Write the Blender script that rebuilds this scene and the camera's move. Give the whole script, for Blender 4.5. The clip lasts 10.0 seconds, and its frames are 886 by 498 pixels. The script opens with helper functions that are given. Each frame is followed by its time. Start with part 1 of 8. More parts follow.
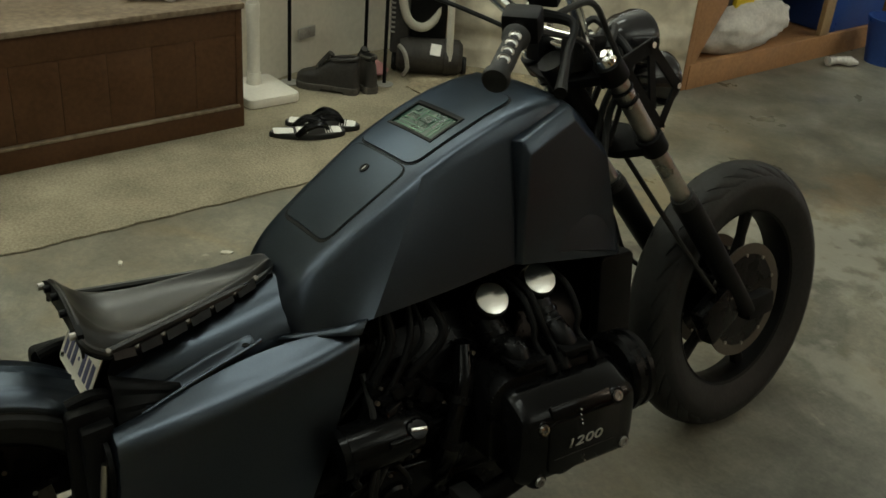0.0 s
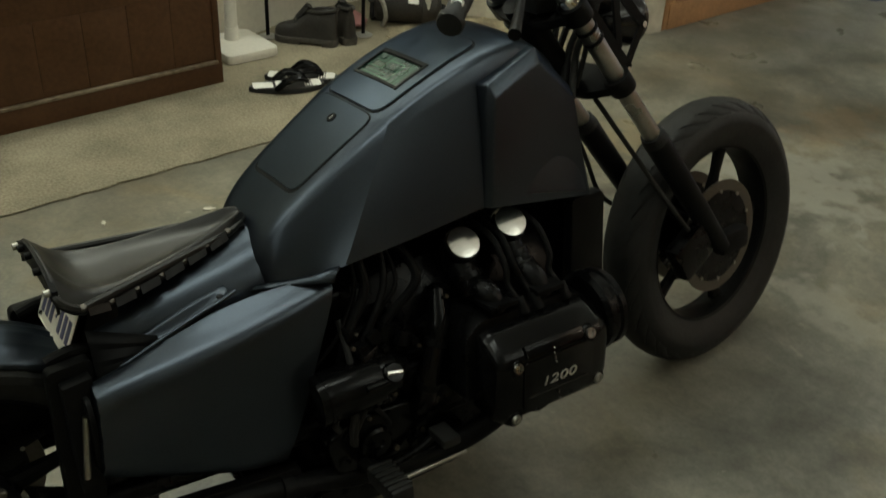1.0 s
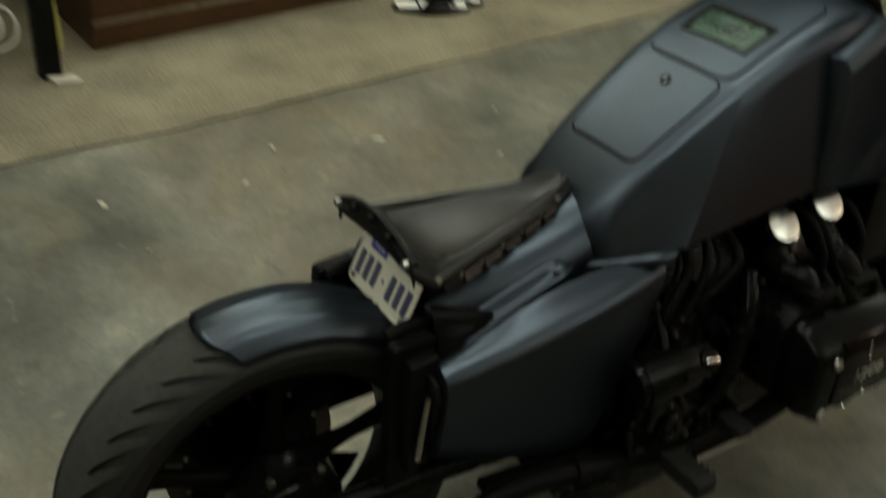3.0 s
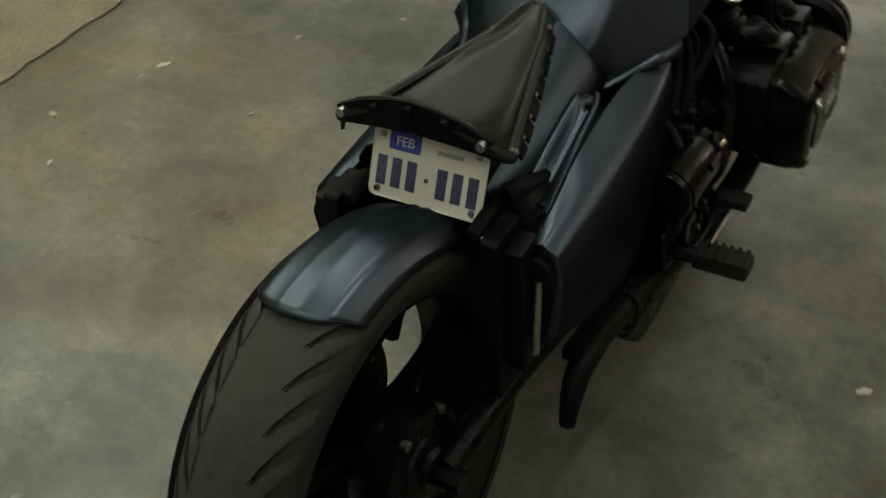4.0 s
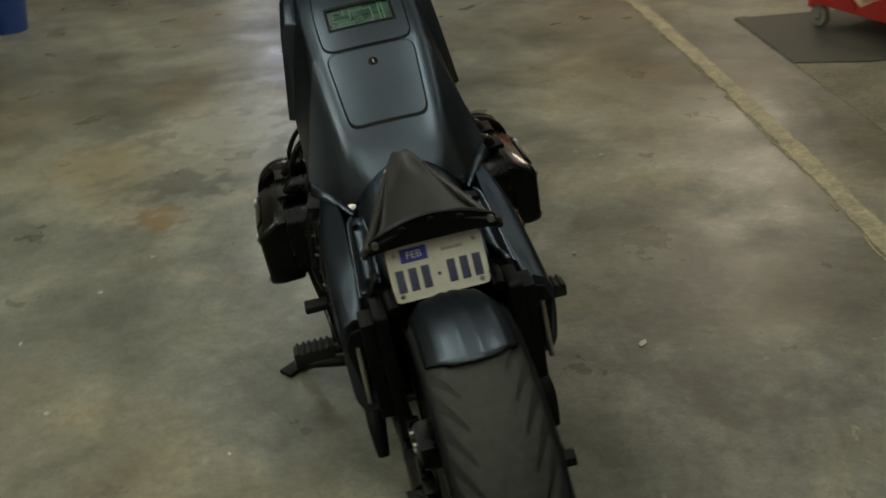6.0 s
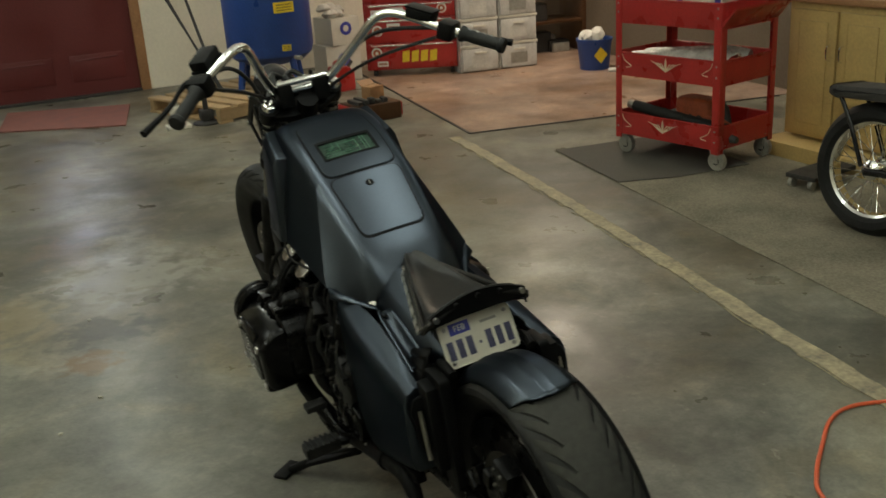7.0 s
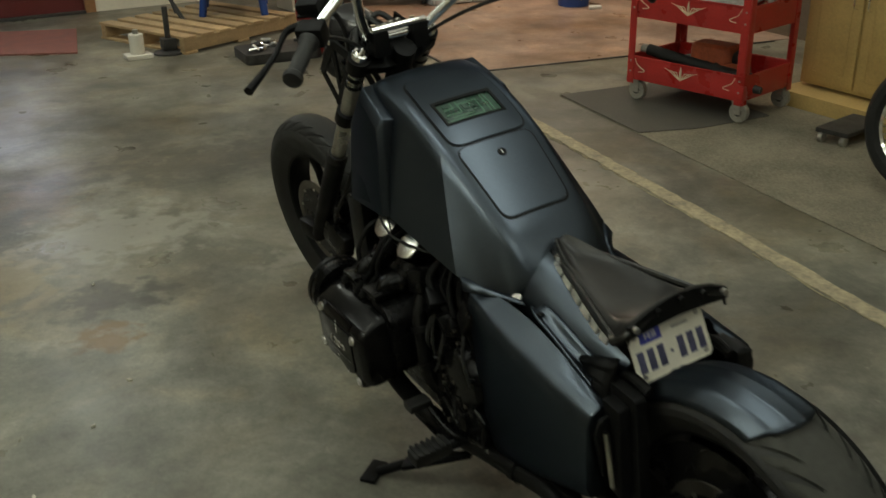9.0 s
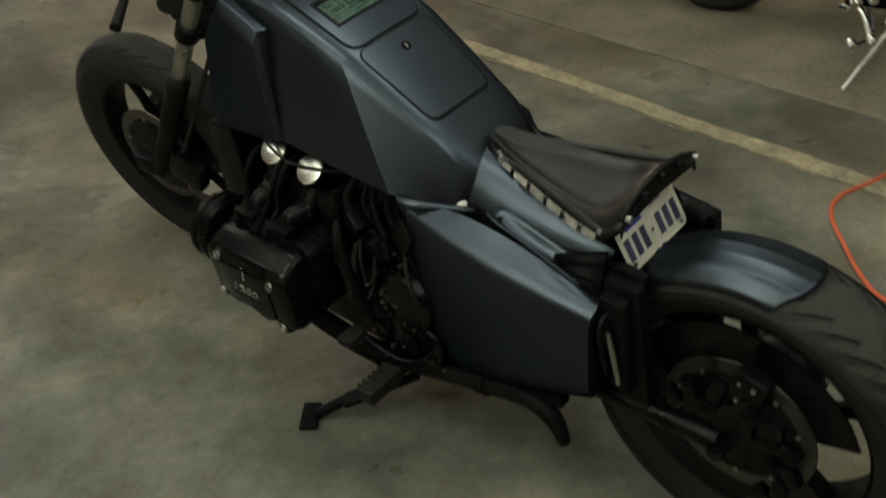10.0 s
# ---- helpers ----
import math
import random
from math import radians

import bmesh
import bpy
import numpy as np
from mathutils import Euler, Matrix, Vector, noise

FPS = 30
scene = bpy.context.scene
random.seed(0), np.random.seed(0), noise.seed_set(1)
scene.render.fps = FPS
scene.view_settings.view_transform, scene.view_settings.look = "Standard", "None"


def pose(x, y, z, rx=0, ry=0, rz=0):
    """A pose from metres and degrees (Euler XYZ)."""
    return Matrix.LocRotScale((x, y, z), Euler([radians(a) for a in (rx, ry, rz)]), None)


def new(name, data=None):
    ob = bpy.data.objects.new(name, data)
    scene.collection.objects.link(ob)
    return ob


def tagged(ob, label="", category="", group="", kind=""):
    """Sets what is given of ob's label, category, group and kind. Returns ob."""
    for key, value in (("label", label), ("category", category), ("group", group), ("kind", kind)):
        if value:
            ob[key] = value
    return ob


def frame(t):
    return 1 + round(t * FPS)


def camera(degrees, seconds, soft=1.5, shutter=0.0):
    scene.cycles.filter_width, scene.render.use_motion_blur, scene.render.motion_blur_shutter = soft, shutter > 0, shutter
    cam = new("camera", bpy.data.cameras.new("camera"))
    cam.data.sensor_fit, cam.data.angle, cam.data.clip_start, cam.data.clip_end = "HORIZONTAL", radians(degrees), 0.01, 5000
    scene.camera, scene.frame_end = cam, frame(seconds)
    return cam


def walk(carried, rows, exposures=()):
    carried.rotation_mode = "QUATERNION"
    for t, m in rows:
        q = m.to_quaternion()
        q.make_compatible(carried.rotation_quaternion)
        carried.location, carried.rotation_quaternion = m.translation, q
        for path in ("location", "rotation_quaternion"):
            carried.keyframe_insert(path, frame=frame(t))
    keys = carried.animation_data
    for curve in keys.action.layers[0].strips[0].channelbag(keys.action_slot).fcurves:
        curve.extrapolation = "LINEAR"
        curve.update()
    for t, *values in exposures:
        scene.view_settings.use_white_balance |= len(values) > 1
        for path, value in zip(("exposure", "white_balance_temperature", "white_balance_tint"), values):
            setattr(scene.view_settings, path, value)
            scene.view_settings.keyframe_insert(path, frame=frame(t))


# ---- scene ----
cam = camera(48.02, 10.0, 1.5, 0.5)
PATH = [
    (0.0, 1.384, -0.277, 1.656, 61.18, -4.28, 57.35),
    (0.5, 1.411, -0.262, 1.670, 61.00, -2.99, 56.66),
    (0.6, 1.414, -0.266, 1.661, 61.24, -3.52, 56.82),
    (1.0, 1.433, -0.250, 1.661, 58.45, -2.53, 56.12),
    (1.2, 1.433, -0.251, 1.662, 58.03, -1.83, 55.37),
    (1.3, 1.432, -0.253, 1.664, 58.44, -2.97, 55.75),
    (1.5, 1.429, -0.255, 1.671, 61.01, -2.92, 55.57),
    (1.7, 1.409, -0.260, 1.682, 61.83, -3.45, 57.80),
    (2.0, 1.323, -0.311, 1.693, 63.39, -6.30, 57.68),
    (2.2, 1.234, -0.397, 1.682, 62.68, -6.56, 58.07),
    (2.5, 1.113, -0.544, 1.651, 59.40, -5.16, 59.89),
    (2.6, 1.086, -0.579, 1.645, 58.78, -5.23, 60.07),
    (2.8, 1.021, -0.625, 1.642, 56.37, -5.82, 60.79),
    (3.0, 0.962, -0.648, 1.630, 53.15, -6.25, 57.95),
    (3.2, 0.785, -0.697, 1.563, 48.66, -6.61, 52.17),
    (4.3, 0.418, -1.000, 1.461, 49.49, 0.89, 24.21),
    (4.5, 0.349, -1.077, 1.452, 51.65, 0.83, 21.37),
    (4.6, 0.307, -1.108, 1.449, 51.52, 0.24, 20.51),
    (4.8, 0.221, -1.163, 1.446, 51.51, -0.29, 14.79),
    (5.0, 0.147, -1.229, 1.445, 54.60, -0.95, 8.66),
    (5.2, 0.093, -1.317, 1.500, 57.59, -0.68, 3.76),
    (6.3, -0.519, -1.626, 1.538, 65.26, 2.76, -14.84),
    (6.5, -0.653, -1.678, 1.570, 68.23, 1.48, -17.32),
    (6.9, -0.909, -1.765, 1.583, 70.13, 3.15, -24.89),
    (7.0, -0.950, -1.784, 1.577, 70.31, 3.43, -25.26),
    (7.2, -1.027, -1.812, 1.583, 71.62, 1.73, -24.45),
    (7.5, -1.072, -1.840, 1.588, 70.52, 1.72, -22.18),
    (7.7, -1.095, -1.833, 1.584, 68.54, 3.56, -22.40),
    (8.0, -1.131, -1.766, 1.578, 70.02, 0.88, -23.26),
    (8.1, -1.142, -1.721, 1.587, 69.23, 0.65, -23.36),
    (8.5, -1.233, -1.492, 1.565, 66.30, 3.55, -26.85),
    (8.7, -1.250, -1.368, 1.566, 65.27, 2.61, -28.05),
    (8.8, -1.250, -1.307, 1.569, 65.03, 1.92, -28.82),
    (9.0, -1.250, -1.199, 1.582, 66.09, 0.80, -29.83),
    (9.3, -1.282, -1.082, 1.605, 63.67, 1.38, -30.61),
    (9.5, -1.272, -0.983, 1.602, 60.54, 2.30, -35.82),
    (9.7, -1.296, -0.893, 1.597, 59.57, 4.33, -42.06),
    (10.0, -1.385, -0.781, 1.590, 57.40, 4.63, -47.69),
]
walk(cam, [(t, pose(*p)) for t, *p in PATH])

# ---- light ----
world = bpy.data.worlds.new("world")
scene.world = world
world.use_nodes = True
world.node_tree.nodes["Background"].inputs[0].default_value = (0.02, 0.022, 0.025, 1)
world.node_tree.nodes["Background"].inputs[1].default_value = 1.0
COOL, WARM = (0.93, 1.0, 0.89), (1.0, 0.84, 0.65)
# hanging fluorescent troughs: most of their light goes up to the white ceiling, some down
LAMPS = [(-1.0, -1.9, 44.0, 5.0, COOL), (0.9, -2.4, 22.0, 4.0, COOL), (-2.52, 0.8, 53.0, 13.0, COOL), (0.30, 0.4, 2.0, 5.5, COOL), (-0.55, 1.0, 2.0, 5.0, COOL), (-2.1, 2.9, 20.0, 4.0, COOL), (2.8, 2.2, 30.0, 3.0, COOL), (-0.4, 5.7, 33.0, 15.0, COOL), (3.7, 5.9, 48.0, 36.0, WARM)]
TUBES = [(x, y, 2.42) for x, y, _, _, _ in LAMPS]
for lx, ly, up, down, tone in LAMPS:
    for power, lz, turn in ((up, 2.56, 180), (down, 2.36, 0)):
        if power > 0:
            lamp = bpy.data.lights.new("tube_light", "AREA")
            lamp.shape, lamp.size, lamp.size_y, lamp.energy = "RECTANGLE", 0.16, 1.2, power
            lamp.color = tone
            new("tube_light", lamp).matrix_world = pose(lx, ly, lz, turn, 0, 0)


# ---- materials ----
def nodes_of(name):
    m = bpy.data.materials.new(name)
    m.use_nodes = True
    nt = m.node_tree
    return m, nt, nt.nodes["Principled BSDF"]


def mat(name, color, rough=0.5, metal=0.0, vary=0.25, scale=8.0, fine=60.0, bump=0.0, tint=None, coat=0.0, rvary=0.12, per=False, spec=0.5):
    """Two scales of noise vary the colour and the gloss; bump gives fine relief."""
    m, nt, p = nodes_of(name)
    n = nt.nodes.new
    tc = n("ShaderNodeTexCoord")
    a, b = n("ShaderNodeTexNoise"), n("ShaderNodeTexNoise")
    a.inputs["Scale"].default_value, b.inputs["Scale"].default_value = scale, fine
    a.inputs["Detail"].default_value, b.inputs["Detail"].default_value = 5, 4
    for t in (a, b):
        nt.links.new(tc.outputs["Object"], t.inputs["Vector"])
    mixf = n("ShaderNodeMath")
    mixf.operation = "MULTIPLY_ADD"
    nt.links.new(b.outputs["Fac"], mixf.inputs[0])
    mixf.inputs[1].default_value = 0.45
    sub = n("ShaderNodeMath")
    sub.operation = "MULTIPLY"
    sub.inputs[1].default_value = 0.55
    nt.links.new(a.outputs["Fac"], sub.inputs[0])
    nt.links.new(sub.outputs[0], mixf.inputs[2])
    ramp = n("ShaderNodeValToRGB")
    lo = tuple(c * (1 - vary) for c in color)
    hi = tint if tint else tuple(min(1, c * (1 + vary)) for c in color)
    ramp.color_ramp.elements[0].position, ramp.color_ramp.elements[1].position = 0.33, 0.67
    ramp.color_ramp.elements[0].color, ramp.color_ramp.elements[1].color = (*lo, 1), (*hi, 1)
    nt.links.new(mixf.outputs[0], ramp.inputs[0])
    out = ramp.outputs[0]
    if per:
        info = n("ShaderNodeObjectInfo")
        hsv = n("ShaderNodeHueSaturation")
        mr = n("ShaderNodeMapRange")
        mr.inputs[3].default_value, mr.inputs[4].default_value = 0.8, 1.2
        nt.links.new(info.outputs["Random"], mr.inputs[0])
        nt.links.new(mr.outputs[0], hsv.inputs["Value"])
        nt.links.new(out, hsv.inputs["Color"])
        out = hsv.outputs[0]
    nt.links.new(out, p.inputs["Base Color"])
    rr = n("ShaderNodeMapRange")
    rr.inputs[1].default_value, rr.inputs[2].default_value = 0.3, 0.7
    rr.inputs[3].default_value, rr.inputs[4].default_value = max(0.02, rough - rvary), min(1, rough + rvary)
    nt.links.new(a.outputs["Fac"], rr.inputs[0])
    nt.links.new(rr.outputs[0], p.inputs["Roughness"])
    p.inputs["Metallic"].default_value = metal
    p.inputs["Coat Weight"].default_value = coat
    p.inputs["Coat Roughness"].default_value = 0.27
    p.inputs["Specular IOR Level"].default_value = spec
    if bump:
        bn = n("ShaderNodeBump")
        bn.inputs["Strength"].default_value = bump
        bn.inputs["Distance"].default_value = 0.004
        nt.links.new(b.outputs["Fac"], bn.inputs["Height"])
        nt.links.new(bn.outputs[0], p.inputs["Normal"])
    return m


def concrete_mat(name, base, dark, light, spots=()):
    """Worn sealed concrete: broad blotches, rusty brown stains, fine speckle, uneven gloss."""
    m, nt, p = nodes_of(name)
    n = nt.nodes.new
    tc = n("ShaderNodeTexCoord")

    def noise_tex(scale, detail, rough=0.55, dist=0.0):
        t = n("ShaderNodeTexNoise")
        t.inputs["Scale"].default_value, t.inputs["Detail"].default_value = scale, detail
        t.inputs["Roughness"].default_value, t.inputs["Distortion"].default_value = rough, dist
        nt.links.new(tc.outputs["Object"], t.inputs["Vector"])
        return t.outputs["Fac"]

    def ramp(fac, stops):
        r = n("ShaderNodeValToRGB")
        els = r.color_ramp.elements
        els[0].position, els[0].color = stops[0][0], (*stops[0][1], 1)
        els[1].position, els[1].color = stops[-1][0], (*stops[-1][1], 1)
        for pos, col in stops[1:-1]:
            els.new(pos).color = (*col, 1)
        nt.links.new(fac, r.inputs[0])
        return r.outputs[0]

    def mix(kind, fac, a, b):
        x = n("ShaderNodeMix")
        x.data_type, x.blend_type = "RGBA", kind
        for sock, v in ((x.inputs[0], fac), (x.inputs[6], a), (x.inputs[7], b)):
            if isinstance(v, (float, int)):
                sock.default_value = v
            elif isinstance(v, tuple):
                sock.default_value = (*v, 1)
            else:
                nt.links.new(v, sock)
        return x.outputs[2]

    big = noise_tex(1.3, 6, 0.6, 0.6)
    col = ramp(big, [(0.36, dark), (0.5, base), (0.64, light)])
    mid = ramp(noise_tex(4.5, 4, 0.5, 0.2), [(0.28, (0.56, 0.57, 0.56)), (0.70, (1.20, 1.20, 1.18))])
    col = mix("MULTIPLY", 0.62, col, mid)
    fine = ramp(noise_tex(90, 4), [(0.3, (0.86, 0.86, 0.86)), (0.7, (1.1, 1.1, 1.1))])
    col = mix("MULTIPLY", 0.8, col, fine)
    stain = ramp(noise_tex(1.1, 3, 0.5, 0.4), [(0.48, (0, 0, 0)), (0.72, (0.6, 0.6, 0.6))])
    col = mix("MIX", stain, col, (base[0] * 0.85, base[1] * 0.68, base[2] * 0.45))
    smear = ramp(noise_tex(0.9, 4, 0.5, 0.5), [(0.45, (1.06, 1.06, 1.06)), (0.66, (0.66, 0.65, 0.63))])
    col = mix("MULTIPLY", 0.65, col, smear)
    patch = ramp(noise_tex(2.7, 8, 0.62, 0.9), [(0.37, (0.56, 0.57, 0.55)), (0.47, (0.93, 0.93, 0.92)), (0.55, (1.04, 1.04, 1.03)), (0.64, (1.34, 1.33, 1.28))])
    col = mix("MULTIPLY", 0.50, col, patch)
    tan = ramp(noise_tex(1.9, 6, 0.6, 1.2), [(0.52, (0, 0, 0)), (0.66, (0.55, 0.55, 0.55))])
    col = mix("MULTIPLY", tan, col, (1.10, 0.98, 0.80))
    pale = ramp(noise_tex(14, 5, 0.6, 0.8), [(0.66, (0, 0, 0)), (0.78, (0.5, 0.5, 0.5))])
    col = mix("MIX", pale, col, tuple(min(1, c * 1.5) for c in light))
    grit = ramp(noise_tex(30, 7, 0.65, 0.4), [(0.34, (0.72, 0.72, 0.70)), (0.50, (1.0, 1.0, 1.0)), (0.66, (1.30, 1.29, 1.25))])
    col = mix("MULTIPLY", 0.45, col, grit)
    # oil and rust spots with ragged outlines
    rag = n("ShaderNodeTexNoise")
    rag.inputs["Scale"].default_value, rag.inputs["Detail"].default_value = 12.0, 8
    nt.links.new(tc.outputs["Object"], rag.inputs["Vector"])
    for sx, sy, wide, long, tone, amount in spots:
        away = n("ShaderNodeVectorMath")
        away.operation = "SUBTRACT"
        away.inputs[1].default_value = (sx, sy, 0)
        nt.links.new(tc.outputs["Object"], away.inputs[0])
        size = n("ShaderNodeVectorMath")
        size.operation = "MULTIPLY"
        size.inputs[1].default_value = (1 / wide, 1 / long, 0)
        nt.links.new(away.outputs[0], size.inputs[0])
        far = n("ShaderNodeVectorMath")
        far.operation = "LENGTH"
        nt.links.new(size.outputs[0], far.inputs[0])
        ragged = n("ShaderNodeMath")
        ragged.operation = "MULTIPLY_ADD"
        ragged.inputs[1].default_value, ragged.inputs[2].default_value = 3.2, -1.6
        nt.links.new(rag.outputs["Fac"], ragged.inputs[0])
        total = n("ShaderNodeMath")
        nt.links.new(far.outputs["Value"], total.inputs[0])
        nt.links.new(ragged.outputs[0], total.inputs[1])
        fade = ramp(total.outputs[0], [(0.50, (amount, amount, amount)), (1.0, (0, 0, 0))])
        col = mix("MIX", fade, col, tone)
    nt.links.new(col, p.inputs["Base Color"])
    rr = n("ShaderNodeMapRange")
    rr.inputs[1].default_value, rr.inputs[2].default_value = 0.3, 0.7
    rr.inputs[3].default_value, rr.inputs[4].default_value = 0.24, 0.50
    nt.links.new(noise_tex(3.0, 5), rr.inputs[0])
    p.inputs["Specular IOR Level"].default_value = 0.28
    nt.links.new(rr.outputs[0], p.inputs["Roughness"])
    bn = n("ShaderNodeBump")
    bn.inputs["Strength"].default_value, bn.inputs["Distance"].default_value = 0.25, 0.003
    nt.links.new(noise_tex(40, 5), bn.inputs["Height"])
    nt.links.new(bn.outputs[0], p.inputs["Normal"])
    return m


def glow_mat(name, color, strength):
    m, nt, p = nodes_of(name)
    p.inputs["Base Color"].default_value = (0.8, 0.8, 0.8, 1)
    p.inputs["Emission Color"].default_value = (*color, 1)
    p.inputs["Emission Strength"].default_value = strength
    return m


M = {}
OIL, RUST, PALE = (0.055, 0.050, 0.042), (0.17, 0.105, 0.045), (0.34, 0.33, 0.28)
SPOTS = [(-0.72, 2.16, 0.24, 0.17, OIL, 0.65), (-0.48, 2.14, 0.20, 0.12, OIL, 0.5), (-0.80, 1.87, 0.13, 0.11, RUST, 0.85), (-0.98, 1.80, 0.15, 0.10, OIL, 0.35), (0.05, 3.5, 0.65, 0.35, OIL, 0.5), (-0.55, 2.75, 0.45, 0.30, PALE, 0.6), (-1.05, 2.5, 0.25, 0.3, (0.27, 0.22, 0.13), 0.6), (-0.76, 3.3, 0.18, 0.30, RUST, 0.35), (0.75, 0.55, 0.35, 0.45, OIL, 0.35), (0.10, 2.15, 0.25, 0.12, PALE, 0.4), (-0.35, 0.75, 0.30, 0.45, OIL, 0.25)]
M["floor"] = concrete_mat("worn_concrete", (0.190, 0.186, 0.156), (0.117, 0.114, 0.095), (0.272, 0.259, 0.208), SPOTS)
M["paint"] = mat("matte_blue_grey_paint", (0.059, 0.071, 0.087), 0.30, 0.92, 0.08, 5, 250, 0.0, rvary=0.02)
M["paint"].node_tree.nodes["Principled BSDF"].inputs["Specular Tint"].default_value = (0.26, 0.27, 0.285, 1)
M["black"] = mat("satin_black_paint", (0.005, 0.005, 0.005), 0.50, 0.0, 0.4, 12, 90, 0.05, spec=0.10)
M["engine"] = mat("black_engine_casting", (0.0032, 0.0032, 0.0033), 0.30, 0.0, 0.4, 20, 140, 0.10, spec=0.14)
M["cover"] = mat("semi_gloss_black_cover", (0.0032, 0.0032, 0.0033), 0.17, 0.0, 0.3, 10, 150, 0.02, spec=0.16, rvary=0.05)
M["gloss"] = mat("gloss_black", (0.012, 0.012, 0.013), 0.10, 0.0, 0.2, 8, 60, 0.0, rvary=0.04)
M["rubber"] = mat("tyre_rubber", (0.014, 0.014, 0.0132), 0.62, 0.0, 0.3, 9, 80, 0.15, spec=0.3)
M["dusty"] = mat("dusty_tread_rubber", (0.040, 0.040, 0.035), 0.85, 0.0, 0.3, 7, 60, 0.3, spec=0.3)
M["chrome"] = mat("chrome", (0.85, 0.85, 0.83), 0.09, 1.0, 0.05, 10, 100, rvary=0.04)
M["steel"] = mat("dull_fork_steel", (0.38, 0.37, 0.34), 0.34, 1.0, 0.15, 14, 120)
M["disc"] = mat("brake_disc_steel", (0.12, 0.11, 0.095), 0.42, 0.9, 0.2, 18, 160)
M["cap"] = mat("polished_cap", (0.85, 0.84, 0.80), 0.22, 1.0, 0.05, 12, 150, rvary=0.05)
M["leather"] = mat("worn_dark_leather", (0.007, 0.007, 0.0062), 0.34, 0.0, 0.4, 9, 60, 0.035, tint=(0.013, 0.0125, 0.0105), coat=0.02, rvary=0.05, spec=0.31)
M["rim"] = mat("seat_edge_metal", (0.48, 0.47, 0.43), 0.32, 0.7, 0.4, 20, 90, tint=(0.76, 0.74, 0.69))
M["plate"] = mat("plate_white", (0.72, 0.69, 0.58), 0.45, 0.0, 0.06, 14, 90)
M["plate_ink"] = mat("plate_ink", (0.06, 0.06, 0.12), 0.5, 0.0, 0.3, 30, 120)
M["sticker"] = mat("sticker_blue", (0.05, 0.06, 0.36), 0.4, 0.0, 0.2, 30, 120)
M["white_ink"] = mat("white_print", (0.78, 0.76, 0.70), 0.5, 0.0, 0.08, 30, 120)
M["pcb"] = mat("green_circuit_board", (0.009, 0.038, 0.023), 0.30, 0.0, 0.25, 25, 200)
M["trace"] = mat("circuit_trace", (0.07, 0.16, 0.10), 0.4, 0.2, 0.2, 25, 200)
M["carpet"] = mat("tan_carpet", (0.235, 0.205, 0.138), 0.95, 0.0, 0.42, 3.4, 105, 1.0, tint=(0.345, 0.302, 0.21), spec=0.15)
M["carpet_grey"] = mat("worn_grey_brown_carpet", (0.235, 0.212, 0.158), 0.95, 0.0, 0.40, 3.0, 90, 1.0, spec=0.15)
M["tape"] = mat("old_yellow_line", (0.21, 0.19, 0.14), 0.75, 0.0, 0.10, 11, 55, 0.3, tint=(0.52, 0.44, 0.28))
M["wall"] = mat("cream_wall_paint", (0.62, 0.59, 0.49), 0.7, 0.0, 0.10, 2.0, 40, 0.08)
# lighter copy of the cream paint, for the brightly lit end wall
M["lit_wall"] = mat("lit_cream_wall_paint", (0.78, 0.74, 0.61), 0.7, 0.0, 0.08, 2.0, 40, 0.08)
M["ceiling"] = mat("ceiling_board", (0.72, 0.71, 0.68), 0.8, 0.0, 0.10, 2.0, 40, 0.08)
# dark colour for unseen walls, to cut bounced light and reflections
M["dim_wall"] = mat("bounce_cut_wall", (0.13, 0.10, 0.07), 0.7, 0.0, 0.2, 2.0, 40, 0.08)
M["rough"] = mat("rough_painted_concrete", (0.42, 0.37, 0.28), 0.85, 0.0, 0.30, 2.2, 11, 1.0, tint=(0.74, 0.69, 0.54))
M["desk"] = mat("dark_brown_wood", (0.075, 0.035, 0.015), 0.42, 0.0, 0.22, 5, 60, 0.06, tint=(0.098, 0.047, 0.021), spec=0.25)
M["desk_top"] = mat("dusty_brown_wood", (0.12, 0.075, 0.042), 0.42, 0.0, 0.35, 2.5, 40, 0.08, tint=(0.27, 0.215, 0.15))
M["pvc"] = mat("white_plastic", (0.70, 0.67, 0.58), 0.42, 0.0, 0.08, 5, 60)
M["door"] = mat("maroon_door_paint", (0.125, 0.022, 0.020), 0.40, 0.0, 0.15, 3, 60, 0.05)
M["wood"] = mat("raw_pine", (0.42, 0.29, 0.15), 0.65, 0.0, 0.22, 6, 50, 0.2, per=True)
M["ply"] = mat("orange_brown_timber", (0.36, 0.19, 0.085), 0.6, 0.0, 0.22, 5, 50, 0.15)
M["oak"] = mat("honey_oak_cabinet", (0.50, 0.36, 0.14), 0.42, 0.0, 0.16, 5, 70, 0.06)
M["red"] = mat("red_enamel", (0.42, 0.028, 0.024), 0.32, 0.0, 0.18, 6, 70, 0.03, spec=0.5)
M["pin"] = mat("cream_pinstripe", (0.75, 0.60, 0.42), 0.45, 0.0, 0.1, 20, 80)
M["blue"] = mat("blue_steel_tank", (0.020, 0.060, 0.24), 0.38, 0.0, 0.15, 5, 70, 0.03)
M["yellow"] = mat("yellow_label", (0.78, 0.58, 0.03), 0.5, 0.0, 0.1, 20, 80)
M["clearbin"] = mat("translucent_drawer_plastic", (0.56, 0.55, 0.52), 0.3, 0.0, 0.18, 6, 50)
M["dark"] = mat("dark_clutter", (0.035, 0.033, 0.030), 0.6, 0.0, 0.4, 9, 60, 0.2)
M["boot"] = mat("worn_dark_boot_leather", (0.024, 0.021, 0.017), 0.62, 0.0, 0.45, 14, 80, 0.35)
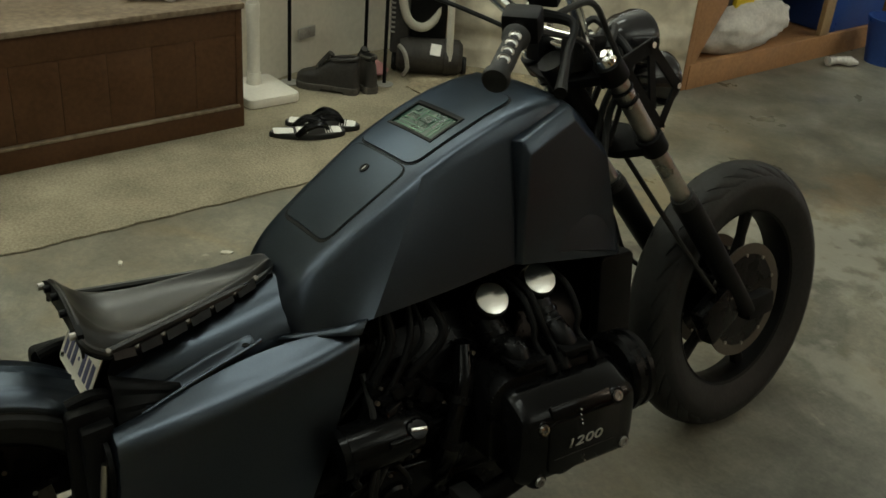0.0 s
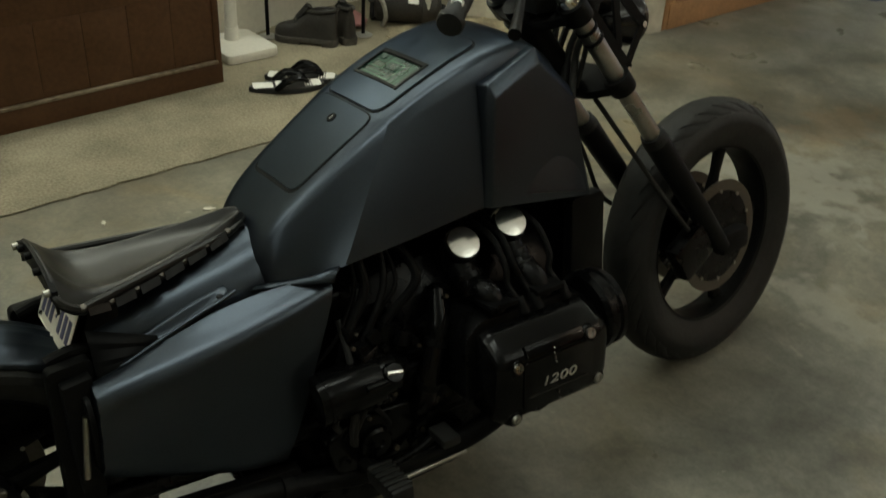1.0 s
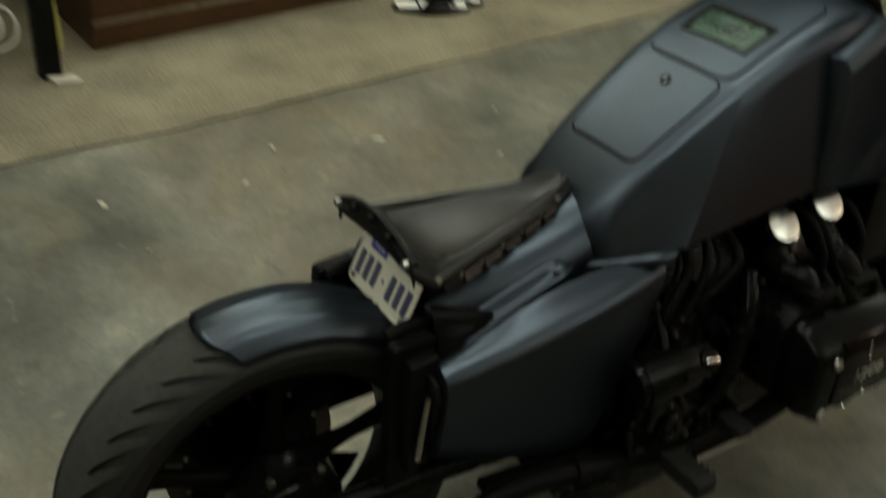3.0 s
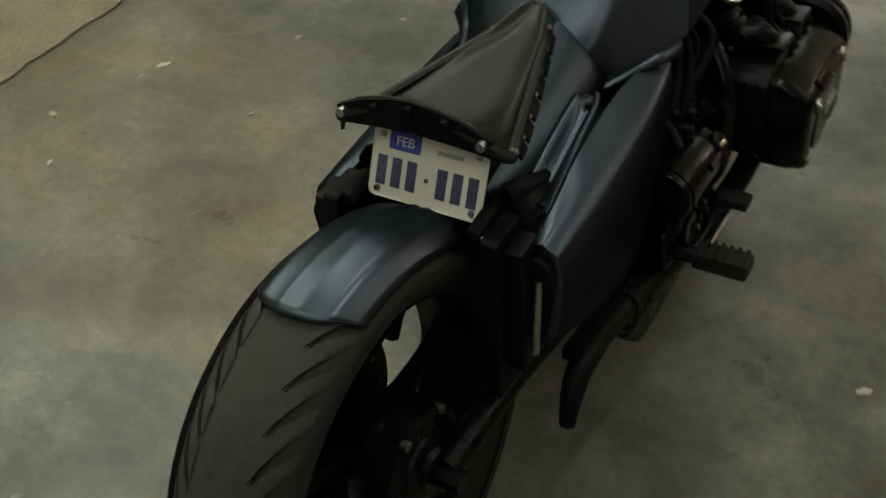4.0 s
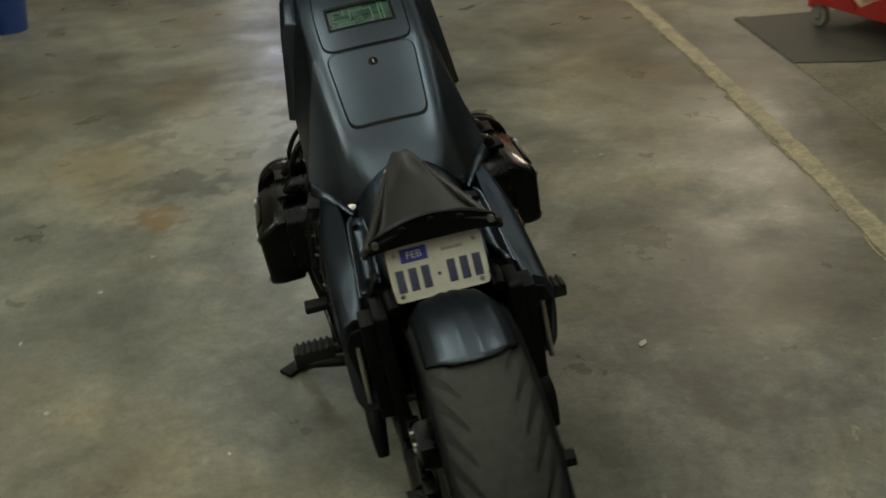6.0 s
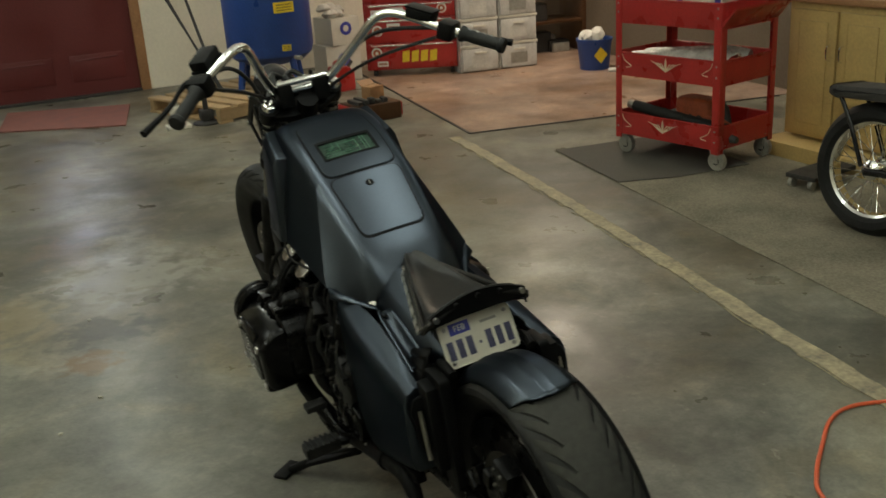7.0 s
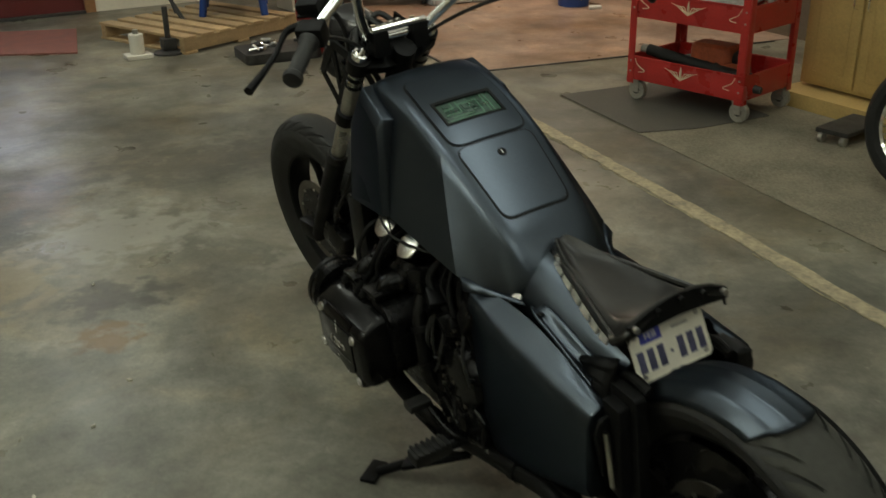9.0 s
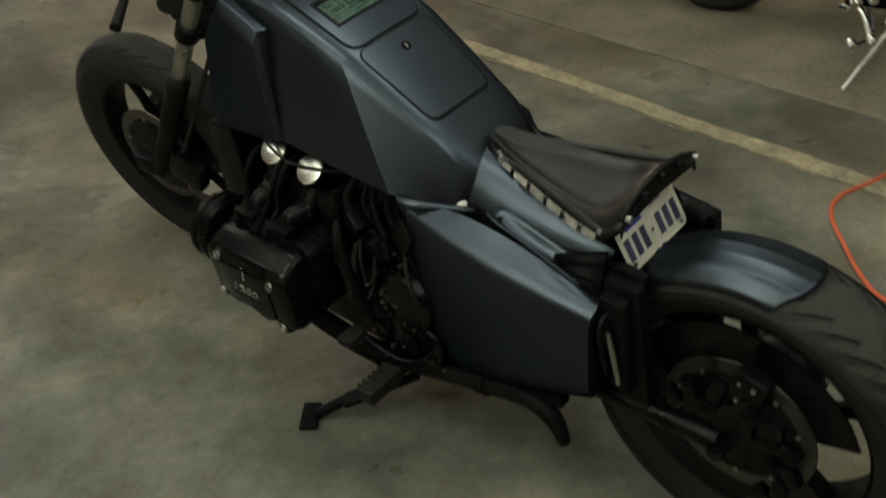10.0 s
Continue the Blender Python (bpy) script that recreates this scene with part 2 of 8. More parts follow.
M["sole"] = mat("grey_brown_rubber_sole", (0.060, 0.054, 0.044), 0.8, 0.0, 0.35, 16, 80, 0.3)
M["pink_cloth"] = mat("faded_pink_cloth", (0.36, 0.17, 0.16), 0.9, 0.0, 0.25, 12, 70, 0.4)
M["hose_grey"] = mat("pale_hose_plastic", (0.46, 0.44, 0.37), 0.5, 0.0, 0.15, 9, 130, 0.25)
M["cloth"] = mat("pale_cloth", (0.60, 0.58, 0.53), 0.9, 0.0, 0.2, 12, 70, 0.4)
M["foam"] = mat("clear_wrap_bundle", (0.55, 0.54, 0.50), 0.25, 0.0, 0.3, 14, 60, 0.3)
M["orange"] = mat("orange_cord_plastic", (0.75, 0.13, 0.05), 0.45, 0.0, 0.1, 20, 80)
M["rug"] = mat("faded_red_mat", (0.23, 0.088, 0.068), 0.9, 0.0, 0.3, 9, 90, 0.6)
M["pale"] = mat("pale_chip", (0.50, 0.47, 0.38), 0.8, 0.0, 0.15, 40, 120)
M["caster"] = mat("grey_caster_metal", (0.34, 0.33, 0.29), 0.4, 0.3, 0.25, 20, 90)
M["glow"] = glow_mat("lit_tube_diffuser", (1.0, 0.93, 0.74), 1.6)
M["daylight"] = glow_mat("daylight_pane", (0.75, 0.80, 1.0), 6.5)
M["amber"] = mat("amber_rust", (0.40, 0.10, 0.04), 0.5, 0.0, 0.3, 12, 70)
M["brown_fleck"] = mat("brown_leaf_litter", (0.20, 0.15, 0.085), 0.9, 0.0, 0.4, 6, 50, 0.5, tint=(0.40, 0.34, 0.22))


# ---- mesh helpers ----
def finish(name, bm, material, parent=None, label="", angle=35, subsurf=0):
    me = bpy.data.meshes.new(name)
    bmesh.ops.recalc_face_normals(bm, faces=bm.faces)
    bm.to_mesh(me)
    bm.free()
    me.materials.append(M[material] if isinstance(material, str) else material)
    me.shade_smooth()
    keep = [e.index for e in me.edges if e.use_edge_sharp]
    me.set_sharp_from_angle(angle=radians(angle))
    for k in keep:
        me.edges[k].use_edge_sharp = True
    ob = new(name, me)
    if parent is not None:
        ob.parent = parent
    if label:
        ob["label"] = label
    if subsurf:
        mod = ob.modifiers.new("smooth", "SUBSURF")
        mod.levels = mod.render_levels = subsurf
    return ob


part = finish


def thing(name, label, category, group="", kind="", m=None):
    ob = new(name)
    ob.empty_display_size = 0.05
    if m is not None:
        ob.matrix_world = m
    return tagged(ob, label, category, group, kind)


def box(lo, hi, bevel=0.0, seg=2, bm=None, m=None):
    bm = bm or bmesh.new()
    c = [(a + b) / 2 for a, b in zip(lo, hi)]
    s = [abs(b - a) for a, b in zip(lo, hi)]
    mm = Matrix.Translation(c) @ Matrix.Diagonal((*s, 1))
    r = bmesh.ops.create_cube(bm, size=1, matrix=(m @ mm) if m is not None else mm)
    if bevel:
        ed = list({e for v in r["verts"] for e in v.link_edges})
        bmesh.ops.bevel(bm, geom=ed, offset=bevel, segments=seg, affect="EDGES", profile=0.6)
    return bm


def rod(a, b, r1, r2=None, seg=20, bm=None, bevel=0.0):
    """A cylinder or cone from a to b."""
    bm = bm or bmesh.new()
    a, b = Vector(a), Vector(b)
    d = b - a
    mm = Matrix.Translation((a + b) / 2) @ d.to_track_quat("Z", "Y").to_matrix().to_4x4()
    r = bmesh.ops.create_cone(bm, cap_ends=True, segments=seg, radius1=r1, radius2=r1 if r2 is None else r2, depth=d.length, matrix=mm)
    if bevel:
        vs = set(r["verts"])
        ed = [e for e in bm.edges if e.verts[0] in vs and e.verts[1] in vs and len(e.link_faces) == 2 and any(len(f.verts) > 4 for f in e.link_faces)]
        bmesh.ops.bevel(bm, geom=ed, offset=bevel, segments=2, affect="EDGES", profile=0.6)
    return bm


def smooth_line(pts, n=8):
    pts = [Vector(p) for p in pts]
    out = []
    for i in range(len(pts) - 1):
        p0, p1, p2, p3 = pts[max(i - 1, 0)], pts[i], pts[i + 1], pts[min(i + 2, len(pts) - 1)]
        for k in range(n):
            t = k / n
            out.append(0.5 * (2 * p1 + (p2 - p0) * t + (2 * p0 - 5 * p1 + 4 * p2 - p3) * t * t + (3 * p1 - p0 - 3 * p2 + p3) * t ** 3))
    out.append(pts[-1])
    return out


def tube(pts, r, seg=10, n=8, bm=None, radii=None, smooth=True):
    """A round tube along a smoothed line."""
    bm = bm or bmesh.new()
    line = smooth_line(pts, n) if smooth else [Vector(p) for p in pts]
    rings = []
    up = Vector((0.13, 0.21, 0.97))
    for i, p in enumerate(line):
        d = (line[min(i + 1, len(line) - 1)] - line[max(i - 1, 0)]).normalized()
        side = d.cross(up)
        if side.length < 0.05:
            side = d.cross(Vector((1, 0, 0)))
        side.normalize()
        up2 = side.cross(d)
        up = up2
        rad = r if radii is None else float(np.interp(i / (len(line) - 1), np.linspace(0, 1, len(radii)), radii))
        rings.append([bm.verts.new(p + rad * (math.cos(a) * side + math.sin(a) * up2)) for a in [2 * math.pi * k / seg for k in range(seg)]])
    for a, b in zip(rings, rings[1:]):
        for k in range(seg):
            bm.faces.new((a[k], a[(k + 1) % seg], b[(k + 1) % seg], b[k]))
    bm.faces.new(rings[0][::-1])
    bm.faces.new(rings[-1])
    return bm


def lathe(profile, seg=48, bm=None, m=None, closed=False, arc=None):
    """Turns (radius, height) pairs round z; closed joins the last pair to the first."""
    bm = bm or bmesh.new()
    m = m if m is not None else Matrix()
    full = arc is None
    a0, a1 = (0, 2 * math.pi) if full else arc
    count = seg if full else seg + 1
    rings = []
    for i in range(count):
        a = a0 + (a1 - a0) * i / seg
        rings.append([bm.verts.new(m @ Vector((r * math.cos(a), r * math.sin(a), h))) for r, h in profile])
    k = len(profile)
    for i in range(seg):
        A, B = rings[i], rings[(i + 1) % count]
        for j in range(k if closed else k - 1):
            q = (A[j], B[j], B[(j + 1) % k], A[(j + 1) % k])
            bm.faces.new(q)
    if not full and closed:
        bm.faces.new(rings[0][::-1])
        bm.faces.new(rings[-1])
    if full and not closed:
        for idx, flip in ((0, True), (k - 1, False)):
            if profile[idx][0] > 1e-5:
                ring = [r[idx] for r in rings]
                bm.faces.new(ring[::-1] if flip else ring)
    bmesh.ops.remove_doubles(bm, verts=bm.verts, dist=1e-6)
    return bm


def prism(poly, lo, hi, axis="x", bevel=0.0, bm=None, m=None, seg=2):
    """A polygon in the plane across the axis, pushed from lo to hi."""
    bm = bm or bmesh.new()
    place = {"x": lambda u, v, w: (w, u, v), "y": lambda u, v, w: (u, w, v), "z": lambda u, v, w: (u, v, w)}[axis]
    A = [bm.verts.new(place(u, v, lo)) for u, v in poly]
    B = [bm.verts.new(place(u, v, hi)) for u, v in poly]
    n = len(poly)
    bm.faces.new(A[::-1])
    bm.faces.new(B)
    for i in range(n):
        bm.faces.new((A[i], A[(i + 1) % n], B[(i + 1) % n], B[i]))
    bmesh.ops.recalc_face_normals(bm, faces=bm.faces)
    vs = A + B
    if bevel:
        ed = [e for e in bm.edges if e.verts[0] in vs and e.verts[1] in vs]
        r = bmesh.ops.bevel(bm, geom=ed, offset=bevel, segments=seg, affect="EDGES", profile=0.6)
        vs = list({v for v in bm.verts if v in vs} | set(r["verts"]))
    if m is not None:
        bmesh.ops.transform(bm, matrix=m, verts=[v for v in bm.verts] if len(bm.verts) == len(vs) else vs)
    return bm


def rounded(pts, r, n=4):
    """Rounds the corners of a polygon given as (u, v) pairs."""
    out = []
    k = len(pts)
    for i in range(k):
        p0, p, p1 = Vector(pts[i - 1]), Vector(pts[i]), Vector(pts[(i + 1) % k])
        a, b = (p0 - p).normalized(), (p1 - p).normalized()
        rr = min(r, (p0 - p).length * 0.45, (p1 - p).length * 0.45)
        s, e = p + a * rr, p + b * rr
        for j in range(n + 1):
            t = j / n
            q = (1 - t) ** 2 * s + 2 * t * (1 - t) * p + t * t * e
            out.append((q.x, q.y))
    return out


def words(text, size, depth=0.0008):
    """Letters as a mesh, centred, facing +z."""
    cu = bpy.data.curves.new("letters", "FONT")
    cu.body, cu.size, cu.extrude, cu.align_x, cu.align_y = text, size, depth, "CENTER", "CENTER"
    ob = new("letters", cu)
    me = bpy.data.meshes.new_from_object(ob.evaluated_get(bpy.context.evaluated_depsgraph_get()))
    bpy.data.objects.remove(ob)
    bm = bmesh.new()
    bm.from_mesh(me)
    bpy.data.meshes.remove(me)
    return bm


def moved(bm, m):
    bmesh.ops.transform(bm, matrix=m, verts=bm.verts)
    return bm


def frame_m(origin, xdir, ydir):
    """A pose from a place and two directions."""
    x = Vector(xdir).normalized()
    z = x.cross(Vector(ydir)).normalized()
    y = z.cross(x)
    r = Matrix((x, y, z)).transposed().to_4x4()
    return Matrix.Translation(origin) @ r

from mathutils.bvhtree import BVHTree

# ---- the motorcycle: y forward, x to its right, leaning on its side stand ----
LEAN = -6.32
BIKE = thing("motorcycle", "matte dark blue-grey custom motorcycle leaning on its side stand", "motorcycle", m=pose(0, 0, 0, 0, LEAN, 0))
REAR, FRONT = Vector((0, -0.197, 0.329)), Vector((0, 1.642, 0.352))


def wheel(parent, centre, half, R, ri, steer_m, name, discs, spokes, bowl=None, phase=0.25, lugs=34, slit=0.07, deep=0.006, tread_material="dusty"):
    """Tyre with tread grooves, cast rim with spokes, hub and brake discs."""
    base = steer_m @ Matrix.Translation(centre) @ Matrix.Rotation(radians(90), 4, "Y")
    hub = new(name)
    hub.parent = parent
    h = half
    prof = [(ri, -h * 0.62), (ri + 0.03, -h * 0.86), (ri + 0.062, -h), (R - 0.045, -h * 0.98), (R - 0.026, -h * 0.86), (R - 0.010, -h * 0.58), (R - 0.002, -h * 0.25), (R, 0)]
    prof = prof + [(r, -x) for r, x in prof[-2::-1]]
    bm = lathe(prof, 96, m=base, closed=True)
    part("tyre", bm, "rubber", hub, "black rubber tyre with a dusty tread", 40)
    # worn centre band and shoulder blocks divided by slanted slits
    def crown(x):
        return float(np.interp(abs(x), [0, h * 0.25, h * 0.58, h * 0.86, h * 0.98], [R, R - 0.002, R - 0.010, R - 0.026, R - 0.045]))

    band = [(crown(h * u) + 0.0052, h * u) for u in (-0.46, -0.25, 0, 0.25, 0.46)]
    bm = lathe([(band[0][0] - 0.006, band[0][1])] + band + [(band[-1][0] - 0.006, band[-1][1])], 96, m=base, closed=True)
    n = lugs
    for i in range(n):
        for sgn in (-1, 1):
            a0 = 2 * math.pi * (i + (0.5 if sgn > 0 else 0)) / n
            rows = []
            for k in range(5):
                u = 0.42 + 0.44 * k / 4
                da = 2 * math.pi / n * (1 - slit * (1.4, 2.1, 2.8, 3.5, 4.2)[k])
                x = sgn * h * u
                rows.append([(crown(x) + deep * (0.9, 1.0, 0.9, 0.6, 0.1)[k], a0 - 0.44 * u + da * t, x) for t in (0, 0.5, 1)])
            vs = [[bm.verts.new(base @ Vector((r * math.cos(a), r * math.sin(a), x))) for r, a, x in row] for row in rows]
            lo = [[bm.verts.new(base @ Vector(((r - deep - 0.002) * math.cos(a), (r - deep - 0.002) * math.sin(a), x))) for r, a, x in row] for row in rows]
            for k in range(4):
                for j in range(2):
                    bm.faces.new((vs[k][j], vs[k][j + 1], vs[k + 1][j + 1], vs[k + 1][j]))
                bm.faces.new((vs[k][0], vs[k + 1][0], lo[k + 1][0], lo[k][0]))
                bm.faces.new((vs[k][2], lo[k][2], lo[k + 1][2], vs[k + 1][2]))
            bm.faces.new((vs[4][0], vs[4][1], vs[4][2], lo[4][2], lo[4][1], lo[4][0]))
    tread = part("tread", bm, tread_material, hub, "worn tread blocks", 50)
    tread["kind"] = "stuff"
    bm = lathe([(ri + 0.002, -h * 0.66), (ri - 0.005, -h * 0.6), (ri - 0.010, -h * 0.35), (ri - 0.014, 0), (ri - 0.010, h * 0.35), (ri - 0.005, h * 0.6), (ri + 0.002, h * 0.66), (ri + 0.002, 0)], 72, closed=True, m=base)
    part("rim", bm, "black", hub)
    for i in range(spokes):
        a = 2 * math.pi * (i + phase) / spokes
        d = Vector((math.cos(a), math.sin(a), 0))
        tdir = Vector((-math.sin(a), math.cos(a), 0))
        bm = bmesh.new()
        rings = []
        for r, w, t in ((0.045, 0.030, 0.026), (0.10, 0.016, 0.016), (0.16, 0.012, 0.012), (ri - 0.014, 0.018, 0.014)):
            rings.append([bm.verts.new(base @ (d * r + tdir * (w * sx) + Vector((0, 0, t * sz)))) for sx, sz in ((-1, -0.6), (-0.5, -1), (0.5, -1), (1, -0.6), (1, 0.6), (0.5, 1), (-0.5, 1), (-1, 0.6))])
        for A, B in zip(rings, rings[1:]):
            for k in range(8):
                bm.faces.new((A[k], A[(k + 1) % 8], B[(k + 1) % 8], B[k]))
        part("spoke", bm, "black", hub)
    part("hub", lathe([(0.0, -h * 0.9), (0.035, -h * 0.9), (0.040, -h * 0.7), (0.058, -h * 0.6), (0.062, 0), (0.058, h * 0.6), (0.040, h * 0.7), (0.035, h * 0.9), (0.0, h * 0.9)], 36, m=base), "engine", hub)
    for s, r in discs:
        zz = s * (h * 0.62 + 0.012)
        dm = base @ Matrix.Translation((0, 0, zz))
        dsc = part("brake_disc", lathe([(r - 0.029, -0.0025), (r - 0.001, -0.0025), (r, 0), (r - 0.001, 0.0025), (r - 0.029, 0.0025)], 72, closed=True, m=dm), "disc", hub, "dull brown-grey steel brake disc")
        part("carrier", lathe([(0.036, -0.005), (0.070, -0.005), (r - 0.022, -0.002), (r - 0.022, 0.002), (0.070, 0.005), (0.036, 0.005)], 48, closed=True, m=dm), "engine", dsc)
        for i in range(10):
            a = 2 * math.pi * i / 10
            p = dm @ Vector((math.cos(a) * (r - 0.030), math.sin(a) * (r - 0.030), 0))
            ax = (dm.to_3x3() @ Vector((0, 0, 1))).normalized()
            part("rivet", rod(p - ax * 0.006, p + ax * 0.006, 0.005, seg=8), "steel", dsc)
    if bowl:
        s, r = bowl
        bm = lathe([(0.0, 0.060), (0.030, 0.058), (0.036, 0.050), (0.055, 0.046), (0.058, 0.040), (r * 0.80, 0.034), (r * 0.84, 0.040), (r * 0.95, 0.036), (r, 0.0), (r * 0.9, -0.03)], 48, m=base @ Matrix.Translation((0, 0, s * h * 0.62)) @ Matrix.Rotation(0 if s > 0 else math.pi, 4, "X"))
        drive = part("final_drive", bm, "engine", parent, "black final drive housing")
        for k in range(6):
            a = 2 * math.pi * k / 6 + 0.4
            at = base @ Matrix.Translation((r * 0.9 * math.cos(a), r * 0.9 * math.sin(a), s * (h * 0.62 + 0.036)))
            part("housing_bolt", moved(lathe([(0.008, -0.004), (0.008, 0.006), (0.006, 0.008), (0, 0.008)], 8), at @ Matrix.Rotation(0 if s > 0 else math.pi, 4, "X")), "disc", drive)
    return hub


wheel(BIKE, REAR, 0.090, 0.329, 0.238, Matrix(), "rear_wheel", [(-1, 0.150)], 5, bowl=(1, 0.095), phase=0.417, lugs=38, slit=0.14, deep=0.0085)

# front end, turned a little to the left round the steering head
HEAD = Vector((0, 1.045, 1.045))
FORK_DIR = (Vector((0, 1.575, 0.362)) - HEAD).normalized()
STEER = Matrix.Translation(HEAD) @ Matrix.Rotation(radians(-8.0), 4, FORK_DIR) @ Matrix.Translation(-HEAD)
wheel(BIKE, FRONT, 0.066, 0.352, 0.236, STEER, "front_wheel", [(1, 0.152), (-1, 0.152)], 5, tread_material="rubber")


def st(p):
    return tuple(STEER @ Vector(p))


def fork_point(s, x):
    return HEAD + FORK_DIR * s + Vector((x, 0, 0))


for sx in (-1, 1):
    x = 0.105 * sx
    leg = part("fork_tube", rod(st(fork_point(-0.005, x)), st(fork_point(0.46, x)), 0.0205, seg=28), "steel", BIKE, "dull steel upper fork tube")
    part("fork_cap", moved(lathe([(0, 0.012), (0.010, 0.012), (0.013, 0.008), (0.019, 0.006), (0.022, 0.0), (0.022, -0.018), (0.0, -0.018)], 28), Matrix.Translation(st(fork_point(-0.012, x))) @ (-FORK_DIR).to_track_quat("Z", "Y").to_matrix().to_4x4()), "chrome", leg, "chrome fork cap")
    for s in (0.07, 0.10):
        part("o_ring", rod(st(fork_point(s, x)), st(fork_point(s + 0.006, x)), 0.024, seg=24), "black", leg)
    low = part("fork_lower", tube([st(fork_point(0.43, x)), st(fork_point(0.44, x)), st(fork_point(0.60, x)), st(fork_point(0.74, x)), st(fork_point(0.87, x))], 0.03, 20, 4, radii=[0.026, 0.030, 0.029, 0.027, 0.024]), "black", BIKE, "black lower fork leg")
    part("dust_seal", rod(st(fork_point(0.415, x)), st(fork_point(0.44, x)), 0.027, 0.031, 24), "rubber", low)
    part("axle_clamp", moved(box((-0.020, -0.045, -0.03), (0.020, 0.06, 0.03), 0.012), STEER @ Matrix.Translation((x, 1.615, 0.362))), "black", low)
    part("caliper", moved(box((-0.022, -0.075, -0.05), (0.024, 0.045, 0.055), 0.014), STEER @ Matrix.Translation((x * 0.92, 1.475, 0.385)) @ Matrix.Rotation(radians(28), 4, "X")), "engine", low, "black brake caliper")
    part("brake_hose", tube([st((x * 0.95, 1.45, 0.44)), st((x * 1.15, 1.38, 0.50)), st((x * 0.9, 1.30, 0.62)), st((x * 0.5, 1.17, 0.82))], 0.006, 8), "rubber", low)
for s, w in ((0.0, 0.024), (0.215, 0.024)):
    c = fork_point(s + 0.02, 0)
    q = FORK_DIR.to_track_quat("Z", "Y").to_matrix().to_4x4()
    clamp = part("fork_yoke", moved(prism(rounded([(-0.128, -0.028), (0.128, -0.028), (0.128, 0.022), (0.045, 0.055), (-0.045, 0.055), (-0.128, 0.022)], 0.02), -w / 2, w / 2, "z", 0.004), STEER @ Matrix.Translation(c) @ q @ Matrix.Rotation(math.pi, 4, "Z")), "black", BIKE, "black fork clamp")
    for sx in (-1, 1):
        part("collar", rod(st(fork_point(s, 0.105 * sx)), st(fork_point(s + 0.045, 0.105 * sx)), 0.030, seg=28, bevel=0.003), "black", clamp)
part("steering_stem", rod(st(HEAD + Vector((0, -0.05, 0.0))), st(HEAD + Vector((0, -0.05, 0)) + FORK_DIR * 0.24), 0.03), "black", BIKE)

# twin stacked headlights between pierced side plates
lights = new("headlight_unit")
lights.parent = BIKE
for (ly, lz), r in (((1.218, 1.060), 0.064), ((1.304, 0.965), 0.060)):
    q = STEER @ Matrix.Translation((0, ly, lz)) @ Matrix.Rotation(radians(-90 - 6), 4, "X")
    sh = part("lamp_shell", moved(lathe([(0.0, -0.075), (0.02, -0.073), (r * 0.62, -0.055), (r * 0.88, -0.022), (r, 0.018), (r * 1.04, 0.022), (r * 1.04, 0.034), (r * 0.97, 0.040)], 40), q), "gloss", lights, "gloss black headlight shell")
    part("lens", moved(lathe([(r * 0.97, 0.038), (r * 0.6, 0.048), (0.0, 0.052)], 32), q), "chrome", sh, "headlight lens")
for sx in (-1, 1):
    bm = bmesh.new()

    def bar(a, b, wid, bm=bm, sx=sx):
        a, b = Vector((0, *a)), Vector((0, *b))
        d = (b - a).normalized()
        nrm = Vector((0, -d.z, d.y)) * wid
        quad = [(p.y, p.z) for p in (a - d * wid * 0.7 - nrm, b + d * wid * 0.7 - nrm, b + d * wid * 0.7 + nrm, a - d * wid * 0.7 + nrm)]
        prism(quad, sx * 0.100, sx * 0.106, "x", 0, bm)

    for a, b, wd in (((1.098, 1.036), (1.178, 1.062), 0.014), ((1.178, 1.062), (1.266, 0.970), 0.011), ((1.266, 0.968), (1.212, 0.880), 0.008), ((1.206, 0.884), (1.092, 1.020), 0.021), ((1.180, 1.050), (1.190, 0.935), 0.009)):
        bar(a, b, wd)
    pl = part("light_bracket", moved(bm, STEER), "black", lights, "black triangular headlight bracket")
    for y, z in ((1.18, 1.064), (1.266, 0.968), (1.214, 0.880)):
        part("bolt", rod(st((sx * 0.106, y, z)), st((sx * 0.112, y, z)), 0.007, seg=6), "chrome", pl, "chrome bolt")

def bt(p):
    return tuple(p)


# handlebar with clamps, grips, levers and switch gear
bar_pts = {}
for sx in (-1, 1):
    bar_pts[sx] = [(0, 1.02, 1.075), (sx * 0.06, 1.02, 1.078), (sx * 0.085, 1.01, 1.088), (sx * (0.132 + 0.007 * sx), 0.945, 1.155), (sx * (0.178 + 0.013 * sx), 0.865, 1.235), (sx * (0.208 + 0.013 * sx), 0.825, 1.258), (sx * (0.252 + 0.008 * sx), 0.775, 1.250), (sx * 0.33, 0.70 - 0.03 * sx, 1.205), (sx * 0.424, 0.594 - 0.04 * sx, 1.153)]
whole = [bt(p) for p in bar_pts[-1][::-1]] + [bt(p) for p in bar_pts[1][1:]]
bars = part("handlebar", tube(whole, 0.0125, 14, 8), "chrome", BIKE, "chrome swept-back handlebar")
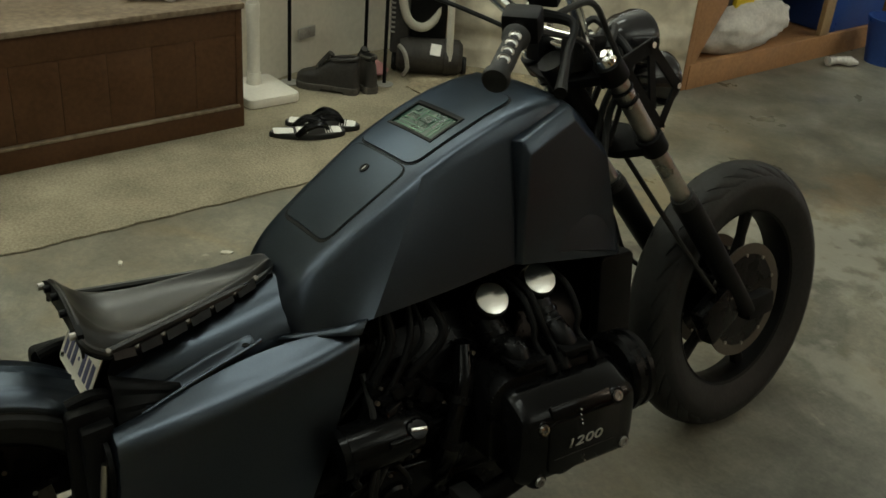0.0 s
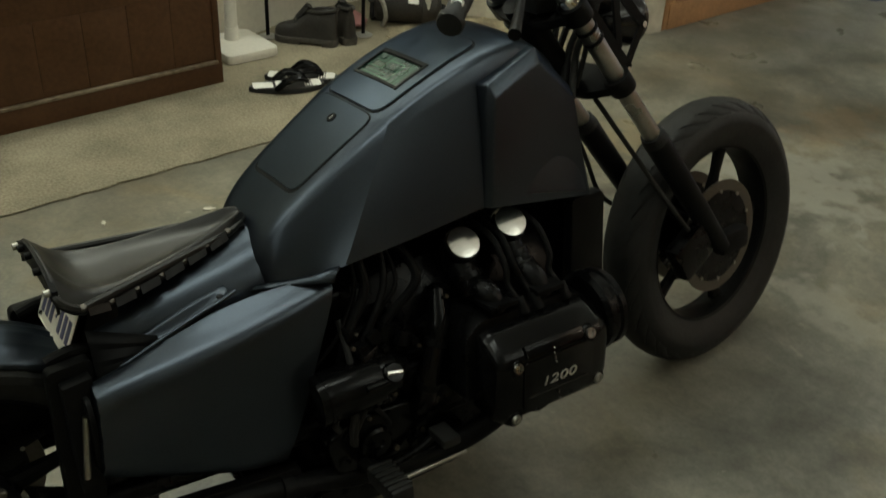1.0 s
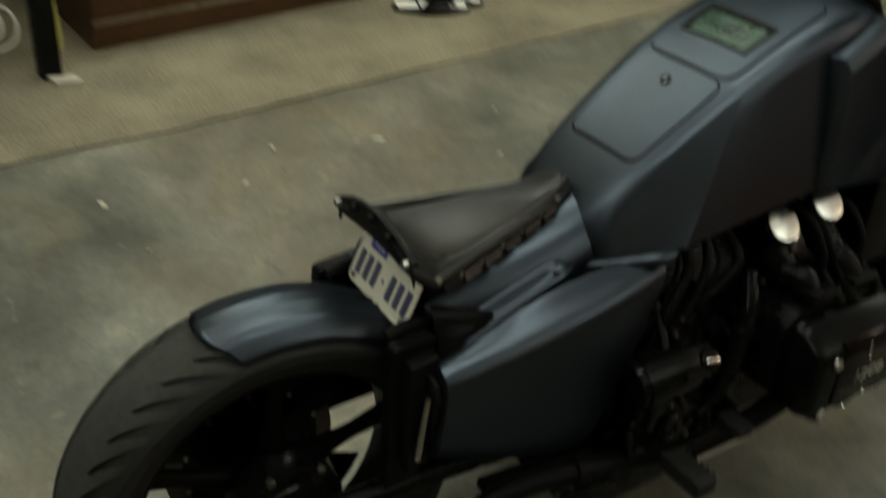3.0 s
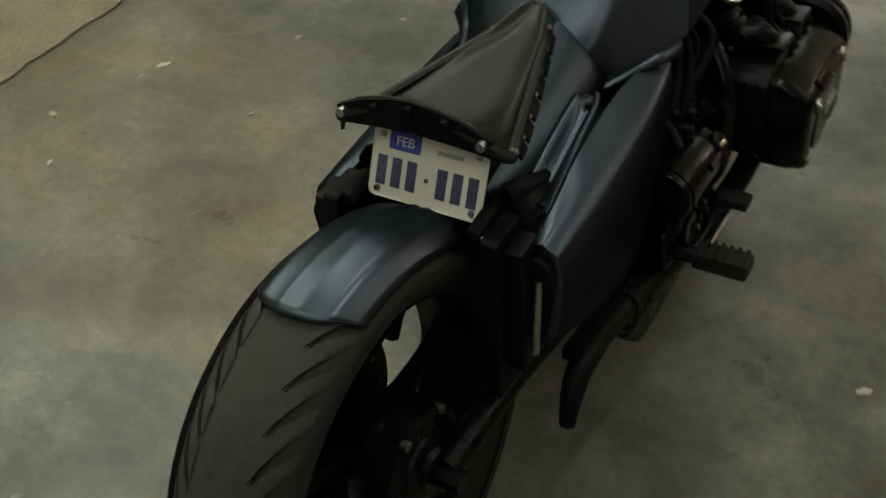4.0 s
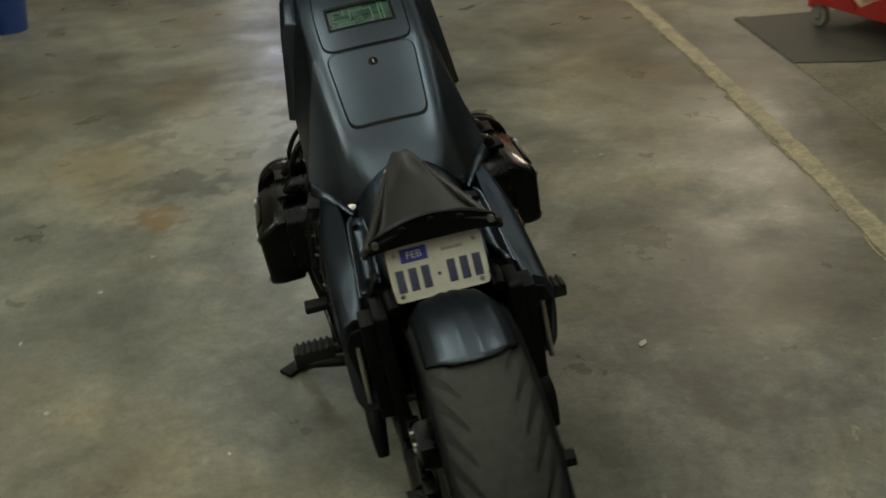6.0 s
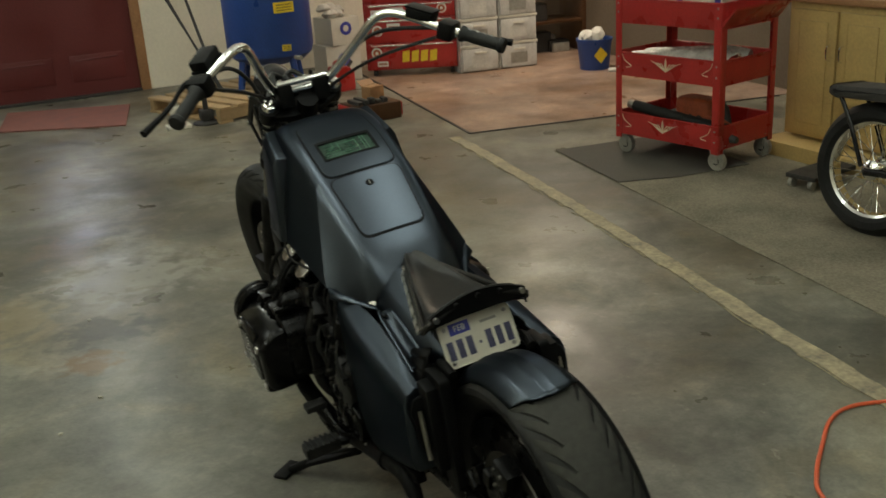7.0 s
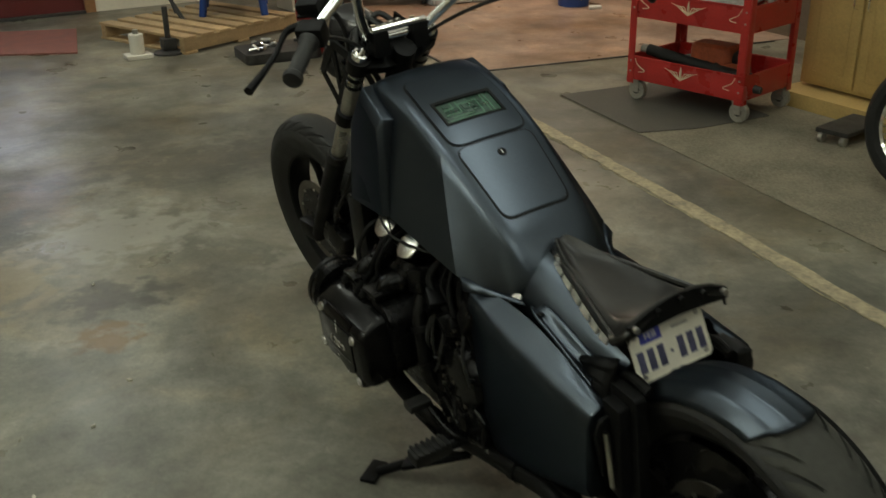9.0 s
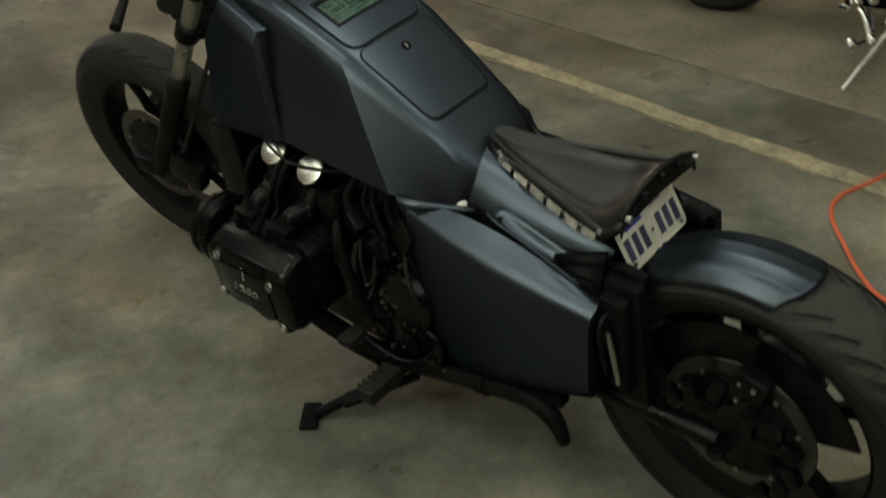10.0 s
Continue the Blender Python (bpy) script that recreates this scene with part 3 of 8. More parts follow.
for sx in (-1, 1):
    part("bar_clamp", moved(box((-0.022, -0.028, -0.045), (0.022, 0.028, 0.020), 0.008), Matrix() @ Matrix.Translation((sx * 0.055, 1.02, 1.078))), "black", bars)
    for dy in (-0.016, 0.016):
        part("clamp_bolt", rod(bt((sx * 0.055, 1.02 + dy, 1.095)), bt((sx * 0.055, 1.02 + dy, 1.106)), 0.007, seg=6), "chrome", bars)
    g0, g1 = Vector(bar_pts[sx][7]), Vector(bar_pts[sx][8])
    gd = (g1 - g0).normalized()
    grip = part("grip", moved(lathe([(0, 0), (0.019, 0), (0.021, 0.004), (0.021, 0.012), (0.0165, 0.018), (0.017, 0.06), (0.0165, 0.11), (0.022, 0.118), (0.022, 0.126), (0, 0.128)], 24), Matrix() @ Matrix.Translation(g1 + gd * 0.012) @ (-gd).to_track_quat("Z", "Y").to_matrix().to_4x4()), "rubber", bars, "black rubber grip with chrome rings" if sx > 0 else "black rubber grip")
    if sx > 0:
        for k in range(4):
            c = g1 - gd * (0.03 + 0.022 * k) + Vector((0.6, -0.3, 0.75)).normalized() * 0.0165
            part("grip_inlay", moved(lathe([(0.010, 0), (0.0085, 0.0016), (0.007, 0)], 14), Matrix() @ Matrix.Translation(c) @ Vector((0.6, -0.3, 0.75)).normalized().to_track_quat("Z", "Y").to_matrix().to_4x4()), "steel", grip, "metal ring inlay")
    s0 = g0 + gd * 0.005
    part("switch_box", moved(box((-0.022, -0.024, -0.03), (0.022, 0.024, 0.03), 0.008), Matrix() @ frame_m(s0, gd, (0, 0, 1))), "black", bars)
    mc = g0 - gd * 0.055 + Vector((0, 0.03, 0.028))
    res = part("reservoir", moved(box((-0.040, -0.026, -0.018), (0.040, 0.026, 0.008), 0.007), Matrix() @ frame_m(mc, gd, (0, 1, 0.25))), "black", bars, "black brake fluid reservoir")
    part("lid", moved(box((-0.042, -0.028, 0.008), (0.042, 0.028, 0.015), 0.003), Matrix() @ frame_m(mc, gd, (0, 1, 0.25))), "black", res)
    lv = [g0 + Vector((sx * -0.01, 0.045, 0.005)), g0 + Vector((sx * 0.03, 0.075, -0.005)), g0 + gd * 0.08 + Vector((sx * 0.035, 0.080, -0.012)), g0 + gd * 0.190 + Vector((sx * 0.050, 0.085, -0.006))]
    part("lever", tube([bt(p) for p in lv], 0.007, 10, 8, radii=[0.011, 0.009, 0.006, 0.007, 0.010]), "black", bars, "black brake lever" if sx > 0 else "black clutch lever")
    part("cable", tube([bt(g0 + Vector((0, 0.05, 0))), bt((sx * 0.22, 0.90, 1.20)), bt((sx * 0.14, 1.02, 1.12)), bt((sx * 0.09, 1.12, 1.0)), bt((sx * 0.06, 1.12, 0.86))], 0.006, 8), "rubber", bars)
    part("cable", tube([bt(g0 + Vector((sx * -0.02, 0.03, -0.02))), bt((sx * 0.20, 0.90, 1.13)), bt((sx * 0.10, 1.03, 1.06)), bt((sx * 0.03, 1.12, 0.98))], 0.005, 8), "rubber", bars)
part("cross_clamp", rod((-0.075, 1.005, 1.100), (0.075, 1.005, 1.100), 0.009, seg=14), "chrome", bars, "chrome clamp bar")
# warning-light pod and wiring behind the lamps
pod = part("gauge_pod", moved(box((-0.055, -0.022, -0.02), (0.055, 0.028, 0.016), 0.012), STEER @ Matrix.Translation((0, 1.075, 1.075))), "black", BIKE, "black instrument pod")
for k in range(5):
    part("indicator", moved(lathe([(0.007, 0), (0.007, 0.003), (0.004, 0.005), (0, 0.005)], 14), STEER @ Matrix.Translation((-0.040 + 0.020 * k, 1.07, 1.091))), "steel", pod, "small metal-rimmed indicator")
for k, (x0, x1) in enumerate(((-0.05, 0.04), (0.06, -0.03), (0.02, 0.07), (-0.08, -0.06))):
    part("wiring", tube([st((x0, 1.10, 1.06)), st((x0 * 0.5, 1.15, 1.11 - 0.01 * k)), st((x1, 1.16, 1.03)), st((x1 * 0.7, 1.12, 0.93)), st((x1, 1.08, 0.84))], 0.008, 8), "rubber", BIKE)

# ---- bodywork ----
def loft(stations, creased=(), mirror=True, cap=True):
    """Stations of points from the top centre outwards and down, mirrored across x."""
    bm = bmesh.new()
    lay = bm.edges.layers.float.new("crease_edge")
    rows = []
    for s in stations:
        left = [bm.verts.new((-x, y, z)) for x, y, z in s[:0:-1]]
        mid = [bm.verts.new(s[0])]
        right = [bm.verts.new(p) for p in s[1:]]
        rows.append(left + mid + right)
    n = len(rows[0])
    for a, b in zip(rows, rows[1:]):
        for i in range(n - 1):
            bm.faces.new((a[i], a[i + 1], b[i + 1], b[i]))
        bm.faces.new((a[n - 1], a[0], b[0], b[n - 1]))
    if cap:
        bm.faces.new(rows[0])
        bm.faces.new(rows[-1][::-1])
    half = len(stations[0])
    for kind, idx, val in creased:
        if kind == "row":
            for i in range(n - 1):
                e = bm.edges.get((rows[idx][i], rows[idx][i + 1]))
                e[lay] = val
                if val >= 1.0 and abs(i + 0.5 - (half - 1)) > 1:
                    e.smooth = False
        else:
            for i in (half - 1 + idx, half - 1 - idx):
                for k, (a, b) in enumerate(zip(rows, rows[1:])):
                    bm.edges.get((a[i], b[i]))[lay] = val if not isinstance(val, tuple) else val[k]
    return bm


TANK = [
    [(0, 0.335, 0.690), (0.055, 0.335, 0.688), (0.085, 0.342, 0.680), (0.105, 0.350, 0.665), (0.118, 0.355, 0.645), (0.08, 0.36, 0.64)],
    [(0, 0.380, 0.752), (0.080, 0.380, 0.750), (0.100, 0.376, 0.738), (0.122, 0.368, 0.700), (0.136, 0.360, 0.650), (0.10, 0.37, 0.64)],
    [(0, 0.433, 0.799), (0.100, 0.433, 0.797), (0.116, 0.430, 0.784), (0.140, 0.415, 0.720), (0.154, 0.405, 0.652), (0.12, 0.41, 0.642)],
    [(0, 0.603, 0.912), (0.113, 0.606, 0.911), (0.131, 0.612, 0.901), (0.168, 0.540, 0.790), (0.201, 0.470, 0.684), (0.14, 0.48, 0.670)],
    [(0, 0.700, 0.964), (0.116, 0.700, 0.961), (0.135, 0.700, 0.947), (0.164, 0.690, 0.835), (0.200, 0.665, 0.700), (0.15, 0.67, 0.69)],
    [(0, 0.830, 1.011), (0.117, 0.830, 1.008), (0.137, 0.830, 0.993), (0.167, 0.830, 0.880), (0.205, 0.830, 0.730), (0.15, 0.83, 0.72)],
    [(0, 0.915, 1.016), (0.110, 0.915, 1.012), (0.131, 0.920, 0.997), (0.160, 0.945, 0.880), (0.198, 0.955, 0.705), (0.15, 0.95, 0.69)],
    [(0, 0.985, 0.985), (0.090, 0.985, 0.980), (0.112, 1.000, 0.960), (0.152, 1.035, 0.850), (0.182, 1.055, 0.675), (0.13, 1.05, 0.66)],
    [(0, 1.020, 0.925), (0.070, 1.025, 0.920), (0.092, 1.040, 0.900), (0.130, 1.070, 0.800), (0.160, 1.085, 0.660), (0.11, 1.08, 0.65)],
]
TANK_SHELL = part("tank_shell", loft(TANK, [("col", 2, (0.5, 0.5, 0.6, 0.88, 0.88, 0.85, 0.7, 0.6)), ("col", 1, 0.25), ("row", 3, 1.0), ("col", 4, 0.9), ("row", 0, 0.6), ("row", 8, 0.8), ("row", 6, 0.3)]), "paint", BIKE, "matte blue-grey faux tank with creased shoulders", 60, subsurf=2)


TANK_TREE = BVHTree.FromObject(TANK_SHELL, bpy.context.evaluated_depsgraph_get())


def top_z(y, x=0.0):
    hit = TANK_TREE.ray_cast(Vector((x, y, 2.0)), Vector((0, 0, -1)))[0]
    return hit.z


def on_top(poly, lift, thick, hole=None):
    """A thin plate that follows the tank's sloping top: (x, y) outline, lifted above it."""
    bm = bmesh.new()
    A = [bm.verts.new((x, y, 0)) for x, y in poly]
    if hole is None:
        bm.faces.new(A)
    else:
        (x0, y0), (x1, y1) = hole
        n = len(poly)
        H = [bm.verts.new((x, y, 0)) for x, y in ((x0, y0), (x1, y0), (x1, y1), (x0, y1))]
        ed = [bm.edges.new((A[i], A[(i + 1) % n])) for i in range(n)] + [bm.edges.new((H[i], H[(i + 1) % 4])) for i in range(4)]
        bmesh.ops.triangle_fill(bm, edges=ed, use_beauty=True)
    span = [f(v.co.y for v in bm.verts) for f in (min, max)]
    cuts = [(0.60, (0, 1, 0))] + [(span[0] + 0.016 * k, (0, 1, 0)) for k in range(1, int((span[1] - span[0]) / 0.016))] + [(0.03 * k, (1, 0, 0)) for k in range(-3, 4)]
    for c, nrm in cuts:
        bmesh.ops.bisect_plane(bm, geom=bm.verts[:] + bm.edges[:] + bm.faces[:], plane_co=Vector(nrm) * c, plane_no=nrm)
    for v in bm.verts:
        v.co.z = top_z(v.co.y, v.co.x) + lift
    r = bmesh.ops.extrude_face_region(bm, geom=bm.faces[:])
    bmesh.ops.translate(bm, vec=(0, 0, -thick), verts=[g for g in r["geom"] if isinstance(g, bmesh.types.BMVert)])
    return bm


lid_poly = rounded([(-0.083, 0.436), (0.083, 0.436), (0.097, 0.600), (-0.097, 0.600)], 0.022)
gap_poly = rounded([(-0.087, 0.431), (0.087, 0.431), (0.101, 0.6035), (-0.101, 0.6035)], 0.025)
part("lid_gap", on_top(gap_poly, 0.0010, 0.004), "black", BIKE)
lid = part("tank_lid", on_top(lid_poly, 0.0028, 0.005), "paint", BIKE, "matte blue-grey hinged tank lid", 30)
lm = frame_m((0.0, 0.566, top_z(0.566) + 0.0028), (1, 0, 0), (0, 0.17, 0.106))
lock = part("lock", moved(lathe([(0, 0.001), (0.007, 0.001), (0.008, 0.0018), (0.010, 0.0018), (0.011, 0.0)], 24), lm), "black", lid, "black round key lock")
part("keyhole", moved(box((-0.001, -0.005, 0.001), (0.001, 0.005, 0.0020)), lm), "steel", lock)
cov_poly = rounded([(-0.098, 0.6075), (0.098, 0.6075), (0.102, 0.72), (0.094, 0.838), (-0.094, 0.838), (-0.102, 0.72)], 0.03)
gap2 = rounded([(-0.102, 0.6050), (0.102, 0.6050), (0.106, 0.72), (0.098, 0.843), (-0.098, 0.843), (-0.106, 0.72)], 0.033)
part("cover_gap", on_top(gap2, 0.0010, 0.004), "black", BIKE)
cover = part("dash_cover", on_top(cov_poly, 0.0040, 0.006, ((-0.074, 0.664), (0.074, 0.732))), "paint", BIKE, "matte blue-grey cover with a rectangular window", 30)
for (x0, y0, x1, y1) in ((-0.078, 0.661, 0.078, 0.6665), (-0.078, 0.7275, 0.078, 0.736), (-0.078, 0.6665, -0.0715, 0.7275), (0.0715, 0.6665, 0.078, 0.7275)):
    part("window_bezel", on_top([(x0, y0), (x1, y0), (x1, y1), (x0, y1)], 0.0058, 0.006), "black", cover)
pcb = part("circuit_board", on_top([(-0.074, 0.664), (0.074, 0.664), (0.074, 0.732), (-0.074, 0.732)], 0.0016, 0.002), "pcb", cover, "green circuit board under the window")
rng = random.Random(5)
for (x0, y0, x1, y1) in ((-0.062, 0.672, 0.030, 0.674), (0.028, 0.672, 0.030, 0.716), (-0.02, 0.714, 0.030, 0.716), (-0.062, 0.690, -0.02, 0.692), (-0.022, 0.690, -0.020, 0.724), (0.045, 0.668, 0.047, 0.726), (0.054, 0.668, 0.056, 0.726), (-0.06, 0.706, -0.034, 0.708), (-0.036, 0.706, -0.034, 0.726), (-0.05, 0.68, 0.01, 0.6815)):
    part("trace", on_top([(x0, y0), (x1, y0), (x1, y1), (x0, y1)], 0.0026, 0.001), "trace", pcb)
for (x0, y0, x1, y1) in ((-0.012, 0.694, 0.020, 0.708), (-0.058, 0.712, -0.044, 0.722)):
    part("chip", on_top([(x0, y0), (x1, y0), (x1, y1), (x0, y1)], 0.0040, 0.003), "pcb", pcb)

# side scoops
for sx in (-1, 1):
    bm = bmesh.new()
    inner = [(0.135, 0.795, 0.945), (0.118, 0.935, 0.995), (0.100, 1.035, 0.895), (0.125, 1.075, 0.665), (0.165, 0.780, 0.725)]
    outer = [(0.186, 0.812, 0.925), (0.172, 0.925, 0.972), (0.158, 1.030, 0.878), (0.172, 1.070, 0.662), (0.216, 0.785, 0.722)]
    lip = [(0.170, 0.805, 0.950), (0.156, 0.925, 0.998), (0.135, 1.035, 0.897), (0.150, 1.078, 0.660), (0.200, 0.775, 0.720)]
    rings = [[bm.verts.new((sx * x, y, z)) for x, y, z in ring] for ring in (inner, lip, outer)]
    for A, B in zip(rings, rings[1:]):
        for k in range(5):
            bm.faces.new((A[k], A[(k + 1) % 5], B[(k + 1) % 5], B[k]))
    bm.faces.new(rings[-1])
    bm.faces.new(rings[0][::-1])
    bmesh.ops.bevel(bm, geom=bm.edges[:], offset=0.0035, segments=2, affect="EDGES", profile=0.6)
    part("side_scoop", bm, "paint", BIKE, "matte blue-grey angular side scoop", 40)

# hump under the seat
HUMP = [
    [(0, 0.375, 0.735), (0.045, 0.375, 0.728), (0.088, 0.378, 0.700), (0.112, 0.378, 0.655), (0.112, 0.378, 0.615), (0.06, 0.37, 0.61)],
    [(0, 0.330, 0.726), (0.045, 0.330, 0.720), (0.090, 0.332, 0.694), (0.118, 0.334, 0.648), (0.118, 0.335, 0.610), (0.06, 0.33, 0.60)],
    [(0, 0.230, 0.700), (0.045, 0.230, 0.696), (0.088, 0.230, 0.674), (0.116, 0.230, 0.634), (0.118, 0.230, 0.602), (0.06, 0.23, 0.59)],
    [(0, 0.110, 0.674), (0.045, 0.110, 0.671), (0.082, 0.110, 0.654), (0.106, 0.110, 0.620), (0.108, 0.110, 0.596), (0.06, 0.11, 0.58)],
    [(0, 0.040, 0.655), (0.040, 0.040, 0.653), (0.075, 0.042, 0.640), (0.095, 0.045, 0.612), (0.096, 0.045, 0.592), (0.05, 0.04, 0.58)],
]
part("seat_hump", loft(HUMP, [("row", 0, 0.7), ("row", 4, 0.8), ("col", 4, 0.8)]), "paint", BIKE, "matte blue-grey rounded body under the seat", 60, subsurf=2)

# side boxes with a sloping, softly rounded top; the right one is shorter below
BOX_TOP_Y = [0.012, 0.12, 0.24, 0.36, 0.458]
BOX_RIDGE = [(0.203, 0.588), (0.207, 0.600), (0.208, 0.617), (0.204, 0.636), (0.190, 0.653)]
BOX_INNER = [(0.150, 0.590), (0.146, 0.614), (0.142, 0.650), (0.143, 0.660), (0.158, 0.658)]
BOX_SIDE = [0.206, 0.209, 0.210, 0.206, 0.193]
BOX_FOOT = {1: [(0.185, 0.000, 0.425), (0.188, 0.092, 0.385), (0.187, 0.185, 0.345), (0.183, 0.268, 0.315), (0.174, 0.335, 0.302)], -1: [(0.192, 0.028, 0.372), (0.195, 0.125, 0.338), (0.195, 0.225, 0.302), (0.190, 0.325, 0.265), (0.180, 0.415, 0.242)]}
LIP = [(0.151, 0.070, 0.599), (0.148, 0.12, 0.616), (0.144, 0.20, 0.643), (0.140, 0.262, 0.660), (0.130, 0.288, 0.664)]


def side_box(sx):
    bm = bmesh.new()
    lay = bm.edges.layers.float.new("crease_edge")
    vs = []
    for yt, (rx, rz), (ix, iz), side, (bx, yb, bz) in zip(BOX_TOP_Y, BOX_RIDGE, BOX_INNER, BOX_SIDE, BOX_FOOT[sx]):
        h = rz - bz
        row = [(ix - 0.012, bz + 0.01), (ix - 0.006, iz - 0.02), (ix + 0.006, iz), (rx - 0.032, rz + 0.008), (rx - 0.006, rz - 0.006), (rx + 0.003, rz - 0.030), (side, rz - 0.45 * h), (bx + 0.016, bz + 0.12 * h), (bx, bz), (ix, bz - 0.002)]
        vs.append([bm.verts.new((sx * x, yt + (yb - yt) * max(0.0, (rz - z) / h), z)) for x, z in row])
    k = len(vs[0])
    for a, b in zip(vs, vs[1:]):
        for j in range(k):
            bm.faces.new((a[j], a[(j + 1) % k], b[(j + 1) % k], b[j]))
        for j, c in ((0, 1), (2, 0.7), (8, 0.6), (9, 0.9)):
            bm.edges.get((a[j], b[j]))[lay] = c
    bm.faces.new(vs[0][::-1])
    bm.faces.new(vs[-1])
    for row, c in ((vs[0], 0.8), (vs[-1], 0.9)):
        for j in range(k):
            bm.edges.get((row[j], row[(j + 1) % k]))[lay] = c
    part("side_box", bm, "paint", BIKE, "matte blue-grey side box with a sloping top", 60, subsurf=2)
    part("lip", tube([(sx * x, y, z) for x, y, z in LIP], 0.0036, 8, 8), "paint", BIKE, "raised blue-grey lip beside the pocket")
    part("lip_gap", tube([(sx * (x - 0.005), y, z - 0.004) for x, y, z in LIP], 0.0026, 6, 8), "black", BIKE)
    # dished pocket between the body and the box
    bm = bmesh.new()
    rows = []
    for i in range(13):
        y = 0.080 + 0.198 * i / 12
        zl = float(np.interp(y, [p[1] for p in LIP], [p[2] for p in LIP]))
        xl = float(np.interp(y, [p[1] for p in LIP], [p[0] for p in LIP]))
        dip = 0.020 * math.sin(math.pi * i / 12) ** 0.5
        rows.append([bm.verts.new((sx * (0.106 + (xl - 0.106) * v / 8), y, zl + 0.006 * (1 - v / 8) - dip * math.sin(math.pi * v / 8))) for v in range(9)])
    for a, b in zip(rows, rows[1:]):
        for v in range(8):
            bm.faces.new((a[v], a[v + 1], b[v + 1], b[v]))
    pocket = part("latch_pocket", bm, "paint", BIKE, "recessed matte blue-grey latch pocket", 60)
    sol = pocket.modifiers.new("thick", "SOLIDIFY")
    sol.thickness, sol.offset = 0.004, -1
    part("latch_screw", moved(lathe([(0.0075, 0), (0.007, 0.003), (0.003, 0.005), (0, 0.005)], 14), Matrix.Translation((sx * 0.127, 0.262, 0.657)) @ Matrix.Rotation(radians(-14), 4, "X")), "black", pocket)
    # flared lower edge of the tank over the box
    bm = bmesh.new()
    up = [(0.124, 0.335, 0.658), (0.140, 0.378, 0.661), (0.158, 0.425, 0.669), (0.193, 0.463, 0.687)]
    low = [(0.127, 0.318, 0.653), (0.153, 0.376, 0.655), (0.176, 0.412, 0.658), (0.203, 0.444, 0.664)]
    mid = [tuple(a * 0.5 + b * 0.5 + (0.002 if i == 2 else 0) for i, (a, b) in enumerate(zip(p, q))) for p, q in zip(up, low)]
    rows = [[bm.verts.new((sx * x, y, z)) for x, y, z in line] for line in (up, mid, low)]
    for a, b in zip(rows, rows[1:]):
        for v in range(3):
            bm.faces.new((a[v], a[v + 1], b[v + 1], b[v]))
    skirt = part("tank_skirt", bm, "paint", BIKE, "flared blue-grey lower edge of the tank", 60)
    sol = skirt.modifiers.new("thick", "SOLIDIFY")
    sol.thickness, sol.offset = 0.005, -1


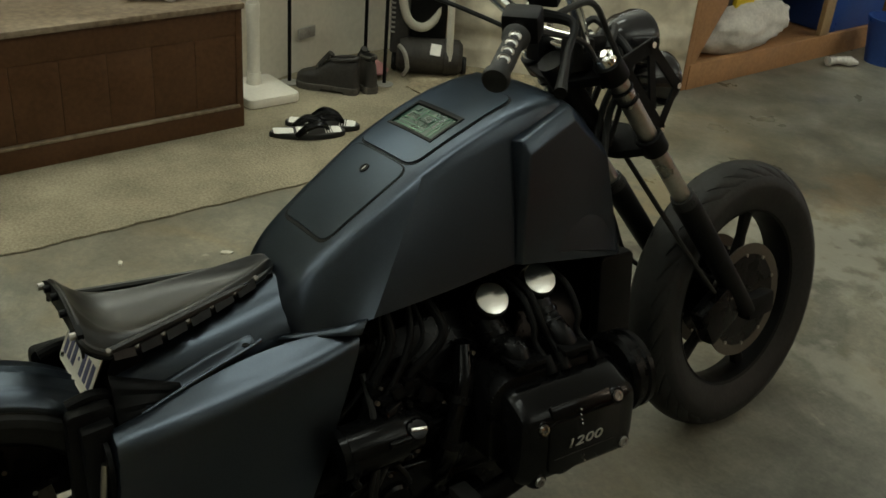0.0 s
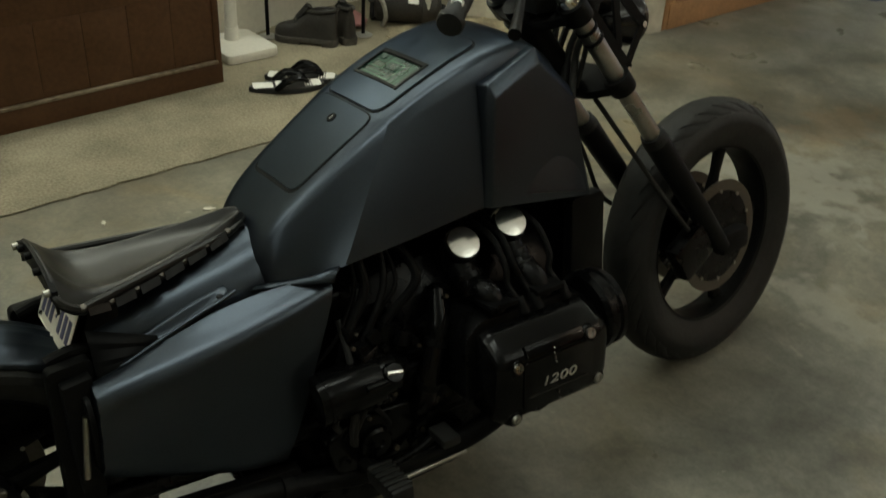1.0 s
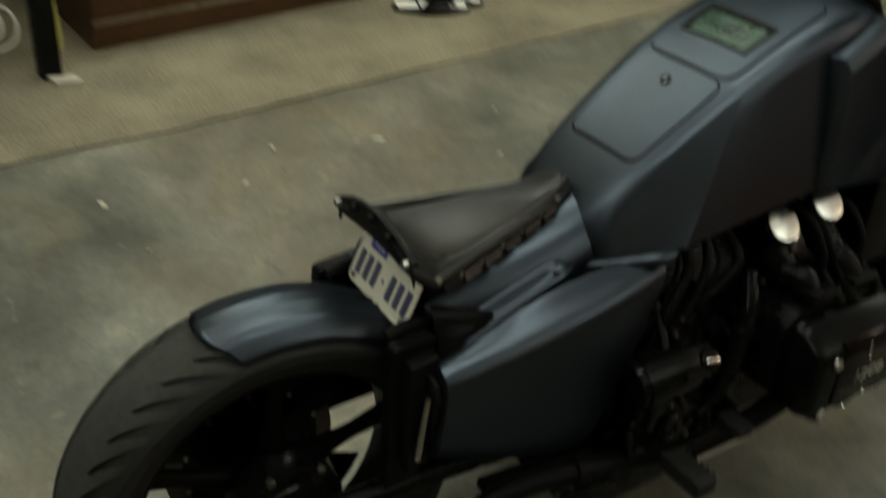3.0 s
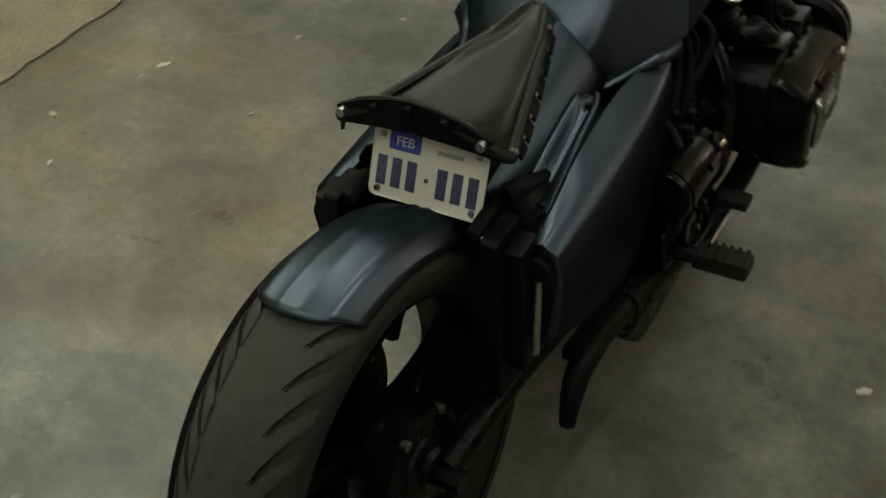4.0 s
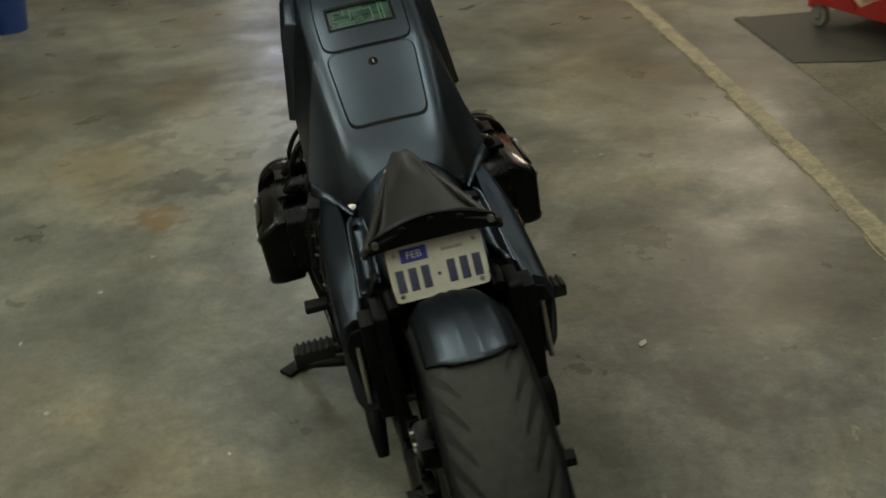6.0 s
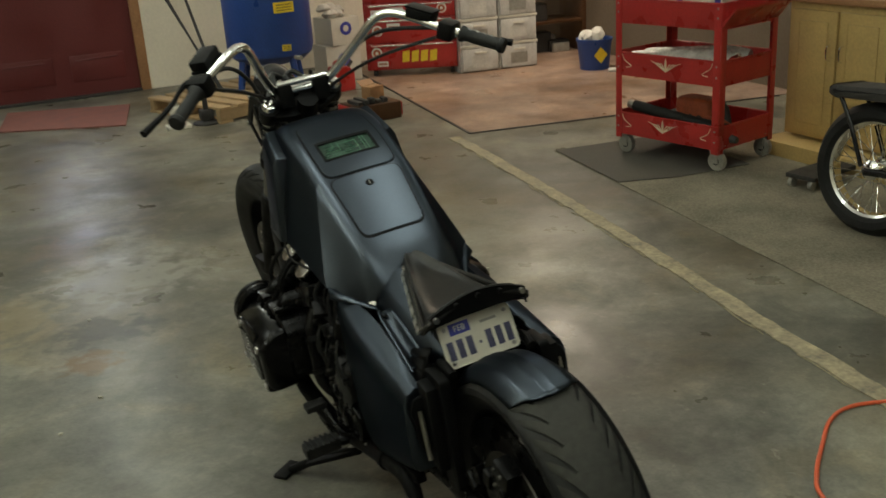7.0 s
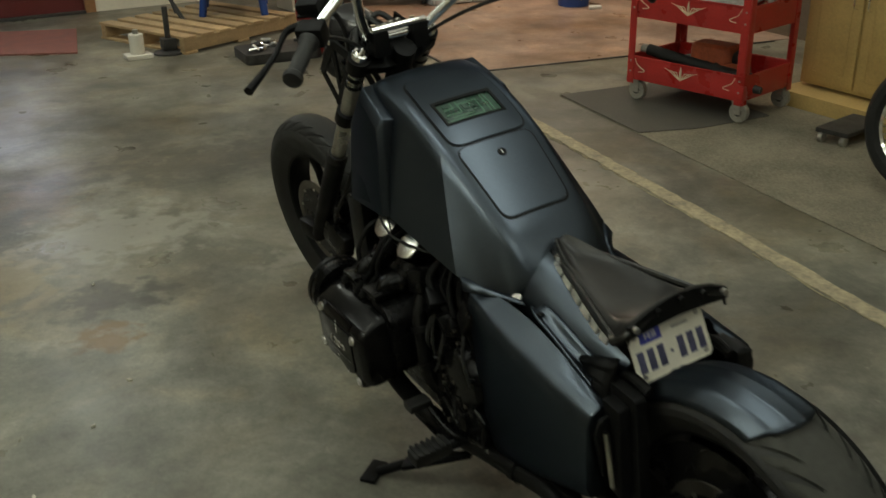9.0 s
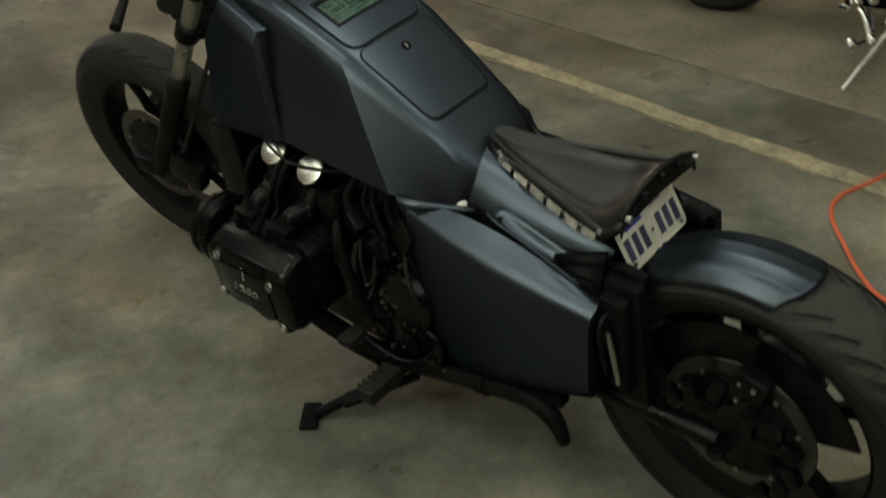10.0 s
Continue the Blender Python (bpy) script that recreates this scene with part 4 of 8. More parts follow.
for sx in (-1, 1):
    side_box(sx)
    # stepped black panel behind the pocket
    bm = bmesh.new()
    rows = []
    for f, dz in ((0.0, 0.0), (0.28, 0.0), (0.31, -0.009), (0.60, -0.006), (0.63, -0.015), (1.0, -0.010)):
        row = []
        for g in (0.0, 0.5, 1.0):
            p = Vector((0.110, 0.034, 0.662)).lerp(Vector((0.158, 0.030, 0.592)), f).lerp(Vector((0.117, 0.172, 0.606)).lerp(Vector((0.146, 0.105, 0.604)), f), g)
            row.append(bm.verts.new((sx * p.x, p.y, p.z + dz * (1 - 0.6 * g))))
        rows.append(row)
    for a, b in zip(rows, rows[1:]):
        for v in range(2):
            bm.faces.new((a[v], a[v + 1], b[v + 1], b[v]))
    panel = part("tail_panel", bm, "black", BIKE, "stepped black side panel under the seat", 20)
    sol = panel.modifiers.new("thick", "SOLIDIFY")
    sol.thickness, sol.offset = 0.004, -1
    # sunken tray below the pocket
    part("tray", prism([(0.06, 0.570), (0.33, 0.617), (0.33, 0.603), (0.06, 0.555)], sx * 0.095, sx * 0.150, "x", 0.003), "black", BIKE)
    part("tank_bolt", moved(lathe([(0.013, 0), (0.012, 0.005), (0.006, 0.009), (0, 0.010)], 20), Matrix.Translation((sx * 0.122, 0.362, 0.650)) @ Matrix.Rotation(radians(35 * sx), 4, "Y") @ Matrix.Rotation(radians(20), 4, "X") @ Matrix.Scale(0.7 if sx > 0 else 1.15, 4)), "black" if sx > 0 else "steel", BIKE, "bolt head")
    part("end_panel", prism(rounded([(sx * 0.132, 0.440), (sx * 0.184, 0.440), (sx * 0.198, 0.545), (sx * 0.185, 0.574), (sx * 0.142, 0.580)], 0.008), -0.002, 0.006, "y"), "black", BIKE, "black rear end panel")
    # rear support plates and shock
    plate = part("rear_strut", prism(rounded([(-0.045, 0.620), (0.030, 0.625), (0.010, 0.345), (-0.055, 0.330)], 0.012), sx * 0.112, sx * 0.138, "x", 0.003), "black", BIKE, "black steel rear support plate")
    part("strut_flange", prism([(-0.030, 0.600), (0.020, 0.606), (0.008, 0.40), (-0.030, 0.39)], sx * 0.138, sx * 0.165, "x", 0.004), "black", plate)
    part("shock_rod", rod((sx * 0.176, -0.004, 0.545), (sx * 0.178, -0.022, 0.430), 0.006, seg=12), "steel", plate, "bare steel rod")
    part("brace", tube([(sx * 0.10, 0.06, 0.60), (sx * 0.13, 0.0, 0.592), (sx * 0.148, 0.0, 0.58)], 0.009, 10, 4), "black", plate)
    # swing arm
    part("swing_arm", tube([(sx * 0.13, 0.42, 0.33), (sx * 0.135, 0.20, 0.335), (sx * 0.125, 0.0, 0.332), (sx * 0.120, -0.19, 0.329)], 0.03, 14, 6, radii=[0.034, 0.026, 0.021, 0.024]), "engine", BIKE, "black swing arm")
    part("axle_nut", rod((sx * 0.11, -0.197, 0.329), (sx * 0.155, -0.197, 0.329), 0.017, seg=6), "engine", BIKE)

# rear brake caliper and its bracket on the left
cal = part("rear_caliper", moved(box((-0.022, -0.032, -0.038), (0.022, 0.032, 0.038), 0.014), Matrix.Translation((-0.098, -0.235, 0.470)) @ Matrix.Rotation(radians(20), 4, "X")), "engine", BIKE, "black rear brake caliper")
for dy, dz in ((-0.03, 0.03), (0.03, -0.03), (0.02, 0.04)):
    part("bolt", rod((-0.118, -0.235 + dy * 0.5, 0.470 + dz * 0.6), (-0.124, -0.235 + dy * 0.5, 0.470 + dz * 0.6), 0.005, seg=6), "steel", cal)
part("brake_stay", prism(rounded([(-0.215, 0.32), (-0.165, 0.32), (-0.195, 0.43), (-0.265, 0.43)], 0.01), -0.125, -0.115, "x", 0.002), "engine", BIKE)

for k in range(9):
    a = radians(30 + 26 * k)
    cy, cz = REAR.y + 0.125 * math.cos(a), REAR.z + 0.115 * math.sin(a)
    part("bracket", moved(box((-0.012, -0.022, -0.014), (0.012, 0.022, 0.014), 0.006), Matrix.Translation((-0.112, cy, cz)) @ Matrix.Rotation(a * 1.3, 4, "X")), "engine", BIKE)

# added black sectors that darken the gaps between the rear spokes
for k, (a0, a1) in enumerate(((18, 165), (255, 335))):
    ring = [(REAR.y + r * math.cos(radians(a)), REAR.z + r * math.sin(radians(a))) for r, seq in ((0.225, np.linspace(a0, a1, 12)), (0.06, np.linspace(a1, a0, 8))) for a in seq]
    part("brake_bracket", prism(ring, -0.066, -0.062, "x"), "engine", BIKE, "added black plate darkening the wheel gaps behind the brake disc")

# rear fender: a short curved blade with two raised ribs
bm = bmesh.new()
rows = []
for i in range(25):
    a = radians(50 + (107 - 50) * i / 24)
    tip = max(0.0, (i - 19) / 5)
    row = []
    for j in range(21):
        u = -1 + 2 * j / 20
        au = abs(u)
        drop = 0.034 * au ** 3
        rib = 0.0045 * (math.exp(-((au - 0.13) / 0.07) ** 2)) + 0.003 * math.exp(-((au - 0.62) / 0.10) ** 2)
        x = 0.080 * math.copysign(au ** 0.93, u)
        aa = a - radians(7.0) * tip ** 1.5 * au ** 2.2
        r = 0.342 - drop + rib
        row.append(bm.verts.new((x, REAR.y + r * math.cos(aa), REAR.z + r * math.sin(aa))))
    rows.append(row)
for a, b in zip(rows, rows[1:]):
    for j in range(20):
        bm.faces.new((a[j], a[j + 1], b[j + 1], b[j]))
fender = part("rear_fender", bm, "paint", BIKE, "matte blue-grey short rear fender with raised ribs", 60)
sol = fender.modifiers.new("thick", "SOLIDIFY")
sol.thickness, sol.offset = 0.004, -1

# tail bracket, plate with blank bars for its number
pm = frame_m((0, 0.021, 0.656), (1, 0, 0), (0, 0.042, 0.092))
plate = part("licence_plate", moved(prism(rounded([(-0.090, -0.051), (0.090, -0.051), (0.090, 0.051), (-0.090, 0.051)], 0.012), 0.0, 0.0018, "z", 0.0006), pm), "plate", BIKE, "white licence plate with dark number bars")
rim = rounded([(-0.089, -0.050), (0.089, -0.050), (0.089, 0.050), (-0.089, 0.050)], 0.012)
part("embossed_edge", moved(tube([(x, y, 0.0018) for x, y in rim + rim[:1]], 0.0014, 6, 1, smooth=False), pm), "plate", plate)
for k in range(7):
    if k == 3:
        part("bar", moved(box((-0.003, -0.016, 0.0019), (0.003, -0.010, 0.0028)), pm), "plate_ink", plate)
        continue
    x = -0.072 + 0.0240 * k
    part("bar", moved(box((x - 0.0078, -0.034, 0.0019), (x + 0.0078, 0.008, 0.0027), 0.0004), pm), "plate_ink", plate, "dark number bar")
stk = part("sticker", moved(box((-0.064, 0.019, 0.0019), (-0.014, 0.045, 0.0025)), pm), "sticker", plate, "blue month sticker")
part("lettering", moved(words("FEB", 0.019, 0.0003), pm @ Matrix.Translation((-0.039, 0.0315, 0.0029))), "white_ink", stk)
part("bar", moved(box((0.012, 0.026, 0.0019), (0.052, 0.032, 0.0024)), pm), "caster", plate, "faint grey bar")
for sx in (-1, 1):
    for y in (0.037, -0.040):
        part("plate_bolt", moved(lathe([(0.005, 0), (0.0045, 0.003), (0, 0.004)], 12), pm @ Matrix.Translation((sx * 0.075, y, 0.0019))), "steel", plate)
part("plate_backing", moved(box((-0.07, -0.045, -0.012), (0.07, 0.045, -0.001), 0.003), pm), "black", plate)
part("tail_bracket", prism([(0.03, 0.62), (0.06, 0.70), (0.10, 0.70), (0.10, 0.60)], -0.075, 0.075, "x", 0.004), "black", BIKE)
for sx in (-1, 1):
    part("fender_stay", tube([(sx * 0.098, 0.03, 0.62), (sx * 0.100, 0.005, 0.628), (sx * 0.098, -0.035, 0.618)], 0.011, 10, 5), "black", BIKE)

# seat: a sprung leather saddle laced to a metal edge
outline = rounded([(0.0, 0.372), (0.030, 0.340), (0.128, 0.022), (0.122, -0.002), (0.06, 0.002), (0.0, 0.004), (-0.06, 0.002), (-0.122, -0.002), (-0.128, 0.022), (-0.030, 0.340)], 0.03, 5)


def edge_z(x, y):
    u = min(1, max(0, (y - 0.0) / 0.36))
    side = abs(x) / 0.128
    z = 0.708 + 0.050 * u ** 1.6 + 0.030 * (1 - u) ** 6 * (1 - 0.2 * side)
    back = max(0, 1 - y / 0.05)
    return z + 0.030 * back * (1 - side ** 2) + 0.016 * back


def half_width(y):
    return float(np.interp(y, [-0.002, 0.022, 0.10, 0.20, 0.30, 0.335, 0.355, 0.366, 0.372], [0.118, 0.126, 0.105, 0.076, 0.046, 0.034, 0.024, 0.014, 0.004]))


bm = bmesh.new()
rows = []
NU = 16
for y in [-0.004, -0.003, 0.001, 0.008, 0.022, 0.045, 0.08, 0.12, 0.16, 0.20, 0.24, 0.28, 0.31, 0.335, 0.352, 0.363, 0.369, 0.372]:
    w = half_width(max(y, -0.002))
    row = []
    for k in range(-NU, NU + 1):
        u = k / NU
        x = w * math.copysign(min(1.0, abs(u) * 1.06), u)
        e = edge_z(x, y)
        back = max(0.0, 1 - max(y, 0) / 0.10) ** 1.6
        nose = max(0.0, (y - 0.27) / 0.10) ** 2
        s = min(1.0, (abs(u) / 0.76) ** 2.6 + back + nose)
        soft = 0.700 + 0.03 * max(0, (y - 0.1) / 0.25) + 0.006 * math.sin(math.pi * min(1, max(0, y / 0.34))) * (1 - u * u)
        z = e * s + soft * (1 - s)
        roll = max(0.0, (abs(u) - 0.70) / 0.30)
        z -= 0.028 * roll ** 1.6
        if y < 0.001:
            z -= 0.024 if y < -0.0035 else 0.008
        if y > 0.36:
            z -= 0.026 * ((y - 0.36) / 0.012) ** 2 * (1 - roll)
        row.append(bm.verts.new((x, y, z)))
    rows.append(row)
for a, b in zip(rows, rows[1:]):
    for k in range(2 * NU):
        bm.faces.new((a[k], a[k + 1], b[k + 1], b[k]))
seat = part("seat", bm, "leather", BIKE, "worn dark brown leather saddle with a screwed metal edge", 180, subsurf=1)
sol = seat.modifiers.new("thick", "SOLIDIFY")
sol.thickness, sol.offset = 0.006, -1
rim_pts = [(x * 1.005, y, edge_z(x, y) - 0.027) for x, y in outline]
part("seat_rim", tube(rim_pts + rim_pts[:1], 0.0045, 8, 2, smooth=False), "black", seat, "black edge band")
flange_pts = [(x * 0.985, y, edge_z(x, y) - 0.0205) for x, y in outline]
part("seat_flange", tube(flange_pts + flange_pts[:1], 0.0075, 8, 2, smooth=False), "leather", seat, "folded leather border")
wire_pts = [(x * 1.02, y, edge_z(x, y) - 0.021) for x, y in outline]
part("edge_wire", tube(wire_pts + wire_pts[:1], 0.0018, 6, 2, smooth=False), "steel", seat, "thin bare metal edge")
# side strips of the edge band, broken by lacing
side = [Vector((0.036, 0.322)), Vector((0.124, 0.035))]
for sx in (-1, 1):
    for k in range(6):
        a = side[0].lerp(side[1], (k + 0.08) / 6)
        b = side[0].lerp(side[1], (k + 0.86) / 6)
        bm = bmesh.new()
        q = []
        for p in (a, b):
            z = edge_z(p.x, p.y) - 0.016
            q.append([bm.verts.new((sx * (p.x + 0.003), p.y, z + 0.005)), bm.verts.new((sx * (p.x + 0.0125), p.y, z - 0.010)), bm.verts.new((sx * (p.x + 0.009), p.y, z - 0.012)), bm.verts.new((sx * (p.x - 0.001), p.y, z + 0.003))])
        for j in range(4):
            bm.faces.new((q[0][j], q[0][(j + 1) % 4], q[1][(j + 1) % 4], q[1][j]))
        bm.faces.new(q[0])
        bm.faces.new(q[1][::-1])
        # same metal both sides; right strips coloured black for facing away from light
        part("edge_strip", bm, "rim" if sx < 0 else "cover", seat, "edge strip")
    for k in range(7):
        p = side[0].lerp(side[1], k / 6)
        z = edge_z(p.x, p.y) - 0.016
        part("screw", moved(lathe([(0.0062, -0.004), (0.0062, 0.003), (0.0045, 0.005), (0, 0.0058)], 10), Matrix.Translation((sx * (p.x + 0.001), p.y, z)) @ Matrix.Rotation(radians(40 * sx), 4, "Y")), "disc", seat, "dull metal screw head")
bm = bmesh.new()
cols = []
for k in range(17):
    x = -0.116 + 0.0145 * k
    zt = edge_z(x, 0.0) - 0.006
    zb = max(0.705, zt - 0.048 * (1 - 0.45 * (x / 0.116) ** 2))
    cols.append([bm.verts.new((x, yy, zz)) for yy, zz in ((-0.006, zt), (-0.004, zb), (0.004, zb), (0.004, zt))])
for A, B in zip(cols, cols[1:]):
    for q in range(4):
        bm.faces.new((A[q], A[(q + 1) % 4], B[(q + 1) % 4], B[q]))
bm.faces.new(cols[0])
bm.faces.new(cols[-1][::-1])
# shadow below the raised rear edge, built as a black strip
part("seat_back", bm, "black", seat, "black plate standing for the shadow below the rear edge")
for k in range(5):
    x = -0.105 + 0.0525 * k
    z = edge_z(x, 0.002) - 0.008
    part("edge_bolt", rod((x, 0.004, z - 0.006), (x, -0.016, z - 0.006), 0.0065, seg=10), "black" if k not in (0, 4) else "steel", seat)
part("seat_pan", prism([(0.07, 0.672), (0.36, 0.725), (0.36, 0.735), (0.07, 0.694)], -0.030, 0.030, "x", 0.004), "black", seat)

# ---- engine: flat four with carburettors, starter, pipes and stand ----
part("crankcase", loft([
    [(0, 0.50, 0.60), (0.10, 0.50, 0.59), (0.16, 0.50, 0.50), (0.17, 0.50, 0.36), (0.15, 0.50, 0.24), (0.10, 0.50, 0.22)],
    [(0, 0.62, 0.63), (0.11, 0.62, 0.62), (0.18, 0.62, 0.50), (0.19, 0.62, 0.36), (0.16, 0.62, 0.22), (0.10, 0.62, 0.20)],
    [(0, 0.86, 0.64), (0.11, 0.86, 0.63), (0.18, 0.86, 0.52), (0.19, 0.86, 0.36), (0.16, 0.86, 0.22), (0.10, 0.86, 0.20)],
    [(0, 1.00, 0.60), (0.10, 1.00, 0.59), (0.15, 1.00, 0.52), (0.16, 1.00, 0.36), (0.14, 1.00, 0.25), (0.10, 1.00, 0.23)],
], [("row", 0, 0.8), ("row", 3, 0.8)]), "engine", BIKE, "black crankcase", 50, subsurf=1)
part("gearbox", prism(rounded([(0.33, 0.58), (0.52, 0.60), (0.52, 0.22), (0.38, 0.22), (0.33, 0.30)], 0.03), -0.13, 0.13, "x", 0.02, seg=3), "engine", BIKE, "black gearbox casing")
part("frame_spine", tube([(0, 0.30, 0.60), (0, 0.5, 0.66), (0, 0.8, 0.70), (0, 1.02, 0.88)], 0.03, 12, 6), "black", BIKE)
for sx in (-1, 1):
    part("frame_rail", tube([(sx * 0.12, 0.06, 0.60), (sx * 0.125, 0.34, 0.40), (sx * 0.125, 0.42, 0.23), (sx * 0.12, 0.60, 0.18), (sx * 0.12, 0.98, 0.19), (sx * 0.09, 1.08, 0.36), (sx * 0.05, 1.07, 0.80)], 0.017, 12, 8), "black", BIKE, "black tubular frame rail")
    # cylinder head and valve cover
    part("cylinder_block", prism(rounded([(0.67, 0.355), (0.975, 0.355), (0.975, 0.505), (0.90, 0.530), (0.70, 0.530), (0.67, 0.50)], 0.02), sx * 0.17, sx * 0.285, "x", 0.006), "engine", BIKE, "black cylinder block")
    prof = rounded([(0.270, 0.325), (0.340, 0.322), (0.360, 0.340), (0.362, 0.466), (0.350, 0.484), (0.308, 0.509), (0.270, 0.514)], 0.012, 3)
    cov = bmesh.new()
    rings = []
    for y, s in ((0.694, 0.80), (0.700, 0.92), (0.716, 1.0), (0.942, 1.0), (0.960, 0.94), (0.972, 0.80)):
        rings.append([cov.verts.new((sx * (0.27 + (x - 0.27) * (0.5 + 0.5 * s)), y, 0.435 + (z - 0.435) * s)) for x, z in prof])
    k = len(prof)
    for A, B in zip(rings, rings[1:]):
        for j in range(k):
            cov.faces.new((A[j], A[(j + 1) % k], B[(j + 1) % k], B[j]))
    cov.faces.new(rings[-1])
    cov.faces.new(rings[0][::-1])
    vc = part("valve_cover", cov, "cover", BIKE, "semi-gloss black valve cover with a sloping top", 40)
    part("raised_band", moved(box((-0.072, -0.012, -0.004), (0.072, 0.012, 0.004), 0.003), frame_m((sx * 0.3550, 0.830, 0.4780), (0, sx, 0), (-sx * 0.5, 0, 0.86))), "cover", vc, "raised black band")
    part("lower_panel", prism(rounded([(0.752, 0.352), (0.79, 0.336), (0.84, 0.352), (0.90, 0.346), (0.928, 0.372), (0.925, 0.460), (0.752, 0.460)], 0.012), sx * 0.355, sx * 0.3645, "x", 0.002), "cover", vc)
    tm = frame_m((sx * 0.3655, 0.839, 0.402), (0, sx, 0), (0, 0, 1)) @ Matrix(((1, 0.28, 0, 0), (0, 1, 0, 0), (0, 0, 1, 0), (0, 0, 0, 1)))
    part("lettering", moved(words("1200", 0.034, 0.0008), tm @ Matrix.Diagonal((1.32, 0.80, 1, 1))), "rim", vc, "metal numerals 1200")
    part("underline", prism([(0.765, 0.378), (0.915, 0.378), (0.915, 0.3795), (0.765, 0.3795)], sx * 0.3650, sx * 0.3656, "x"), "dark", vc)
    for y, z, x, tilt in ((0.737, 0.455, 0.362, 78), (0.918, 0.470, 0.360, 66), (0.736, 0.338, 0.360, 92), (0.947, 0.354, 0.358, 90)):
        cb = part("cover_bolt", moved(lathe([(0.005, 0.002), (0.006, 0.006), (0.010, 0.006), (0.0115, 0.0)], 18), Matrix.Translation((sx * x, y, z)) @ Matrix.Rotation(radians(tilt * sx), 4, "Y")), "steel", vc, "bare metal cover bolt")
        part("boss", moved(lathe([(0.0, -0.040), (0.024, -0.040), (0.022, -0.012), (0.0185, -0.003), (0.015, 0.0015), (0.012, 0.0015), (0.0, 0.0005)], 24), Matrix.Translation((sx * x, y, z)) @ Matrix.Rotation(radians(tilt * sx), 4, "Y")), "cover", cb)
    for k, (y, z) in enumerate(((0.822, 0.474), (0.823, 0.462), (0.826, 0.450), (0.829, 0.440), (0.838, 0.366), (0.842, 0.352), (0.875, 0.348), (0.79, 0.342))):
        part("rivet", moved(lathe([(0.0021, 0), (0.0015, 0.002), (0, 0.002)], 8), Matrix.Translation((sx * 0.366, y, z)) @ Matrix.Rotation(radians(90 * sx), 4, "Y")), "chrome", vc)
    # belt cover at the front of the head
    part("belt_cover", moved(lathe([(0.0, 0.0), (0.075, 0.0), (0.085, 0.008), (0.085, 0.022), (0.078, 0.026), (0.078, 0.036), (0.083, 0.040), (0.083, 0.052), (0.075, 0.058), (0, 0.058)], 44), Matrix.Translation((sx * 0.270, 0.978, 0.455)) @ Matrix.Rotation(radians(-90), 4, "X")), "engine", BIKE, "round black cam belt cover")
    # carburettors
    for y, z in ((0.741, 0.648), (0.855, 0.663)):
        ax = Vector((sx * 0.66, -0.10, 0.74)).normalized()
        q = Matrix.Translation((sx * 0.180, y, z)) @ ax.to_track_quat("Z", "Y").to_matrix().to_4x4()
        carb = part("carburettor", moved(lathe([(0.0, -0.105), (0.020, -0.105), (0.024, -0.085), (0.024, -0.06), (0.034, -0.055), (0.036, -0.03), (0.037, -0.012), (0.035, -0.006), (0.0, -0.006)], 28), q), "engine", BIKE, "black carburettor with a polished cap")
        part("cap", moved(lathe([(0.033, -0.008), (0.0335, 0.0), (0.0325, 0.0022), (0.0300, 0.0030), (0.0, 0.0036)], 40), q), "cap", carb, "polished round cap")
        part("float_bowl", moved(box((-0.03, -0.028, -0.13), (0.028, 0.028, -0.07), 0.008), q), "engine", carb)
        run = part("intake_pipe", tube([(sx * 0.165, y, z - 0.05), (sx * 0.20, y + 0.004, z - 0.085), (sx * 0.245, y + 0.012, 0.56), (sx * 0.262, y + 0.018, 0.525)], 0.025, 18, 6, radii=[0.030, 0.029, 0.024, 0.022]), "engine", BIKE, "black intake pipe")
        part("clamp_ring", rod((sx * 0.186, y + 0.002, z - 0.070), (sx * 0.194, y + 0.003, z - 0.079), 0.0325, seg=20), "cover", run)
        part("clamp_ring", rod((sx * 0.206, y + 0.005, z - 0.087), (sx * 0.214, y + 0.007, z - 0.096), 0.0315, seg=20), "cover", run)
        part("clamp_screw", rod((sx * 0.236, y - 0.012, z - 0.086), (sx * 0.236, y + 0.020, z - 0.086), 0.005, seg=8), "disc", run)
        part("flange", moved(box((-0.028, -0.034, -0.006), (0.028, 0.034, 0.006), 0.004), Matrix.Translation((sx * 0.264, y + 0.018, 0.550))), "engine", run)
    for k, (ya, yb) in enumerate(((0.79, 0.80), (0.81, 0.835), (0.90, 0.905))):
        part("plug_lead", tube([(sx * 0.13, ya, 0.665), (sx * 0.20, ya + 0.005, 0.650), (sx * 0.238, ya + 0.01, 0.60), (sx * 0.245, yb, 0.565), (sx * 0.275, yb + 0.01, 0.535)], 0.0065, 8, 6), "black", BIKE)
        part("plug_boot", rod((sx * 0.268, yb + 0.008, 0.545), (sx * 0.288, yb + 0.012, 0.515), 0.012, seg=12, bevel=0.002), "black", BIKE)
    # breather hoses behind the carburettors
    hr = random.Random(12)
    for k in range(5):
        y = 0.455 + 0.028 * k
        w = [hr.uniform(-0.018, 0.018) for _ in range(4)]
        part("hose", tube([(sx * 0.13, y + 0.06 + w[0], 0.670), (sx * (0.160 + 0.008 * k), y + 0.045 + w[1], 0.61), (sx * (0.170 + 0.010 * (k % 3)), y + w[2], 0.53), (sx * 0.165, y - 0.045 + w[3] * 1.6, 0.45), (sx * 0.14, y - 0.03 + w[0] * 2, 0.37)], 0.0045 + 0.0025 * ((k * 2) % 3), 10, 6), "black", BIKE)
    # small bolts strewn at random, added to give the dark casings glints
    for k in range(14):
        y, z = hr.uniform(0.46, 0.68), hr.uniform(0.26, 0.58)
        x = sx * hr.uniform(0.205, 0.225)
